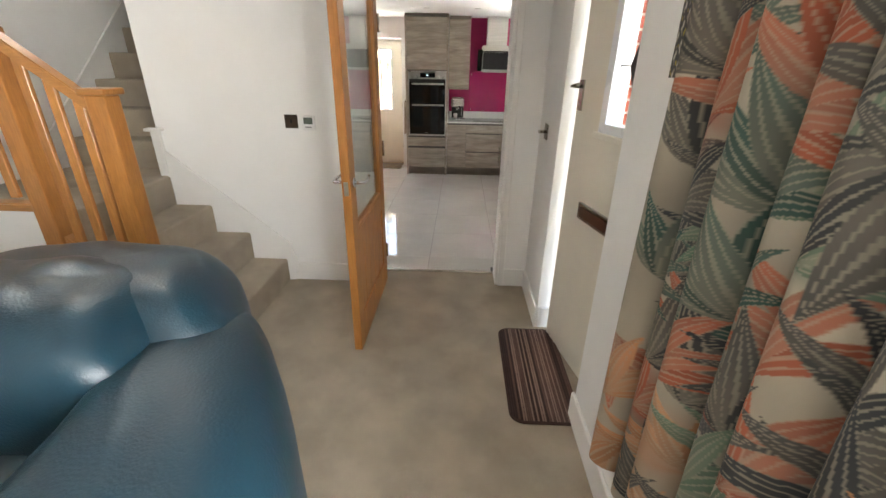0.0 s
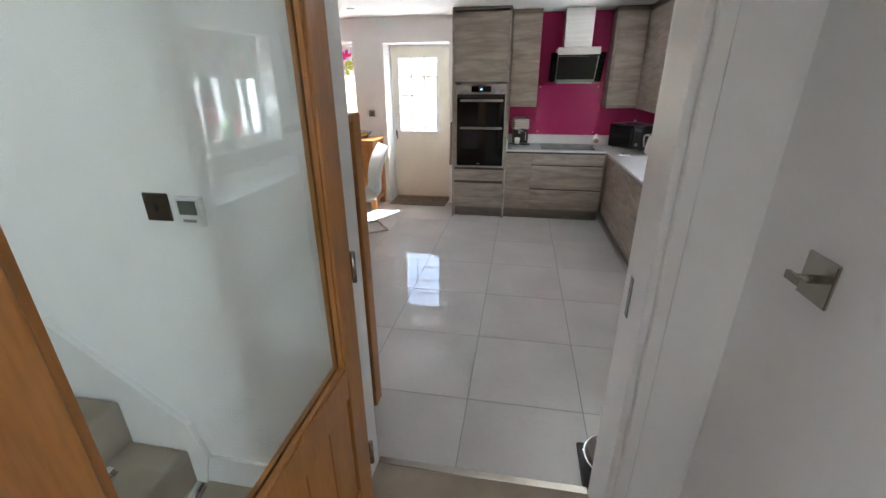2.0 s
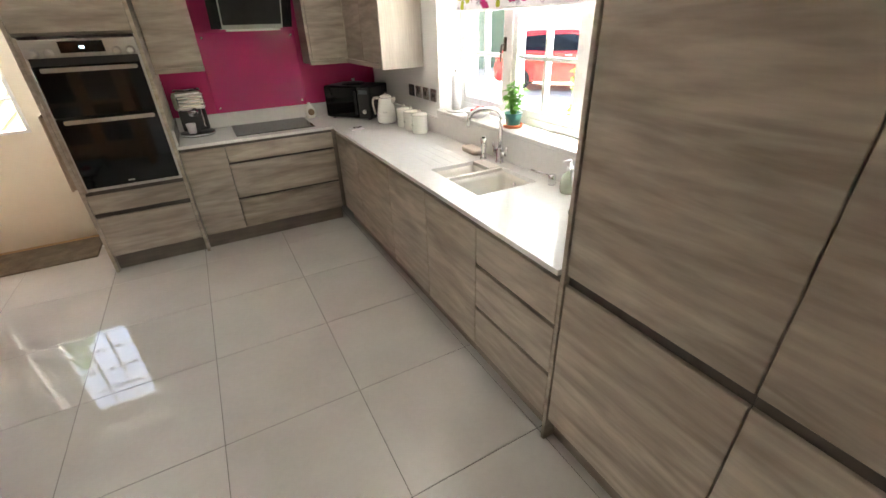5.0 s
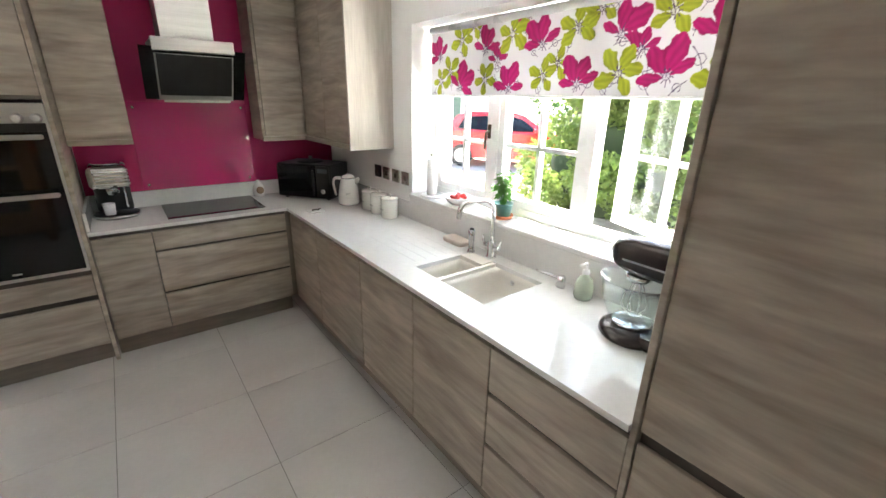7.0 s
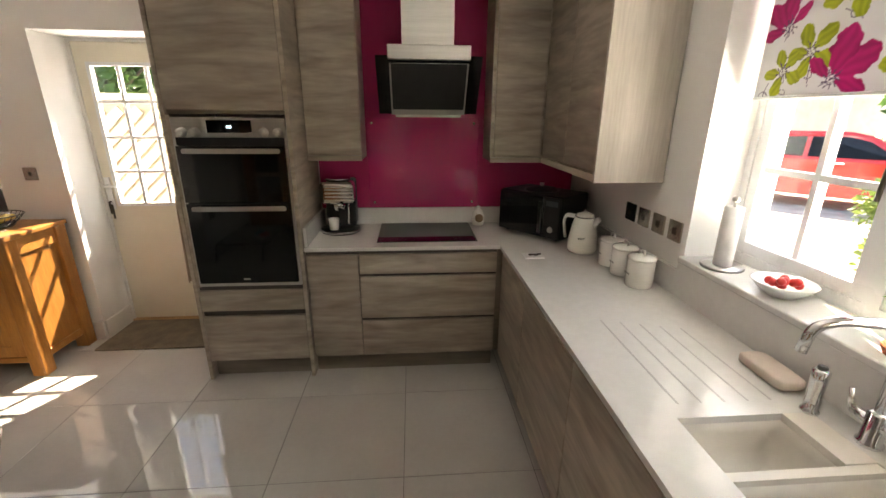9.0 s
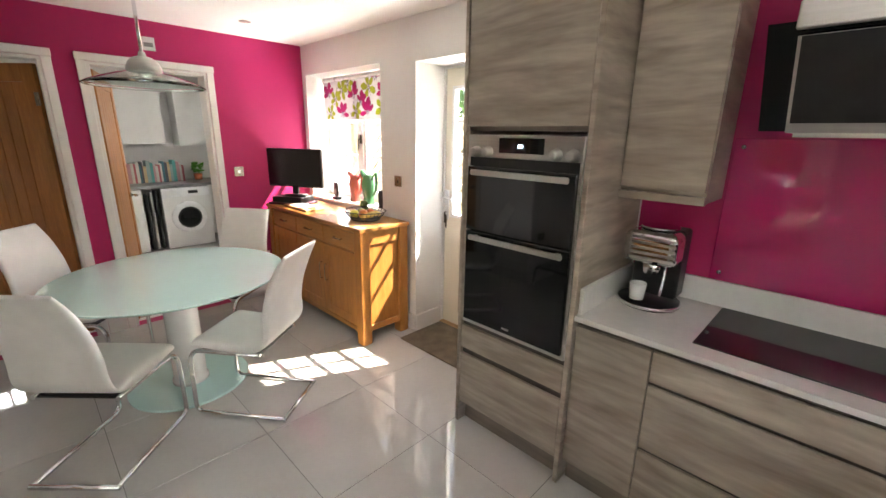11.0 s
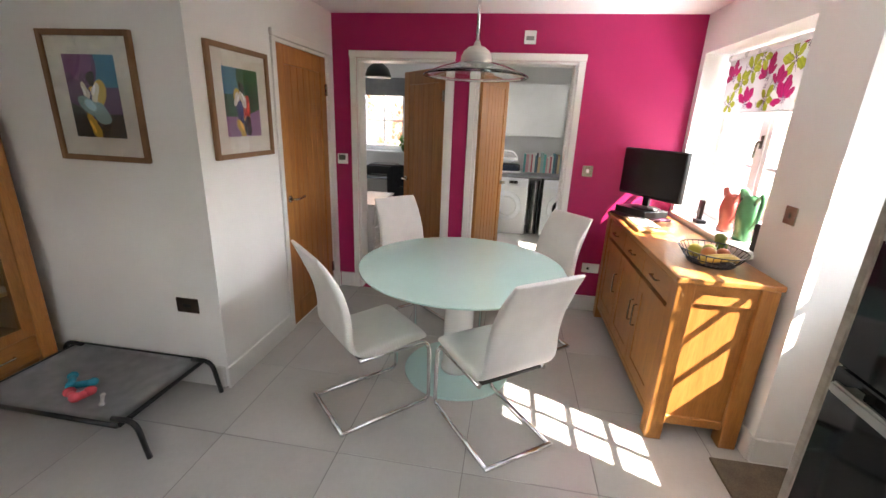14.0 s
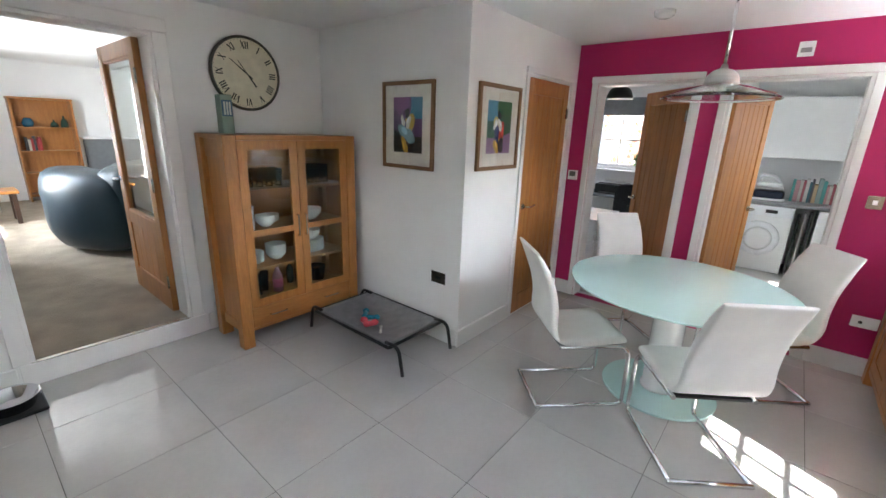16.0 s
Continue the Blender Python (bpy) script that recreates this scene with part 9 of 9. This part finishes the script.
def leaf_cloud(balls, n, size, seed, flat=1.0):
    """Many small leaves strewn through balls of foliage."""
    rr = random.Random(seed)
    bm = bmesh.new()
    for i in range(n):
        cx, cy, cz, r = balls[i % len(balls)]
        while True:
            v = Vector((rr.uniform(-1, 1), rr.uniform(-1, 1), rr.uniform(-1, 1)))
            if 0.25 < v.length < 1:
                break
        v = v * (0.75 + 0.25 * noise.noise(Vector((cx, cy, cz)) + v * 2))
        p = Vector((cx + v.x * r, cy + v.y * r, cz + v.z * r * flat))
        d = (v.normalized() + Vector((rr.uniform(-1, 1), rr.uniform(-1, 1), rr.uniform(-0.8, 0.8)))).normalized()
        s = d.orthogonal().normalized()
        s = (s * math.cos(i) + d.cross(s) * math.sin(i)) * size * 0.32 * rr.uniform(0.7, 1.3)
        L = d * size * rr.uniform(0.7, 1.3)
        q = [bm.verts.new(p), bm.verts.new(p + L * 0.45 + s), bm.verts.new(p + L), bm.verts.new(p + L * 0.45 - s)]
        bm.faces.new(q)
    return bm


utility()


# ---- garden and drive ----
def outdoors():
    G = -0.12
    bm = bmesh.new()
    bm.faces.new([bm.verts.new(p) for p in ((-300, -300, G), (300, -300, G), (300, 300, G), (-300, 300, G))])
    structure("ground", bm, "gravel", "pale gravel drive and paving")
    bm = bmesh.new()
    rr = random.Random(6)
    # hedge beside the drive: clumps of small leaves round a dark green filler core
    def hedge(name, x0, x1, y0, y1, h, n, mat, label, seed, size=0.07):
        e = thing(name, ((x0 + x1) / 2, (y0 + y1) / 2, G), label, "hedge")
        balls = []
        q = random.Random(seed)
        cnt = int((y1 - y0) * (x1 - x0) * h * 4.6)
        for _ in range(cnt):
            balls.append((q.uniform(x0, x1), q.uniform(y0, y1), G + 0.25 + (h - 0.35) * q.random() ** 0.8, q.uniform(0.25, 0.5)))
        lv = part("foliage", leaf_cloud(balls, n, size, seed), mat, e, "dense small green leaves", world=True)
        lv["kind"] = "stuff"
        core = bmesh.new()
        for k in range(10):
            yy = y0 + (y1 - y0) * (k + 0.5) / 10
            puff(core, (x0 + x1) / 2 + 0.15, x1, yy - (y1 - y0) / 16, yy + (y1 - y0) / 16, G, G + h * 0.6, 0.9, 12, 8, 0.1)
        part("filler_core", core, plain("hedge_core", (0.02, 0.035, 0.012), 0.9), e, world=True)
    hedge("hedge", 5.6, 6.7, 2.6, 9.4, 2.7, 60000, "hedge_leaf", "dense sunlit green garden hedge", 21, 0.085)
    hedge("shrub", 6.6, 7.6, 9.2, 10.6, 0.9, 5000, "hedge_leaf", "low sunlit green shrub beside the drive", 22, 0.08)
    # castellated brick edging
    e = thing("brick_edging", (5.2, 8.5, G), "low castellated red brick border edging", "edging")
    part("kerb", boxes((5.12, 5.32, 5.0, 13.0, G, G + 0.10)), "mortar", e, world=True)
    for k in range(34):
        y = 5.1 + 0.232 * k
        part("brick", rbox(5.13, 5.31, y, y + 0.11, G + 0.1005, G + 0.20, 0.006), "brick", e, world=True)
    # parked car
    c = thing("parked_car", (9.6, 13.6, G), "red hatchback parked on the drive", "car", "", "", -50)
    prof = [(-1.95, 0.30), (-1.98, 0.62), (-1.90, 0.92), (-1.72, 1.05), (-1.45, 1.40), (-1.05, 1.50), (0.1, 1.50), (0.45, 1.42), (1.05, 1.02), (1.75, 0.90), (1.98, 0.70), (2.0, 0.35), (1.9, 0.25), (-1.85, 0.25)]
    bm = bmesh.new()
    rings = []
    for y, s in ((-0.85, 0.93), (-0.78, 1.0), (0.78, 1.0), (0.85, 0.93)):
        rings.append([bm.verts.new((x * (0.985 if s < 1 else 1), y * (0.84 if z > 1.1 else 1.0), 0.25 + (z - 0.25) * s)) for x, z in prof])
    for A, B in zip(rings, rings[1:]):
        for k in range(len(prof)):
            bm.faces.new((A[k], A[(k + 1) % len(prof)], B[(k + 1) % len(prof)], B[k]))
    bm.faces.new(rings[0][::-1])
    bm.faces.new(rings[-1])
    bmesh.ops.recalc_face_normals(bm, faces=bm.faces)
    bmesh.ops.bevel(bm, geom=[e for e in bm.edges if e.calc_face_angle(0) > 0.3], offset=0.03, segments=2, affect="EDGES")
    part("body", bm, "car_red", c)
    for s in (-1, 1):
        for xs in (((-1.38, 1.05), (-1.2, 1.36), (-0.52, 1.40), (-0.52, 1.02)), ((-0.44, 1.02), (-0.44, 1.40), (0.1, 1.40), (0.42, 1.32), (0.86, 1.02))):
            bm = bmesh.new()
            v = [bm.verts.new((x, s * (0.862 if z < 1.1 else 0.735), z)) for x, z in xs]
            bm.faces.new(v)
            bmesh.ops.solidify(bm, geom=bm.faces[:], thickness=0.012)
            part("side_window", bm, "black_glass", c, "dark side window")
        part("door_handle", boxes((-0.05, 0.13, s * 0.855, s * 0.875, 0.90, 0.93)), "chrome", c)
        bm = puff(bmesh.new(), 0.72, 0.86, s * 0.98 - 0.1, s * 0.98 + 0.1, 0.98, 1.12, 0.6, 12, 8)
        part("wing_mirror", bm, "car_red", c)
        for x in (-1.25, 1.3):
            bm = bmesh.new()
            tube(bm, [(x, s * 0.70, 0.31), (x, s * 0.88, 0.31)], 0.31, 24)
            w = part("wheel", bm, "tyre", c, "black tyre")
            bm = bmesh.new()
            tube(bm, [(x, s * 0.882, 0.31), (x, s * 0.89, 0.31)], 0.2, 20)
            part("rim", bm, "steel", w)
    bm = bmesh.new()
    bm.faces.new([bm.verts.new(q) for q in ((0.5, -0.62, 1.425), (0.5, 0.62, 1.425), (1.03, 0.72, 1.06), (1.03, -0.72, 1.06))])
    bmesh.ops.solidify(bm, geom=bm.faces[:], thickness=0.012)
    part("windscreen", bm, "black_glass", c)
    # house and trees past the drive
    h = thing("garage", (11, 22, G), "pale rendered garage with a dark tiled roof", "garage")
    part("wall", boxes((8.0, 18.0, 20.0, 27.0, G, 2.6)), "render_wall", h, world=True)
    bm = bmesh.new()
    A = [[bm.verts.new((x, y, z)) for y, z in ((19.6, 2.55), (27.4, 2.55), (23.5, 5.6))] for x in (7.7, 18.3)]
    bm.faces.new(A[0])
    bm.faces.new(A[1][::-1])
    for k in range(3):
        bm.faces.new((A[0][k], A[0][(k + 1) % 3], A[1][(k + 1) % 3], A[1][k]))
    bmesh.ops.recalc_face_normals(bm, faces=bm.faces)
    part("roof", bm, "roof_tile", h, world=True)
    part("garage_door", rbox(10.5, 13.0, 19.95, 19.999, G, 2.1, 0.01), plain("garage_green", (0.05, 0.11, 0.08), 0.5), h, "green garage door", world=True)

    def tree(x, y, hgt, r, seed, n=6000, mat="tree_leaf"):
        t = thing("garden_tree", (x, y, G), "leafy broad garden tree", "tree", "garden trees")
        q = random.Random(seed)
        bm = bmesh.new()
        tube(bm, [(x, y, G), (x + 0.1, y, G + hgt * 0.3), (x, y + 0.1, G + hgt * 0.75)], [0.22, 0.17, 0.06], 10)
        balls = []
        for k in range(14):
            a, rad, z = q.uniform(0, 6.28), q.uniform(0.2, 0.8) * r, q.uniform(0.3, 0.98) * hgt
            p = (x + rad * math.cos(a), y + rad * math.sin(a), G + z)
            tube(bm, [(x, y, G + z * 0.7), p], [0.06, 0.02], 6)
            balls.append((*p, q.uniform(0.35, 0.55) * r))
        part("trunk", bm, plain("bark", (0.08, 0.06, 0.045), 0.9), t, world=True)
        lv = part("crown", leaf_cloud(balls, n, 0.24, seed), mat, t, world=True)
        lv["kind"] = "stuff"
    tree(13.5, 6.5, 7.0, 3.0, 31)
    tree(12.0, 1.5, 6.0, 2.8, 32)
    tree(15.5, 15.5, 7.5, 3.2, 33)
    tree(7.0, 19.0, 6.0, 2.4, 34)
    tree(-5.0, 14.0, 5.5, 2.4, 36)
    # fence with diagonal slats behind the house
    f = thing("garden_fence", (-2, 10.9, G), "weathered timber fence with diagonal trellis slats", "fence")
    Y = 10.9
    for k in range(7):
        x = -6.2 + 1.6 * k
        part("post", rbox(x - 0.05, x + 0.05, Y - 0.05, Y + 0.05, G, 1.95, 0.005), "fence_wood", f, world=True)
    part("backing", boxes((-6.2, 3.4, Y + 0.03, Y + 0.045, G, 1.8)), plain("fence_back", (0.26, 0.22, 0.15), 0.9), f, world=True)
    for z in (0.0, 1.78):
        part("rail", boxes((-6.2, 3.4, Y - 0.03, Y + 0.029, z, z + 0.07)), "fence_wood", f, world=True)
    me = None
    for k in range(44):
        x = -6.1 + 0.215 * k
        if me is None:
            bm = bmesh.new()
            box(bm, -0.055, 0.055, -0.012, 0.012, -1.12, 1.12)
            me = bpy.data.meshes.new("slat")
            bm.to_mesh(me)
            bm.free()
            me.materials.append(MATS["fence_wood"])
        o = new("slat", me)
        o.parent = f
        o.matrix_basis = Matrix.Translation(Vector((x, Y, 0.92)) - Vector((-2, 10.9, G))) @ pose(0, 0, 0, 0, 48, 0)
    # brick wall outside the front door
    b = thing("brick_wall", (1.7, 3.62, G), "red brick outside wall with pale mortar joints", "wall", "", "structure")
    part("mortar_bed", boxes((1.152, 2.45, 3.60, 3.688, G, 3.0)), "mortar", b, world=True)
    me = bpy.data.meshes.new("brick")
    bm = rbox(-0.105, 0.105, -0.05, 0.05, -0.0315, 0.0315, 0.005)
    bm.to_mesh(me)
    bm.free()
    me.materials.append(MATS["brick"])
    for row in range(32):
        for col in range(6):
            x = 1.27 + 0.225 * col + (0.11 if row % 2 else 0)
            if x < 2.44:
                o = new("brick", me)
                o.parent = b
                o.location = Vector((x, 3.64, 0.4 + 0.076 * row)) - Vector((1.7, 3.62, G))
    # leafy wall beyond the study window
    w = thing("garden_wall", (-9.5, 5.5, G), "old stone wall with rusty climbing leaves", "wall", "", "structure")
    part("stones", boxes((-9.7, -9.5, 2.0, 9.0, G, 3.0)), "mortar", w, world=True)
    lv = part("creeper", leaf_cloud([(-9.3, 2.5 + 0.45 * k, 0.4 + (k * 0.71) % 2.4, 0.6) for k in range(14)], 3000, 0.12, 40), "autumn_leaf", w, "rusty climbing leaves", world=True)
    lv["kind"] = "stuff"


outdoors()

# ---- floor tiles ----
def floor_tiles():
    floor = structure("floor_kitchen", boxes((-3.42, 1.9, 3.89, 8.79, -0.0055, -0.003)), "grout", "floor of large polished grey porcelain tiles")
    P = 0.6275
    cache = {}

    def piece(w, h):
        key = (round(w, 3), round(h, 3))
        if key not in cache:
            bm = rbox(0, w, 0, h, -0.003, 0.0, 0.0012)
            me = bpy.data.meshes.new("tile")
            bm.to_mesh(me)
            bm.free()
            me.materials.append(MATS["tile"])
            cache[key] = me
        return cache[key]
    areas = ((-3.26, 1.9, 3.906, 8.43), (-1.56, -0.72, 8.43, 8.72))
    x = 0.055 - 6 * P
    while x < 1.95:
        y = 5.743 - 3 * P
        while y < 8.8:
            for ax0, ax1, ay0, ay1 in areas:
                a, b, c, d = max(x + 0.0015, ax0), min(x + P - 0.0015, ax1), max(y + 0.0015, ay0), min(y + P - 0.0015, ay1)
                if b - a > 0.02 and d - c > 0.02 and not (b < -1.56 and d < 5.53):
                    if a < -1.56 and c < 5.5 < d:
                        c = max(c, 5.53) if b < -1.5 else c
                    o = new("tile", piece(b - a, d - c))
                    o.location = (a, c, 0)
                    o.parent = floor
            y += P
        x += P
    structure("floor_study", boxes((-6.45, -3.262, 4.42, 8.8, -0.0055, -0.001)), "tile", "grey floor of study and utility room")


floor_tiles()
